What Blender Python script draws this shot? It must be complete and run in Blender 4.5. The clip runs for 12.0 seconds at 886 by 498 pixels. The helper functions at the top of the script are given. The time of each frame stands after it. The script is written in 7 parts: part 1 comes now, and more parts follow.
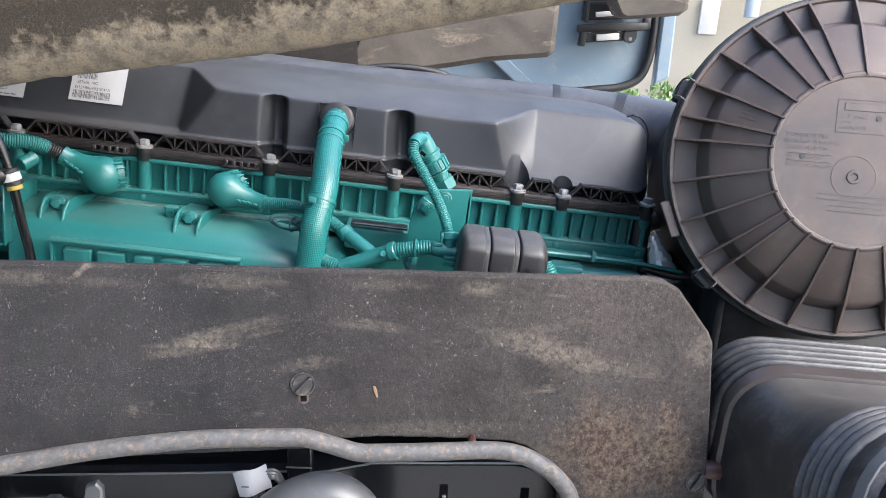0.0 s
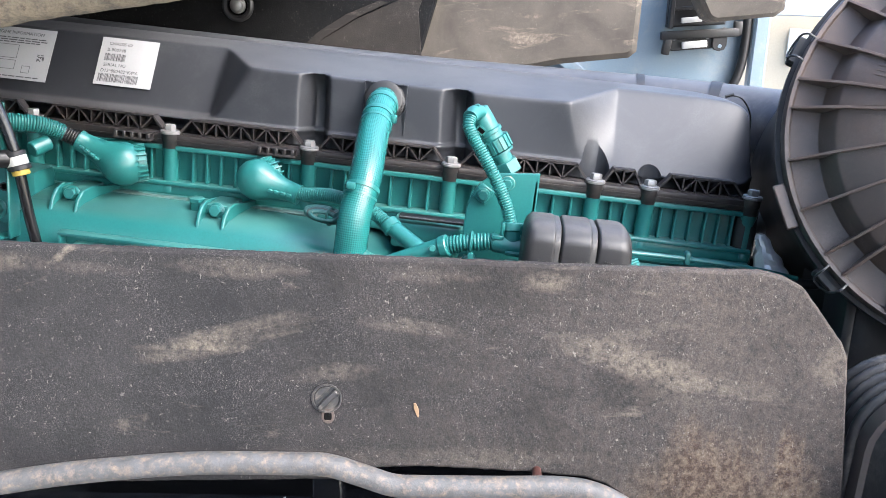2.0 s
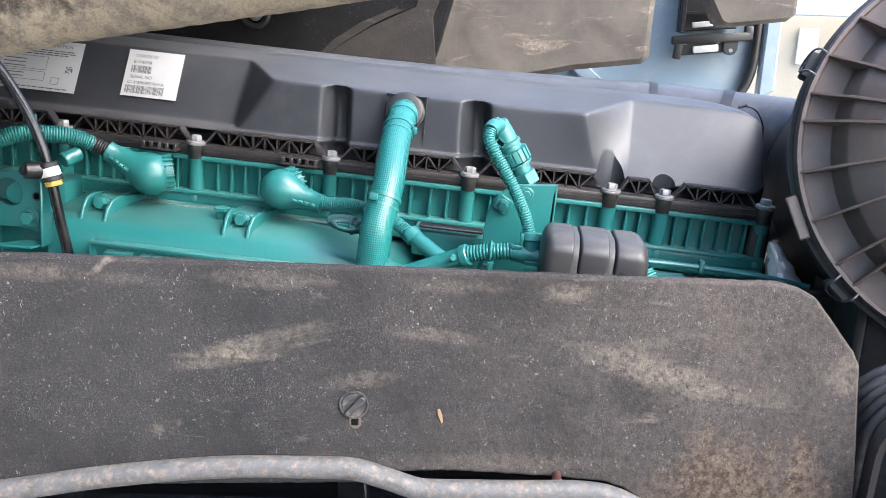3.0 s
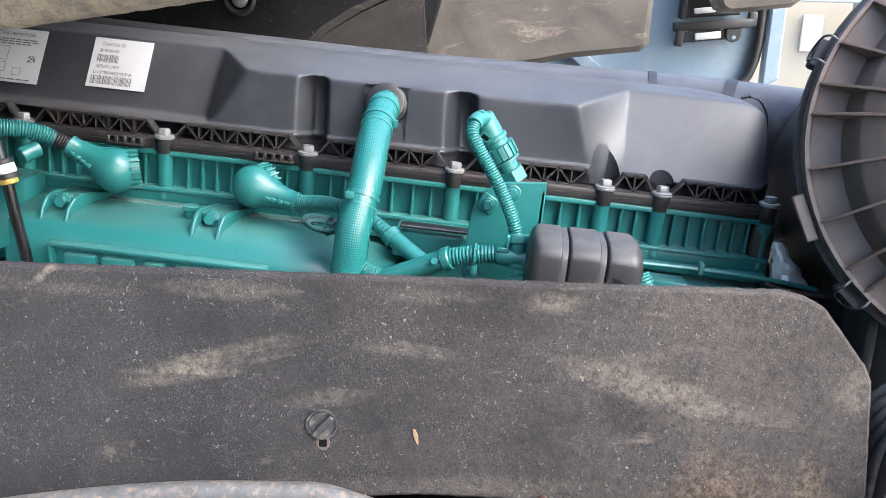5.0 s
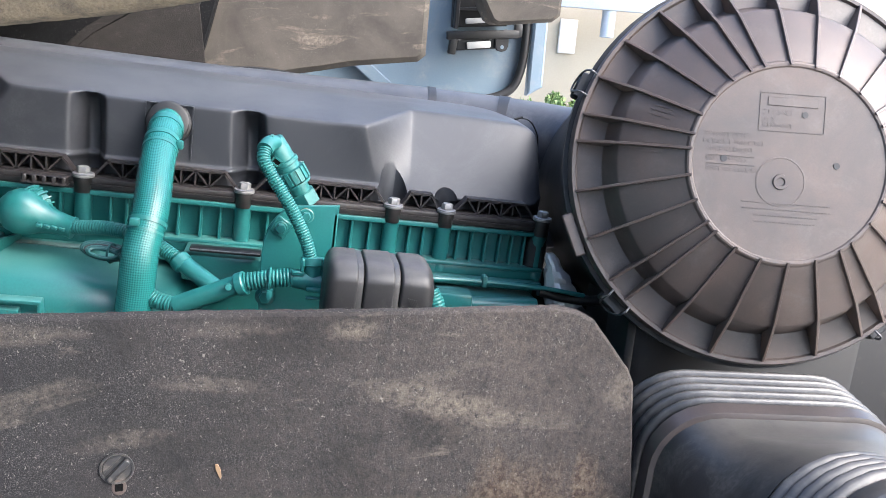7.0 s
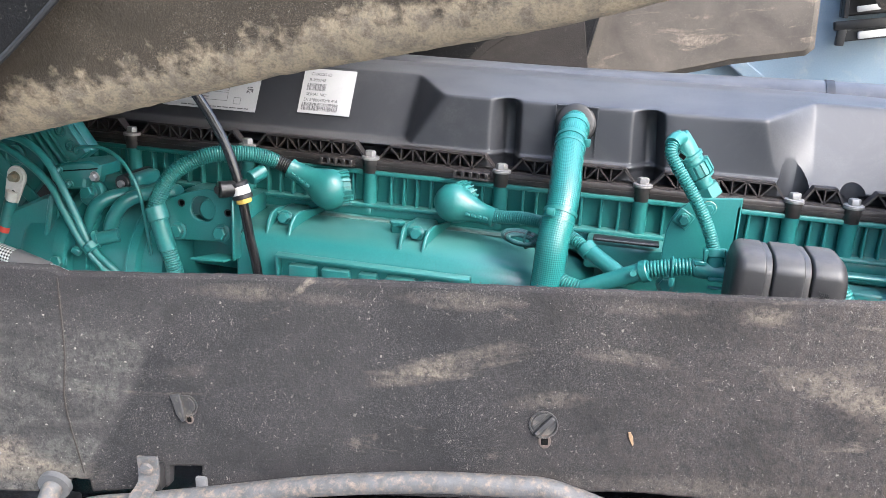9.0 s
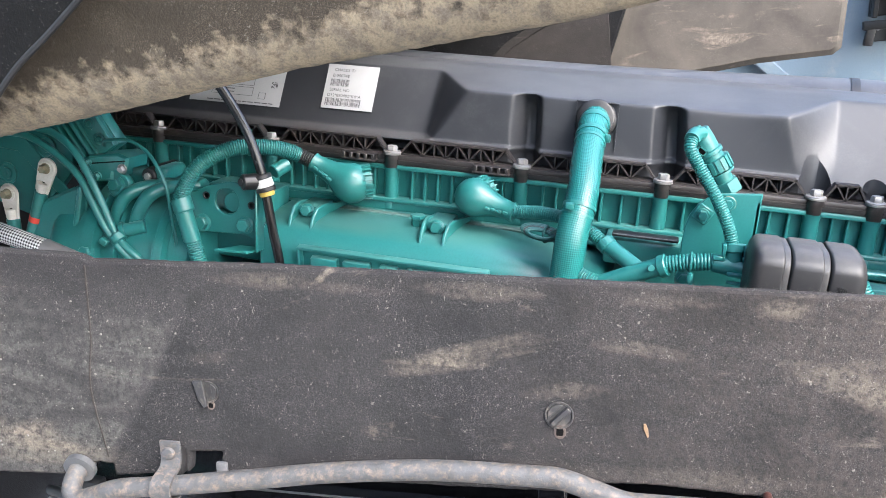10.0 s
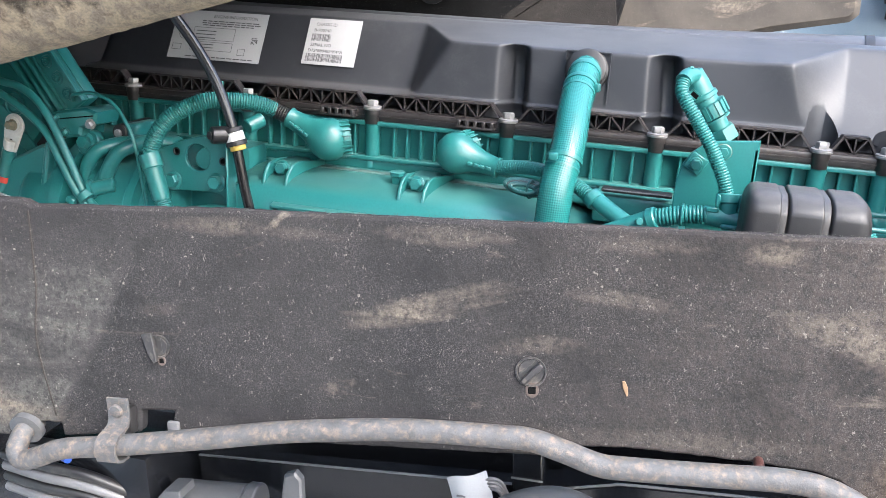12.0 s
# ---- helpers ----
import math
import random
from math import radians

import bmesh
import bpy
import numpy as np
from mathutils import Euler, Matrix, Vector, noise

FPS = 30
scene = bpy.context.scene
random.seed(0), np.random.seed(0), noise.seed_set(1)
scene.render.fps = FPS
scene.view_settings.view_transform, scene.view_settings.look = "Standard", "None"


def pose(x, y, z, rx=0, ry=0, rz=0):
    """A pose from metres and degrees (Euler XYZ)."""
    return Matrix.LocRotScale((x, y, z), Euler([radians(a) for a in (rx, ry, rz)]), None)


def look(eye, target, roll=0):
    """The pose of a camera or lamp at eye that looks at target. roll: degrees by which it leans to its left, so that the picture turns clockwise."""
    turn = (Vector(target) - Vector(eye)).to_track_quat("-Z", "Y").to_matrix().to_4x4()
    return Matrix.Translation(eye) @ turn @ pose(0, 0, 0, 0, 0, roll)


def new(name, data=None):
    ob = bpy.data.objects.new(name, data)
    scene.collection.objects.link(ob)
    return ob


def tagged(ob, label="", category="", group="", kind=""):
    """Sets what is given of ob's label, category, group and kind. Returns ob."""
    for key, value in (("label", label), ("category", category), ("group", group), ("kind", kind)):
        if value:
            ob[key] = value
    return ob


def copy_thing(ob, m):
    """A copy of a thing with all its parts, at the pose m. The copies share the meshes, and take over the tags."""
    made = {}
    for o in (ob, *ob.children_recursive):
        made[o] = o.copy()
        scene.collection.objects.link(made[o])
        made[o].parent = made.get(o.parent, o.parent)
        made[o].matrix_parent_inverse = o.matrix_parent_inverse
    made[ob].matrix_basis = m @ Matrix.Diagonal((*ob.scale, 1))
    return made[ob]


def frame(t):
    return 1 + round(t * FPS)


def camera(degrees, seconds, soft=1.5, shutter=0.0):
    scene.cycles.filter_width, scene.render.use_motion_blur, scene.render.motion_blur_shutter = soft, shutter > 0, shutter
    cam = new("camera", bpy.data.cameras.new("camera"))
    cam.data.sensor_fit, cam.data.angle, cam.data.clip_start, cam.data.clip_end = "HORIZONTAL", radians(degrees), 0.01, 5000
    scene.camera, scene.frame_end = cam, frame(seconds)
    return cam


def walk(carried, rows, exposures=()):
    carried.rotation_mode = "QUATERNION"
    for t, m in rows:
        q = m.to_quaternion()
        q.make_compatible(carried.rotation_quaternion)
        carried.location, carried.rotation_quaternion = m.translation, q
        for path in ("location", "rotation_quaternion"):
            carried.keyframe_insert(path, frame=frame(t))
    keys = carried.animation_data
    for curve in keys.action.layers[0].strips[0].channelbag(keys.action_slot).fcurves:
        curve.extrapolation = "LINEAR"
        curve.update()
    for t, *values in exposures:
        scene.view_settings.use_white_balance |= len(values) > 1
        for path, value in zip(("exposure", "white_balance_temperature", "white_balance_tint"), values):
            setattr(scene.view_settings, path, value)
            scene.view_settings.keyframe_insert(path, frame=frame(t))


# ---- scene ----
cam = camera(56.3, 12.0, 0.8)
PATH = [
    (0, (0.028, -0.002, 1.943), (0.091, 1.904, 1.339), 3.4),
    (0.5, (0.043, 0.062, 1.925), (0.038, 1.968, 1.32), 2.9),
    (1, (0.051, 0.108, 1.892), (-0.007, 2.035, 1.36), 2.5),
    (1.5, (0.06, 0.137, 1.846), (-0.034, 2.066, 1.328), 2.3),
    (2, (0.052, 0.14, 1.851), (-0.077, 2.066, 1.33), 2.1),
    (2.5, (0.047, 0.13, 1.853), (-0.089, 2.056, 1.33), 2.1),
    (3, (0.04, 0.119, 1.867), (-0.108, 2.043, 1.343), 2.0),
    (3.2, (0.031, 0.114, 1.871), (-0.124, 2.038, 1.345), 2.0),
    (4.8, (0.047, 0.17, 1.856), (-0.113, 2.091, 1.322), 2.1),
    (5, (0.056, 0.181, 1.866), (-0.096, 2.097, 1.314), 1.9),
    (5.5, (0.074, 0.177, 1.863), (-0.043, 2.095, 1.308), 2.0),
    (6, (0.084, 0.177, 1.874), (0.082, 2.099, 1.321), 2.6),
    (6.5, (0.07, 0.179, 1.883), (0.381, 2.079, 1.343), 4.5),
    (7, (0.041, 0.171, 1.898), (0.413, 2.06, 1.357), 4.4),
    (7.5, (0.025, 0.165, 1.891), (0.185, 2.08, 1.335), 2.7),
    (7.7, (0.022, 0.159, 1.889), (0.043, 2.078, 1.325), 1.8),
    (9.3, (-0.018, 0.11, 1.895), (-0.492, 1.973, 1.344), -0.5),
    (9.5, (-0.017, 0.113, 1.891), (-0.503, 1.973, 1.34), -0.4),
    (10, (-0.007, 0.104, 1.888), (-0.509, 1.96, 1.339), -0.5),
    (10.5, (-0.016, 0.11, 1.882), (-0.534, 1.963, 1.334), -0.6),
    (11, (-0.023, 0.126, 1.889), (-0.555, 1.974, 1.343), -0.6),
    (11.5, (-0.021, 0.139, 1.878), (-0.572, 1.983, 1.334), -0.7),
    (12, (0.028, 0.156, 1.829), (-0.525, 1.996, 1.276), -0.7),
]
EXPOSE = [(0, 2.33, 5980, 10), (1.0, 2.58, 5980, 10), (2.0, 2.80, 5980, 10), (3.0, 2.74, 5980, 10), (5.0, 2.66, 5980, 10), (5.5, 2.78, 5980, 10), (6.0, 2.76, 5980, 10), (6.5, 2.67, 5980, 10), (7.0, 2.49, 5980, 10), (7.5, 2.50, 5980, 10), (9.5, 2.79, 5980, 10), (10.5, 2.73, 5980, 10), (11.5, 2.68, 5980, 10), (12, 2.81, 5980, 10)]
walk(cam, [(t, look(eye, target, roll)) for t, eye, target, roll in PATH], EXPOSE)

# ---- world, sun, exposure ----
world = bpy.data.worlds.new("world")
scene.world = world
world.use_nodes = True
wt = world.node_tree
sky = wt.nodes.new("ShaderNodeTexSky")
sky.sky_type = "NISHITA"
sky.sun_disc = False
sky.sun_elevation = radians(42)
sky.sun_rotation = radians(121)
sky.air_density, sky.dust_density, sky.ozone_density = 1.0, 4.0, 1.0
wt.links.new(sky.outputs[0], wt.nodes["Background"].inputs[0])
wt.nodes["Background"].inputs[1].default_value = 0.15

sun_data = bpy.data.lights.new("sun", "SUN")
sun_data.energy, sun_data.angle, sun_data.color = 0.85, radians(40), (1.0, 0.96, 0.925)
sun = new("sun", sun_data)
sun.matrix_world = look((2.7, -1.1, 5.0), (0, 1.0, 1.6))


# ---- materials ----
def nodes_of(name):
    m = bpy.data.materials.new(name)
    m.use_nodes = True
    nt = m.node_tree
    return m, nt, nt.nodes["Principled BSDF"]


def coords(nt, scale=(1, 1, 1), kind="Object"):
    tc = nt.nodes.new("ShaderNodeTexCoord")
    mp = nt.nodes.new("ShaderNodeMapping")
    mp.inputs["Scale"].default_value = scale
    nt.links.new(tc.outputs[kind], mp.inputs[0])
    return mp.outputs[0]


def noise_of(nt, vec, scale, detail=4.0, rough=0.55, distort=0.0):
    n = nt.nodes.new("ShaderNodeTexNoise")
    n.inputs["Scale"].default_value = scale
    n.inputs["Detail"].default_value = detail
    n.inputs["Roughness"].default_value = rough
    n.inputs["Distortion"].default_value = distort
    nt.links.new(vec, n.inputs["Vector"])
    return n.outputs["Fac"]


def ramp(nt, fac, stops):
    r = nt.nodes.new("ShaderNodeValToRGB")
    el = r.color_ramp.elements
    while len(el) < len(stops):
        el.new(0.5)
    for e, (p, c) in zip(el, stops):
        e.position = p
        e.color = (*c, 1) if len(c) == 3 else c
    nt.links.new(fac, r.inputs[0])
    return r.outputs[0]


def mix(nt, fac, a, b):
    m = nt.nodes.new("ShaderNodeMix")
    m.data_type = "RGBA"
    for sock, v in ((m.inputs[0], fac), (m.inputs[6], a), (m.inputs[7], b)):
        if isinstance(v, (int, float)):
            sock.default_value = v
        elif isinstance(v, tuple):
            sock.default_value = (*v, 1)
        else:
            nt.links.new(v, sock)
    return m.outputs[2]


def calc(nt, op, a, b=0.0, clamp=False):
    m = nt.nodes.new("ShaderNodeMath")
    m.operation = op
    m.use_clamp = clamp
    for sock, v in zip(m.inputs, (a, b)):
        if isinstance(v, (int, float)):
            sock.default_value = v
        else:
            nt.links.new(v, sock)
    return m.outputs[0]


def bump(nt, bsdf, height, strength, dist=0.001):
    b = nt.nodes.new("ShaderNodeBump")
    b.inputs["Strength"].default_value = strength
    b.inputs["Distance"].default_value = dist
    nt.links.new(height, b.inputs["Height"])
    nt.links.new(b.outputs[0], bsdf.inputs["Normal"])


def surface(name, base, worn, grain=300.0, stain=9.0, amount=0.5, rough=(0.35, 0.55), metal=0.0,
            relief=0.15, dust=None, dust_at=(0.55, 0.75), swirl=1.0, lit_dust=None):
    """A plain material: base colour, large worn stains, fine grain, dust, and paler lit tops."""
    m, nt, b = nodes_of(name)
    v = coords(nt)
    big = noise_of(nt, v, stain, 6, 0.62, 0.4 * swirl)
    fine = noise_of(nt, v, grain, 3, 0.6)
    k = ramp(nt, big, [(0.35, (0, 0, 0)), (0.72, (1, 1, 1))])
    col = mix(nt, calc(nt, "MULTIPLY", k, amount), base, worn)
    dark = tuple(c * 0.72 for c in base)
    col = mix(nt, calc(nt, "MULTIPLY", ramp(nt, fine, [(0.4, (0, 0, 0)), (0.7, (1, 1, 1))]), 0.35), col, dark)
    if dust:
        d2 = noise_of(nt, v, stain * 2.3, 8, 0.68, 0.8 * swirl)
        d3 = noise_of(nt, v, grain * 0.4, 3, 0.7)
        f = calc(nt, "MULTIPLY", ramp(nt, d2, [(dust_at[0], (0, 0, 0)), (dust_at[1], (1, 1, 1))]),
                 ramp(nt, d3, [(0.35, (0.2, 0.2, 0.2)), (0.6, (1, 1, 1))]))
        col = mix(nt, f, col, dust)
    if lit_dust:
        # dust and sky light, painted paler onto faces that look up
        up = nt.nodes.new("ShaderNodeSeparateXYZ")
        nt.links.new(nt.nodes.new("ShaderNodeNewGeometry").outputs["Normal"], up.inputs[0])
        facing_up = calc(nt, "MULTIPLY", calc(nt, "SUBTRACT", up.outputs[2], 0.72), 5.0, True)
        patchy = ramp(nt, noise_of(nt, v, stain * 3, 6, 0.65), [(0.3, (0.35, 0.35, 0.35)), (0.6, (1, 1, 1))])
        col = mix(nt, calc(nt, "MULTIPLY", facing_up, patchy), col, lit_dust)
    nt.links.new(col, b.inputs["Base Color"])
    rr = nt.nodes.new("ShaderNodeMapRange")
    rr.inputs["To Min"].default_value, rr.inputs["To Max"].default_value = rough
    nt.links.new(big, rr.inputs[0])
    nt.links.new(rr.outputs[0], b.inputs["Roughness"])
    b.inputs["Metallic"].default_value = metal
    bump(nt, b, calc(nt, "ADD", fine, calc(nt, "MULTIPLY", big, 2.0)), relief)
    return m


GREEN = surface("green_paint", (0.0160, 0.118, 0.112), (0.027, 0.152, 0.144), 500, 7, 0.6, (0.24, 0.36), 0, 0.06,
                (0.13, 0.155, 0.13), (0.60, 0.95), lit_dust=(0.050, 0.150, 0.136))
GREEN_SOFT = surface("green_plastic", (0.0160, 0.122, 0.114), (0.027, 0.155, 0.145), 400, 12, 0.6, (0.30, 0.42), 0, 0.05,
                     (0.12, 0.16, 0.14), (0.62, 0.95))
WIRE = surface("teal_wire_sheath", (0.010, 0.070, 0.066), (0.020, 0.085, 0.078), 400, 30, 0.6, (0.40, 0.55), 0, 0.05)
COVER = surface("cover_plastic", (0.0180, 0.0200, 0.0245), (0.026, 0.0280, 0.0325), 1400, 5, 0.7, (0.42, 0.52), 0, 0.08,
                (0.062, 0.063, 0.065), (0.5, 0.95), lit_dust=(0.057, 0.0575, 0.0590))
BLACK = surface("black_plastic", (0.009, 0.009, 0.0095), (0.018, 0.017, 0.017), 700, 14, 0.6, (0.38, 0.6), 0, 0.1,
                (0.07, 0.06, 0.05), (0.6, 0.9))
FLANGE = surface("flange_plastic", (0.0145, 0.0128, 0.0128), (0.028, 0.0215, 0.020), 700, 20, 0.8, (0.4, 0.6), 0, 0.1,
                 (0.075, 0.062, 0.054), (0.5, 0.85))
LID = surface("lid_plastic", (0.049, 0.0400, 0.0355), (0.104, 0.0720, 0.0570), 900, 9, 0.9, (0.40, 0.52), 0, 0.08,
              (0.115, 0.102, 0.090), (0.5, 0.9))
RUBBER = surface("rubber", (0.009, 0.009, 0.010), (0.018, 0.0175, 0.017), 500, 10, 0.7, (0.28, 0.46), 0, 0.08,
                 (0.09, 0.08, 0.065), (0.58, 0.9))
STEEL = surface("zinc_steel", (0.27, 0.265, 0.26), (0.18, 0.17, 0.16), 900, 30, 0.7, (0.35, 0.5), 0.5, 0.1)
PIPE = surface("weathered_pipe", (0.064, 0.066, 0.069), (0.030, 0.029, 0.029), 420, 70, 0.9, (0.55, 0.75), 0.0, 0.45,
               (0.135, 0.105, 0.078), (0.47, 0.65), 0.0)
CASTING = surface("grey_casting", (0.15, 0.15, 0.155), (0.09, 0.088, 0.085), 500, 18, 0.8, (0.45, 0.6), 0.3, 0.2)
CABPAINT = surface("cab_paint", (0.13, 0.19, 0.245), (0.19, 0.23, 0.26), 300, 4, 0.7, (0.3, 0.5), 0, 0.05,
                   (0.30, 0.29, 0.27), (0.5, 0.9))
FOIL = surface("crumpled_foil", (0.60, 0.60, 0.58), (0.45, 0.44, 0.42), 300, 40, 0.7, (0.3, 0.45), 0.35, 0.3)
RUSTY = surface("rusty_steel", (0.10, 0.045, 0.035), (0.17, 0.10, 0.075), 500, 25, 0.8, (0.6, 0.8), 0.2, 0.3)
WHITE = surface("white_plastic", (0.52, 0.515, 0.50), (0.42, 0.41, 0.38), 500, 20, 0.5, (0.4, 0.5), 0, 0.05)
PAPER = surface("label_film", (0.37, 0.38, 0.39), (0.32, 0.325, 0.33), 900, 18, 0.5, (0.35, 0.45), 0, 0.02)
INK = surface("label_ink", (0.07, 0.07, 0.075), (0.12, 0.12, 0.125), 900, 30, 0.5, (0.5, 0.6), 0, 0.02)
YELLOW = surface("yellow_tape", (0.42, 0.30, 0.05), (0.34, 0.23, 0.05), 500, 30, 0.5, (0.45, 0.6), 0, 0.05)
RED = surface("red_tape", (0.55, 0.04, 0.02), (0.4, 0.05, 0.03), 500, 30, 0.5, (0.45, 0.6), 0, 0.05)
CREAM = surface("cream_wall", (0.36, 0.325, 0.26), (0.29, 0.265, 0.215), 40, 0.6, 0.6, (0.7, 0.9), 0, 0.1)
BLOCKWALL = surface("blocking_wall_paint", (0.24, 0.25, 0.26), (0.19, 0.20, 0.21), 40, 2, 0.6, (0.6, 0.8), 0, 0.1)
BEAM = surface("beam_paint", (0.30, 0.34, 0.39), (0.22, 0.25, 0.28), 40, 2, 0.6, (0.5, 0.7), 0, 0.1)
CONCRETE = surface("yard_concrete", (0.40, 0.385, 0.355), (0.31, 0.295, 0.27), 12, 0.5, 0.8, (0.75, 0.9), 0, 0.3)
LEAF = surface("leaves", (0.12, 0.19, 0.06), (0.2, 0.28, 0.1), 30, 2, 0.8, (0.5, 0.7), 0, 0.1)
BARK = surface("bark", (0.12, 0.09, 0.06), (0.2, 0.16, 0.12), 40, 6, 0.8, (0.8, 0.9), 0, 0.4)
VOID = surface("dark_hole", (0.004, 0.004, 0.004), (0.006, 0.006, 0.006), 500, 20, 0.5, (0.9, 1.0), 0, 0.1)
VOID.node_tree.nodes["Principled BSDF"].inputs["Specular IOR Level"].default_value = 0.05
COPPERY = surface("tarnished_copper", (0.22, 0.17, 0.11), (0.10, 0.17, 0.13), 500, 60, 0.9, (0.4, 0.6), 0.3, 0.1)
TIN = surface("tinned_lug", (0.55, 0.54, 0.50), (0.40, 0.37, 0.31), 700, 50, 0.8, (0.35, 0.5), 0.25, 0.15)
LEAF_BIT = surface("dry_leaf", (0.15, 0.095, 0.05), (0.20, 0.14, 0.08), 400, 40, 0.6, (0.7, 0.9), 0, 0.2)
FIBRE = surface("straw", (0.082, 0.077, 0.070), (0.125, 0.114, 0.100), 400, 40, 0.6, (0.8, 0.9), 0, 0.1)


def felt_material(name, dark, mid, tan, patches, cover=0.5, tan_low=0.62, worn=False, relief=0.6, grain=1.0, caked=False):
    """Needle felt: dark fibre, broad dusty clouds, tan mud patches with their own outline, pale flecks."""
    m, nt, b = nodes_of(name)
    v = coords(nt)
    cloud = noise_of(nt, v, 6.0, 7, 0.62, 0.6)
    streak = noise_of(nt, coords(nt, (0.55, 1, 2.2)), 13.0, 7, 0.66, 0.9)
    fine = noise_of(nt, v, 420.0, 3, 0.7)
    grit = noise_of(nt, v, 150.0, 4, 0.75)
    col = mix(nt, calc(nt, "MULTIPLY", ramp(nt, cloud, [(0.33, (0, 0, 0)), (0.7, (1, 1, 1))]), cover), dark, mid)
    f = ramp(nt, streak, [(tan_low, (0, 0, 0)), (tan_low + 0.16, (1, 1, 1))])
    sep = nt.nodes.new("ShaderNodeSeparateXYZ")
    tc = nt.nodes.new("ShaderNodeTexCoord")
    nt.links.new(tc.outputs["Object"], sep.inputs[0])
    for x, z, rx, rz, slope, gain in patches:
        dx = calc(nt, "SUBTRACT", sep.outputs[0], x)
        dz = calc(nt, "SUBTRACT", calc(nt, "SUBTRACT", sep.outputs[2], z), calc(nt, "MULTIPLY", dx, slope))
        r2 = calc(nt, "ADD", calc(nt, "POWER", calc(nt, "ABSOLUTE", calc(nt, "DIVIDE", dx, rx)), 2.0),
                  calc(nt, "POWER", calc(nt, "ABSOLUTE", calc(nt, "DIVIDE", dz, rz)), 2.0))
        g = calc(nt, "SUBTRACT", 1.0, calc(nt, "ADD", r2, calc(nt, "MULTIPLY", calc(nt, "SUBTRACT", streak, 0.5), 4.5)))
        f = calc(nt, "ADD", f, calc(nt, "MULTIPLY", calc(nt, "MAXIMUM", g, 0.0), gain), True)
    f = calc(nt, "MULTIPLY", f, ramp(nt, grit, [(0.36, (0.12, 0.12, 0.12)), (0.58, (1, 1, 1))]))
    col = mix(nt, f, col, tan)
    if caked:
        # dried mud caked along the hanging edge, breaking up into flakes above it
        over = calc(nt, "SUBTRACT", sep.outputs[2], calc(nt, "ADD", calc(nt, "MULTIPLY", sep.outputs[0], 0.199), 1.902))
        flake = noise_of(nt, v, 75.0, 5, 0.6)
        lump = noise_of(nt, v, 9.0, 4, 0.55)
        k = calc(nt, "ADD", calc(nt, "MULTIPLY", calc(nt, "SUBTRACT", 0.044, over), 46.0),
                 calc(nt, "ADD", calc(nt, "MULTIPLY", calc(nt, "SUBTRACT", flake, 0.5), 4.5), calc(nt, "MULTIPLY", calc(nt, "SUBTRACT", lump, 0.5), 1.6)), True)
        mud = mix(nt, ramp(nt, noise_of(nt, v, 60.0, 5, 0.65), [(0.38, (0, 0, 0)), (0.58, (1, 1, 1))]), (0.15, 0.132, 0.104), tan)
        col = mix(nt, calc(nt, "MULTIPLY", k, 0.9), col, mud)
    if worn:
        # pale mottled end with a slanting edge, and a rusty stain under the pipe's bend
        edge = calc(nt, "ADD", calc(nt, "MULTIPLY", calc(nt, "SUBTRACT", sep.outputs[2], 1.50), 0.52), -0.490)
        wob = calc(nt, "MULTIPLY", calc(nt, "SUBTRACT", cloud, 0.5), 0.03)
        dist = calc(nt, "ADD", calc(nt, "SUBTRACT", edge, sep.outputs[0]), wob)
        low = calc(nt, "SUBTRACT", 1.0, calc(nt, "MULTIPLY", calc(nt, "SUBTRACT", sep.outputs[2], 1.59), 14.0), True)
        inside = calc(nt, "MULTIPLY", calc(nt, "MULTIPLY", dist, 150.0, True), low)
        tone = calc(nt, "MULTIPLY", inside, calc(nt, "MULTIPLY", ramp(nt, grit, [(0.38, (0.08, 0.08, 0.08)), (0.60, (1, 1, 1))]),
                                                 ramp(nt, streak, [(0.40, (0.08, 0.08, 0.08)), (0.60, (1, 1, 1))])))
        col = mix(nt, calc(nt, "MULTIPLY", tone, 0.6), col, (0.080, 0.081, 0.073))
        # darker band next to the slanting edge, fading out towards the rear
        dark_band = calc(nt, "MULTIPLY", calc(nt, "MULTIPLY", dist, -150.0, True), calc(nt, "MULTIPLY", calc(nt, "SUBTRACT", 1.0, calc(nt, "MULTIPLY", dist, -7.0), True), low))
        col = mix(nt, calc(nt, "MULTIPLY", dark_band, 0.6), col, (0.0085, 0.0090, 0.0100))
        rx = calc(nt, "POWER", calc(nt, "DIVIDE", calc(nt, "SUBTRACT", sep.outputs[0], 0.262), 0.085), 2.0)
        rz = calc(nt, "POWER", calc(nt, "DIVIDE", calc(nt, "SUBTRACT", sep.outputs[2], 1.470), 0.062), 2.0)
        drip = noise_of(nt, coords(nt, (2.2, 1, 0.35)), 16.0, 6, 0.62, 0.4)
        stain = calc(nt, "SUBTRACT", 1.25, calc(nt, "ADD", calc(nt, "ADD", rx, rz), calc(nt, "MULTIPLY", calc(nt, "SUBTRACT", drip, 0.5), 4.0)), True)
        # the rear half is browner and lighter, in cloudy patches
        rear = calc(nt, "MULTIPLY", calc(nt, "MULTIPLY", calc(nt, "ADD", sep.outputs[0], 0.16), 2.6, True), ramp(nt, cloud, [(0.3, (0.35, 0.35, 0.35)), (0.65, (1, 1, 1))]))
        col = mix(nt, calc(nt, "MULTIPLY", rear, ramp(nt, grit, [(0.35, (0.15, 0.15, 0.15)), (0.62, (0.75, 0.75, 0.75))])), col, (0.072, 0.059, 0.050))
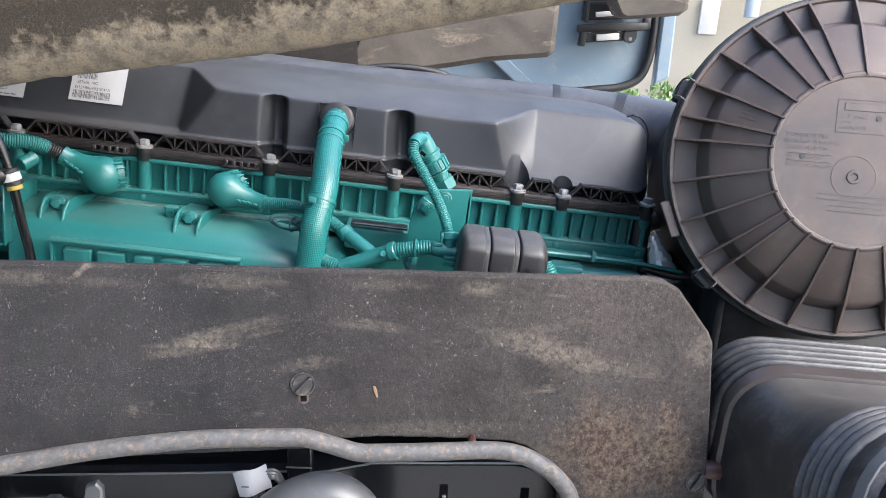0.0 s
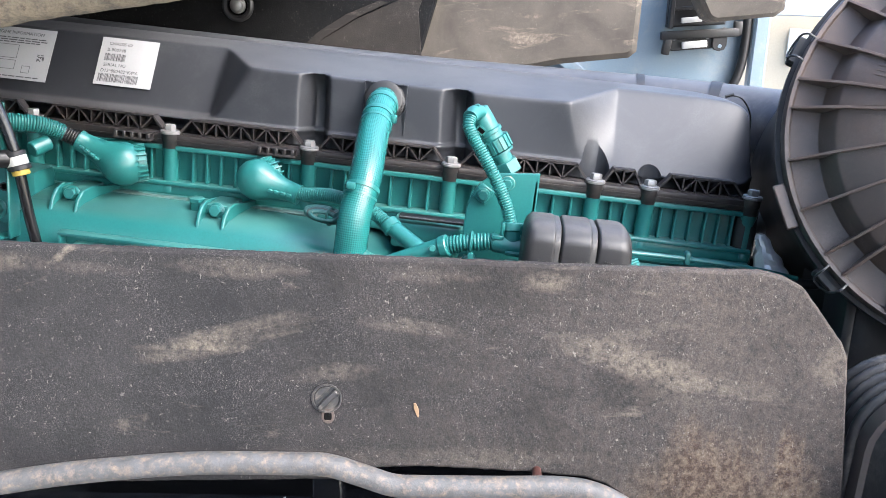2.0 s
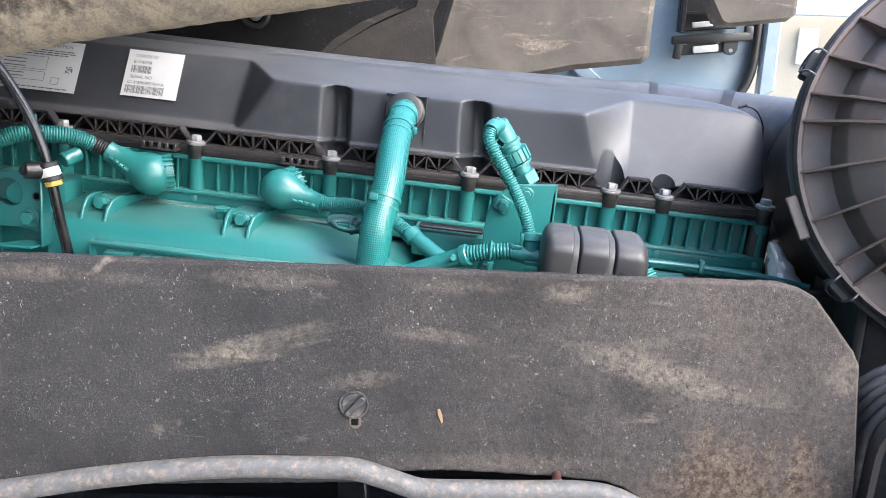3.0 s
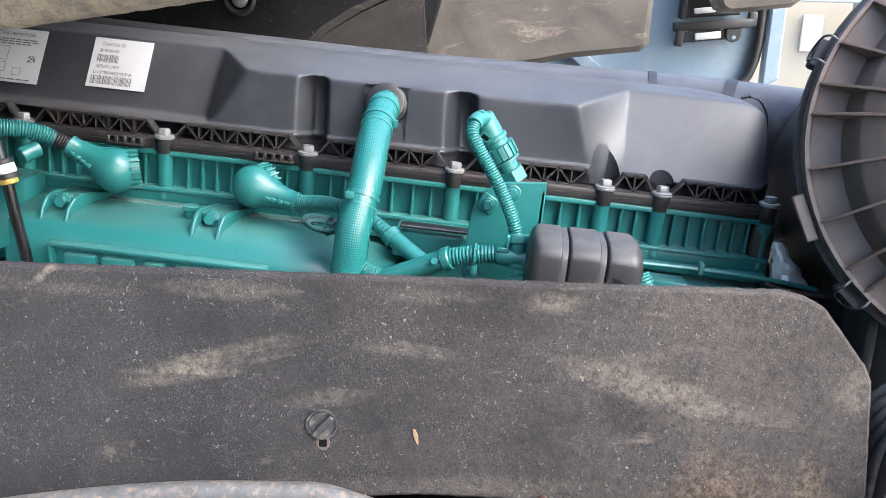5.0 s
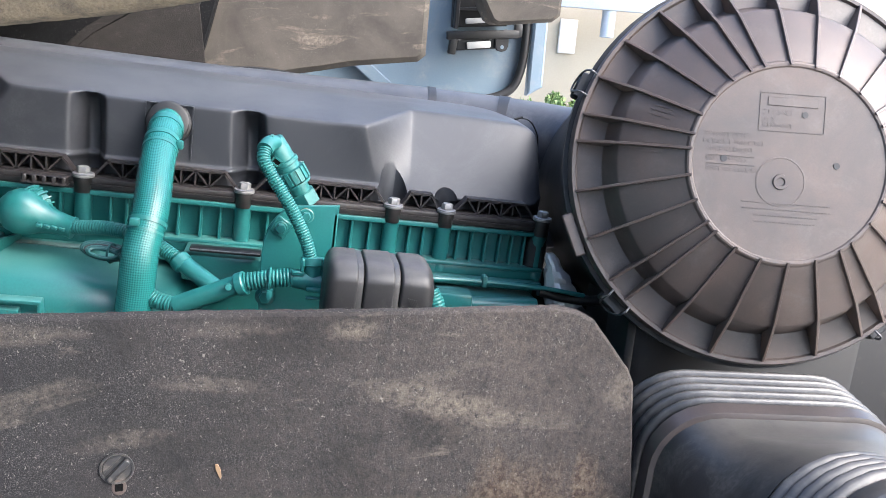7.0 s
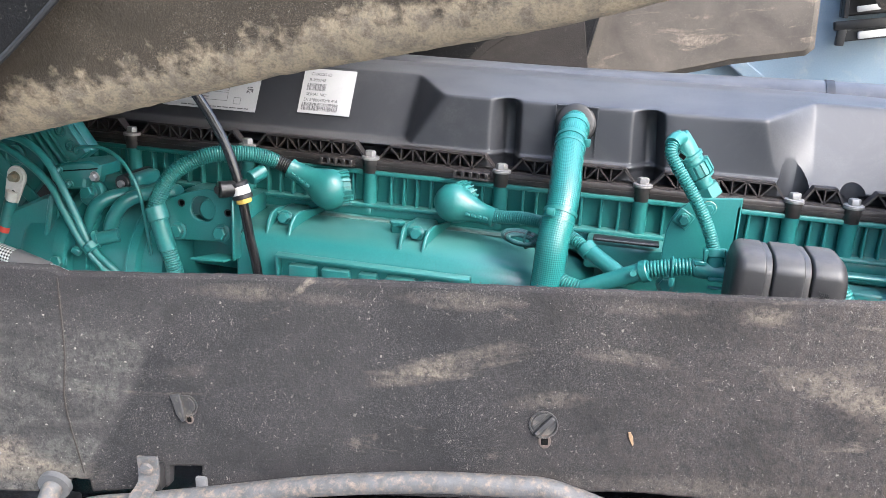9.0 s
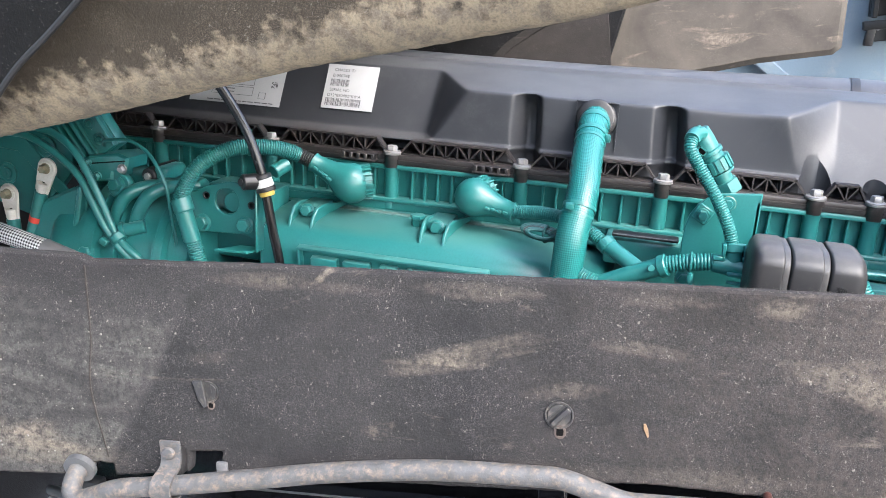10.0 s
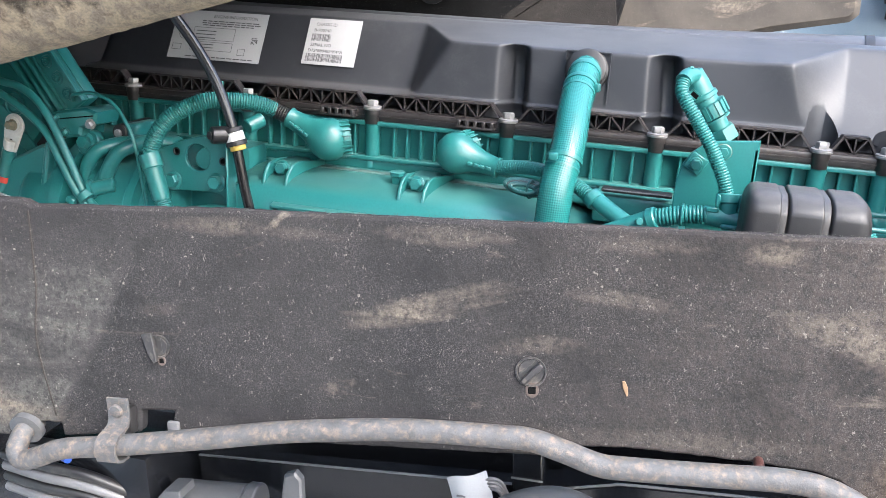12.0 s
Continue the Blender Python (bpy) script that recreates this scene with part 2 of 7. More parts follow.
        col = mix(nt, calc(nt, "MULTIPLY", stain, 0.75), col, mix(nt, ramp(nt, grit, [(0.4, (0, 0, 0)), (0.66, (1, 1, 1))]), (0.032, 0.020, 0.015), (0.125, 0.098, 0.070)))
    col = mix(nt, calc(nt, "MULTIPLY", ramp(nt, fine, [(0.35, (1, 1, 1)), (0.6, (0, 0, 0))]), 0.32 * grain), col,
              tuple(c * 0.45 for c in dark))
    speck = noise_of(nt, v, 1150.0, 2, 0.7)
    dusty = ramp(nt, noise_of(nt, coords(nt, (0.8, 1, 1.4)), 17.0, 6, 0.65, 0.5), [(0.38, (0.2, 0.2, 0.2)), (0.60, (1, 1, 1))])
    col = mix(nt, calc(nt, "MULTIPLY", calc(nt, "MULTIPLY", ramp(nt, speck, [(0.50, (0, 0, 0)), (0.66, (1, 1, 1))]), dusty), 0.34 * grain), col, tuple(c * 3.4 for c in mid))
    fleck = ramp(nt, noise_of(nt, coords(nt, (1.0, 1, 0.7)), 430.0, 2, 0.5, 1.2), [(0.66, (0, 0, 0)), (0.70, (1, 1, 1))])
    col = mix(nt, calc(nt, "MULTIPLY", calc(nt, "MULTIPLY", fleck, dusty), 0.45), col, (0.215, 0.200, 0.180))
    nt.links.new(col, b.inputs["Base Color"])
    b.inputs["Roughness"].default_value = 0.92
    b.inputs["Specular IOR Level"].default_value = 0.12
    bump(nt, b, calc(nt, "ADD", calc(nt, "MULTIPLY", grit, 0.8), fine), relief, 0.0012)
    return m


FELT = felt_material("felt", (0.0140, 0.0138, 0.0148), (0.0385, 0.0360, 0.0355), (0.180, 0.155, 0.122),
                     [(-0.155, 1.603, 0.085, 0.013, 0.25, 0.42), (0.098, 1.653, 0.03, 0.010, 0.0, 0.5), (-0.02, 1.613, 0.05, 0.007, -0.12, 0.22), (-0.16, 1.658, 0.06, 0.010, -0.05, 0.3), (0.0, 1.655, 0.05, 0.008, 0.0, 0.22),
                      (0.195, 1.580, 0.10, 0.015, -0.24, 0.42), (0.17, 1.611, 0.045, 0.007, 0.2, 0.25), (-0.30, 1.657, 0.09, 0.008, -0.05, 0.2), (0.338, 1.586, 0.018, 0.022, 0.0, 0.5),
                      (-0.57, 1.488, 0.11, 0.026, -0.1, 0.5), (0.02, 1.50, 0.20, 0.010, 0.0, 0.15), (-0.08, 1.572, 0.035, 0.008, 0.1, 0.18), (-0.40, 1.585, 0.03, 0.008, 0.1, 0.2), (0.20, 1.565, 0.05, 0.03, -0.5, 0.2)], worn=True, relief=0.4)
RIM = surface("dusty_rubber_rim", (0.034, 0.0280, 0.0265), (0.062, 0.049, 0.044), 700, 18, 0.8, (0.30, 0.42), 0, 0.06)
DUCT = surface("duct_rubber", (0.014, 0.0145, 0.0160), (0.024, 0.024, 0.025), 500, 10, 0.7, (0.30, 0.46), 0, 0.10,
               (0.085, 0.080, 0.074), (0.44, 0.72), lit_dust=(0.058, 0.054, 0.049))
DUCT.node_tree.nodes["Principled BSDF"].inputs["Specular IOR Level"].default_value = 0.5
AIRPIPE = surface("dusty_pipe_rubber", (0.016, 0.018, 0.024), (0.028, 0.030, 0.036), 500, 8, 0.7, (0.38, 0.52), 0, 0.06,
                  (0.090, 0.090, 0.090), (0.45, 0.8), lit_dust=(0.060, 0.061, 0.064))
PAINTED_GREY = surface("dark_grey_paint", (0.050, 0.053, 0.058), (0.080, 0.080, 0.080), 500, 18, 0.8, (0.34, 0.48), 0.0, 0.15,
                       (0.12, 0.11, 0.10), (0.55, 0.85))
BURNT = surface("red_brown_pipe", (0.05, 0.019, 0.016), (0.09, 0.045, 0.035), 500, 25, 0.8, (0.38, 0.55), 0.1, 0.2)
FELT_MUD = felt_material("muddy_felt", (0.030, 0.026, 0.021), (0.060, 0.050, 0.038), (0.26, 0.217, 0.155), [], 0.6, 0.80, caked=True)
FELT_BROWN = felt_material("brown_felt", (0.020, 0.018, 0.017), (0.036, 0.032, 0.029), (0.12, 0.108, 0.092), [], 0.6, 0.66)
SMEAR = felt_material("smeared_felt", (0.018, 0.0165, 0.0158), (0.030, 0.027, 0.025), (0.09, 0.082, 0.07), [], 0.8, 0.56)
FELT_CAB = felt_material("cab_felt", (0.056, 0.050, 0.044), (0.105, 0.093, 0.078), (0.22, 0.185, 0.142), [], 1.0, 0.55, relief=0.2, grain=0.35)
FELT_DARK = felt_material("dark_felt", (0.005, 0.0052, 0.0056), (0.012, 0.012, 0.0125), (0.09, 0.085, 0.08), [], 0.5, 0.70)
DUSTY = surface("dusty_paint", (0.075, 0.105, 0.092), (0.05, 0.13, 0.118), 500, 22, 0.9, (0.6, 0.8), 0, 0.1)
WORN = surface("worn_rubber_edge", (0.030, 0.0295, 0.0290), (0.060, 0.057, 0.054), 900, 40, 0.8, (0.45, 0.6), 0, 0.1)
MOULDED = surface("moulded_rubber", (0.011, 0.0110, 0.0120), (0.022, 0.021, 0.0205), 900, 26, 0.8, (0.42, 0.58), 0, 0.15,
                  (0.055, 0.050, 0.044), (0.56, 0.88), lit_dust=(0.055, 0.050, 0.044))
CABLE = surface("cable_sheath", (0.006, 0.006, 0.0065), (0.011, 0.011, 0.011), 500, 16, 0.6, (0.20, 0.32), 0, 0.03)


def braid_material(name, base, gap, turns, pitch, rough, metal, depth):
    """Woven sleeve: crossing strands laid out along the tube's own length and girth."""
    m, nt, b = nodes_of(name)
    uv = coords(nt, (1, 1, 1), "UV")
    sep = nt.nodes.new("ShaderNodeSeparateXYZ")
    nt.links.new(uv, sep.inputs[0])
    a = calc(nt, "MULTIPLY", sep.outputs[0], 6.2832 * pitch)
    g = calc(nt, "MULTIPLY", sep.outputs[1], 6.2832 * turns)
    h = calc(nt, "MULTIPLY", calc(nt, "SINE", calc(nt, "ADD", a, g)), calc(nt, "SINE", calc(nt, "SUBTRACT", a, g)))
    k = calc(nt, "ADD", calc(nt, "MULTIPLY", h, 0.9), 0.55, True)
    col = mix(nt, k, gap, base)
    big = noise_of(nt, coords(nt), 30, 5, 0.6, 0.5)
    col = mix(nt, calc(nt, "MULTIPLY", ramp(nt, big, [(0.5, (0, 0, 0)), (0.8, (1, 1, 1))]), 0.3), col, (0.02, 0.05, 0.04))
    nt.links.new(col, b.inputs["Base Color"])
    b.inputs["Roughness"].default_value = rough
    b.inputs["Metallic"].default_value = metal
    bump(nt, b, k, depth, 0.001)
    return m


BRAID_GREEN = braid_material("green_braid", (0.0180, 0.146, 0.136), (0.012, 0.104, 0.098), 24, 230, 0.24, 0, 0.24)
BRAID_STEEL = braid_material("steel_braid", (0.62, 0.62, 0.60), (0.02, 0.02, 0.02), 9, 150, 0.30, 0.5, 0.8)


# ---- building helpers ----
class Geo:
    """Collects vertices and faces of one mesh."""

    def __init__(self):
        self.v, self.f, self.uv = [], [], {}

    def add(self, verts, faces):
        n = len(self.v)
        self.v += [Vector(p) for p in verts]
        self.f += [tuple(i + n for i in q) for q in faces]
        return self

    def moved(self, m):
        self.v = [m @ p for p in self.v]
        return self

    def box(self, c, s, m=None):
        hx, hy, hz = s[0] / 2, s[1] / 2, s[2] / 2
        vs = [Vector((x, y, z)) for x in (-hx, hx) for y in (-hy, hy) for z in (-hz, hz)]
        m = Matrix.Translation(c) @ (m or Matrix.Identity(4))
        return self.add([m @ p for p in vs], [(0, 1, 3, 2), (4, 6, 7, 5), (0, 4, 5, 1), (2, 3, 7, 6), (0, 2, 6, 4), (1, 5, 7, 3)])

    def rbox(self, c, s, r=0.004, seg=2, m=None):
        b = bmesh.new()
        bmesh.ops.create_cube(b, size=1)
        bmesh.ops.scale(b, vec=s, verts=b.verts)
        bmesh.ops.bevel(b, geom=b.edges[:], offset=r, segments=seg, affect="EDGES", profile=0.5)
        m = Matrix.Translation(c) @ (m or Matrix.Identity(4))
        b.verts.index_update()
        self.add([m @ p.co for p in b.verts], [[p.index for p in q.verts] for q in b.faces])
        b.free()
        return self

    def loft(self, rings, close=True, caps=True):
        """Rings of equal length, joined one to the next."""
        n = len(rings[0])
        vs = [p for r in rings for p in r]
        fs = []
        for i in range(len(rings) - 1):
            for j in range(n if close else n - 1):
                k = (j + 1) % n
                fs.append((i * n + j, i * n + k, (i + 1) * n + k, (i + 1) * n + j))
        if caps:
            fs.append(tuple(range(n - 1, -1, -1)))
            fs.append(tuple((len(rings) - 1) * n + j for j in range(n)))
        return self.add(vs, fs)

    def lathe(self, profile, seg=32, m=None, caps=True):
        """A profile of (radius, height) turned about z."""
        m = m or Matrix.Identity(4)
        rings = [[m @ Vector((r * math.cos(a), r * math.sin(a), h)) for a in (2 * math.pi * k / seg for k in range(seg))]
                 for r, h in profile]
        return self.loft(rings, True, caps)

    def rod(self, a, b, r, seg=16, r2=None):
        a, b = Vector(a), Vector(b)
        m = Matrix.Translation(a) @ (b - a).to_track_quat("Z", "Y").to_matrix().to_4x4()
        h, r2 = (b - a).length, r if r2 is None else r2
        c = min(r, r2, h) * 0.12
        return self.lathe([(r - c, 0), (r, c), (r2, h - c), (r2 - c, h)], seg, m)

    def prism(self, poly, lo, hi, m=None, c=0.0):
        """A polygon in x, z, thick from lo to hi along y, with a small chamfer c."""
        m = m or Matrix.Identity(4)
        area = sum(a[0] * b[1] - b[0] * a[1] for a, b in zip(poly, poly[1:] + poly[:1]))
        if area < 0:
            poly = poly[::-1]
        n = len(poly)

        def inset(d):
            out = []
            for i in range(n):
                p, q, s = Vector(poly[i - 1]), Vector(poly[i]), Vector(poly[(i + 1) % n])
                e1, e2 = (q - p).normalized(), (s - q).normalized()
                n1, n2 = Vector((-e1.y, e1.x)), Vector((-e2.y, e2.x))
                k = (n1 + n2) / max(0.35, 1 + n1.dot(n2))
                out.append(q + k * d)
            return out
        rings = [(inset(c), lo), (inset(0), lo + c), (inset(0), hi - c), (inset(c), hi)] if c else [(inset(0), lo), (inset(0), hi)]
        return self.loft([[m @ Vector((p.x, y, p.y)) for p in r] for r, y in rings])

    def tube(self, pts, radius, seg=16, step=0.004, ribs=None, start=0.0, stop=1.0):
        """A round tube through points. ribs: (pitch, height) for corrugated tube."""
        path = smooth_path(pts, step if not ribs else ribs[0] / 4)
        n = len(path)
        path = path[int(n * start):max(int(n * stop), int(n * start) + 2)]
        rings, length, up, base = [], 0.0, None, len(self.v)
        for i, p in enumerate(path):
            t = (path[min(i + 1, len(path) - 1)] - path[max(i - 1, 0)]).normalized()
            if up is None:
                up = t.orthogonal().normalized()
            up = (up - t * up.dot(t)).normalized()
            side = t.cross(up)
            if i:
                length += (p - path[i - 1]).length
            r = radius if not ribs else radius + ribs[1] * (-0.5, 0.35, 0.5, 0.35)[i % 4]
            rings.append([p + r * (math.cos(a) * up + math.sin(a) * side) for a in (2 * math.pi * k / seg for k in range(seg))])
            for k in range(seg):
                self.uv[base + i * seg + k] = (length, k / seg)
        return self.loft(rings)


def smooth_path(pts, step):
    """Points every step metres on a smooth curve through pts."""
    p = [Vector(q) for q in pts]
    p = [2 * p[0] - p[1]] + p + [2 * p[-1] - p[-2]]
    fine = []
    for i in range(1, len(p) - 2):
        for k in range(24):
            t = k / 24
            fine.append(0.5 * ((2 * p[i]) + (p[i + 1] - p[i - 1]) * t + (2 * p[i - 1] - 5 * p[i] + 4 * p[i + 1] - p[i + 2]) * t * t
                               + (3 * p[i] - p[i - 1] - 3 * p[i + 1] + p[i + 2]) * t ** 3))
    fine.append(p[-2])
    out, need = [fine[0]], step
    for a, b in zip(fine, fine[1:]):
        d = (b - a).length
        while d >= need and d > 1e-9:
            a = a.lerp(b, need / d)
            out.append(a)
            d = (b - a).length
            need = step
        need -= d
    out.append(fine[-1])
    return out


def part(name, geo, material, parent, label="", bevel=0.0, sharp=40, kind=""):
    """Links geometry as one mesh object under a thing or a part."""
    me = bpy.data.meshes.new(name)
    me.from_pydata(geo.v, [], geo.f)
    if geo.uv:
        lay = me.uv_layers.new(name="UVMap")
        for loop in me.loops:
            u, w = geo.uv.get(loop.vertex_index, (0, 0))
            lay.data[loop.index].uv = (u, w)
    b = bmesh.new()
    b.from_mesh(me)
    bmesh.ops.recalc_face_normals(b, faces=b.faces)
    b.to_mesh(me)
    b.free()
    me.polygons.foreach_set("use_smooth", [True] * len(me.polygons))
    me.set_sharp_from_angle(angle=radians(sharp))
    me.materials.append(material)
    ob = new(name, me)
    if parent:
        ob.parent = parent
    if bevel:
        bv = ob.modifiers.new("bevel", "BEVEL")
        bv.width, bv.segments, bv.limit_method, bv.angle_limit = bevel, 2, "ANGLE", radians(28)
        bv.harden_normals = False
    if label or kind:
        tagged(ob, label, "", "", kind)
    return ob


def thing(name, m, label, category, group="", kind=""):
    ob = new(name)
    ob.empty_display_size = 0.02
    ob.matrix_world = m
    return tagged(ob, label, category, group, kind)


def lettering(name, text, size, m, material, parent, depth=0.0003, align="LEFT"):
    """Raised or printed words in the built-in font, as a mesh."""
    cu = bpy.data.curves.new(name, "FONT")
    cu.body, cu.size, cu.extrude, cu.align_x, cu.resolution_u = text, size, depth, align, 2
    ob = new(name, cu)
    dg = bpy.context.evaluated_depsgraph_get()
    me = bpy.data.meshes.new_from_object(ob.evaluated_get(dg))
    bpy.data.objects.remove(ob)
    me.transform(m)
    me.materials.clear()
    me.materials.append(material)
    ob = new(name, me)
    ob.parent = parent
    return ob


def hexbolt(geo, c, axis, r=0.0075, h=0.006, washer=0.0105):
    """Hex head with a washer face, standing on c along axis."""
    m = Matrix.Translation(c) @ Vector(axis).to_track_quat("Z", "Y").to_matrix().to_4x4()
    geo.lathe([(washer * 0.9, 0), (washer, 0.0006), (washer, 0.0018), (washer * 0.92, 0.0024)], 20, m)
    geo.lathe([(r * 0.98, 0.002), (r, 0.0025), (r, 0.002 + h * 0.85), (r * 0.86, 0.002 + h)], 6, m)
    return geo


# engine frame: x along the crankshaft towards the rear, y across, z up; it slopes down to the rear
E = pose(-0.006, 1.105, 1.702, 0, 3.92, 0)
CR = [-0.673, -0.505, -0.337, -0.169, 0.0, 0.169]   # cover screws, one for each cylinder
SCREWS = CR + [0.232, 0.350]


# ---- valve cover ----
def valve_cover():
    th = thing("valve_cover", E, "matt black plastic engine valve cover with stickers and moulded recesses", "engine cover")
    back = [(0.150, 0.097), (0.30, 0.094), (0.33, 0.08), (0.335, -0.02)]

    def ring(u0, u1, low, edge, lift=0.0, k=1.0, dig=(0, 0, 0), fwd=0.0125, sink=0.0):
        """low: foot of the face, edge: its upper edge, as (y, z); u0 and u1 their places along the engine."""
        q = (low[1] - 0.0065) / (edge[1] - low[1])
        low = (low[0] - q * (edge[0] - low[0]), 0.0065)
        foot = low[0] + dig[0]
        y0 = max(0.0205, foot + 0.002)
        pts = [Vector((u0, y0, -0.03)), Vector((u0, y0, -0.014)), Vector((u0, y0, 0.001)), Vector((u0, fwd + 0.001 + dig[0], 0.0052 - sink)), Vector((u0, fwd + dig[0], 0.0085 - sink)), Vector((u0, max(foot, fwd + 0.0003 + dig[0]), 0.0115 - sink))]
        for t, d in ((0.08, dig[0]), (0.5, dig[1]), (0.90, dig[2])):
            pts.append(Vector((u0 + (u1 - u0) * t, low[0] + (edge[0] - low[0]) * t + d, low[1] + (edge[1] - low[1]) * t)))
        pts.append(Vector((u1, *edge)))
        for t in (0.07, 0.5, 0.92):
            pts.append(Vector((u1, edge[0] + (0.148 - edge[0]) * t, edge[1] + (0.097 + lift - edge[1]) * t + 0.001)))
        pts += [Vector((u1, y, z * k + lift)) for y, z in back]
        return pts

    L0, L1 = (0.046, 0.012), (0.088, 0.091)
    M0, M1 = (0.019, 0.013), (0.024, 0.0755)
    rings = [ring(-0.772, -0.772, (0.06, 0.01), (0.10, 0.05), -0.04), ring(-0.765, -0.765, L0, (0.085, 0.078), -0.012), ring(-0.745, -0.745, L0, L1),
             ring(-0.5, -0.5, L0, L1), ring(-0.34, -0.332, L0, L1), ring(-0.311, -0.304, L0, L1), ring(-0.305, -0.298, L0, L1), ring(-0.297, -0.254, M0, M1), ring(-0.290, -0.246, M0, M1), ring(-0.262, -0.225, M0, M1),
             ring(-0.2000, -0.2020, M0, M1), ring(-0.1912, -0.1932, M0, M1), ring(-0.1883, -0.1904, M0, (0.0245, 0.0756), dig=(0.0027, 0.0027, 0.0020)), ring(-0.1815, -0.1840, M0, (0.0265, 0.0759), dig=(0.0135, 0.0135, 0.0100)),
             ring(-0.1750, -0.1779, M0, (0.0284, 0.0762), dig=(0.0238, 0.0238, 0.0176)), ring(-0.1730, -0.1760, M0, (0.0290, 0.0763), dig=(0.0270, 0.0270, 0.0200)), ring(-0.1620, -0.1650, M0, (0.0290, 0.0763), dig=(0.0270, 0.0270, 0.0200)), ring(-0.1608, -0.1638, M0, (0.0284, 0.0762), dig=(0.0238, 0.0238, 0.0176)),
             ring(-0.1570, -0.1600, M0, (0.0265, 0.0759), dig=(0.0135, 0.0135, 0.0100)), ring(-0.1530, -0.1560, M0, (0.0245, 0.0756), dig=(0.0027, 0.0027, 0.0020)), ring(-0.1508, -0.1538, M0, M1), ring(-0.1420, -0.1450, M0, M1),
             ring(-0.0265, -0.0305, M0, M1), ring(-0.0177, -0.0217, M0, M1), ring(-0.0148, -0.0189, M0, (0.0245, 0.0756), dig=(0.0027, 0.0027, 0.0020)), ring(-0.0080, -0.0125, M0, (0.0265, 0.0759), dig=(0.0135, 0.0135, 0.0100)),
             ring(-0.0015, -0.0064, M0, (0.0284, 0.0762), dig=(0.0238, 0.0238, 0.0176)), ring(0.0005, -0.0045, M0, (0.0290, 0.0763), dig=(0.0270, 0.0270, 0.0200)), ring(0.0125, 0.0065, M0, (0.0290, 0.0763), dig=(0.0270, 0.0270, 0.0200)), ring(0.0138, 0.0076, M0, (0.0284, 0.0762), dig=(0.0238, 0.0238, 0.0176)),
             ring(0.0180, 0.0112, M0, (0.0265, 0.0759), dig=(0.0135, 0.0135, 0.0100)), ring(0.0224, 0.0151, M0, (0.0245, 0.0756), dig=(0.0027, 0.0027, 0.0020)), ring(0.0247, 0.0172, M0, M1), ring(0.0335, 0.0260, M0, M1),
             ring(0.10, 0.09, M0, M1), ring(0.140, 0.120, M0, (0.019, 0.077)), ring(0.1485, 0.1290, M0, (0.019, 0.0775)), ring(0.1505, 0.1312, (0.0190, 0.012), (0.0205, 0.0780)),
             ring(0.1590, 0.1440, (0.0185, 0.012), (0.0340, 0.0822), fwd=0.0105, sink=0.004), ring(0.1680, 0.1600, (0.0180, 0.012), (0.0510, 0.0868), fwd=0.0105, sink=0.004), ring(0.1790, 0.1760, (0.0175, 0.011), (0.0690, 0.0915), fwd=0.0105, sink=0.004),
             ring(0.1883, 0.1878, (0.0170, 0.011), (0.0810, 0.0948), fwd=0.0105, sink=0.004), ring(0.1903, 0.1900, (0.0168, 0.011), (0.0818, 0.095), fwd=0.0105, sink=0.004), ring(0.202, 0.202, (0.0165, 0.011), (0.082, 0.095), fwd=0.0105, sink=0.004), ring(0.23, 0.23, (0.0165, 0.011), (0.082, 0.095), fwd=0.0105, sink=0.004),
             ring(0.300, 0.300, (0.0165, 0.011), (0.080, 0.095), fwd=0.0105, sink=0.004), ring(0.330, 0.330, (0.0200, 0.011), (0.080, 0.0935), -0.002, fwd=0.0135, sink=0.004), ring(0.346, 0.346, (0.0280, 0.011), (0.080, 0.088), -0.007, fwd=0.0215, sink=0.003), ring(0.3535, 0.3535, (0.037, 0.011), (0.080, 0.078), -0.017, fwd=0.034),
             ring(0.3585, 0.3585, (0.046, 0.011), (0.082, 0.060), -0.036, fwd=0.042), ring(0.3615, 0.3615, (0.055, 0.010), (0.09, 0.035), -0.06, fwd=0.050), ring(0.362, 0.362, (0.07, 0.008), (0.10, 0.025), -0.08, fwd=0.060)]
    g = Geo().loft(rings, True, True)
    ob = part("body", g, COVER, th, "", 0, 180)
    ss = ob.modifiers.new("round", "SUBSURF")
    ss.levels = ss.render_levels = 2
    # arched notches that make room for the last screws
    for u, y, deep, wide in ((0.1675, 0.0090, 0.0188, 0.0180), (0.232, 0.0090, 0.0108, 0.0138)):
        rings = [[Vector((u + wide * math.cos(q), y + deep * math.sin(q), z)) for q in [2 * math.pi * n / 72 for n in range(72)]] for z in (-0.045, 0.080)]
        tool = part("notch_tool", Geo().loft(rings), COVER, th)
        cut = ob.modifiers.new("notch", "BOOLEAN")
        cut.operation, cut.solver, cut.object = "DIFFERENCE", "EXACT", tool
        done = bpy.data.meshes.new_from_object(ob.evaluated_get(bpy.context.evaluated_depsgraph_get()))
        ob.modifiers.clear()
        ob.data = done
        bpy.data.objects.remove(tool)
    ob.data.polygons.foreach_set("use_smooth", [True] * len(ob.data.polygons))
    ob.data.set_sharp_from_angle(angle=radians(38))

    # pad round the breather outlet
    g = Geo()
    for u, y, z, sx, sz in ((-0.1125, 0.0225, 0.045, 0.0012, 0.058), (-0.062, 0.0225, 0.045, 0.0012, 0.058), (-0.0872, 0.0255, 0.0745, 0.0515, 0.0012)):
        g.box((u, y - 0.003, z), (sx, 0.003, sz))
    part("outlet_pad", g, COVER, th)
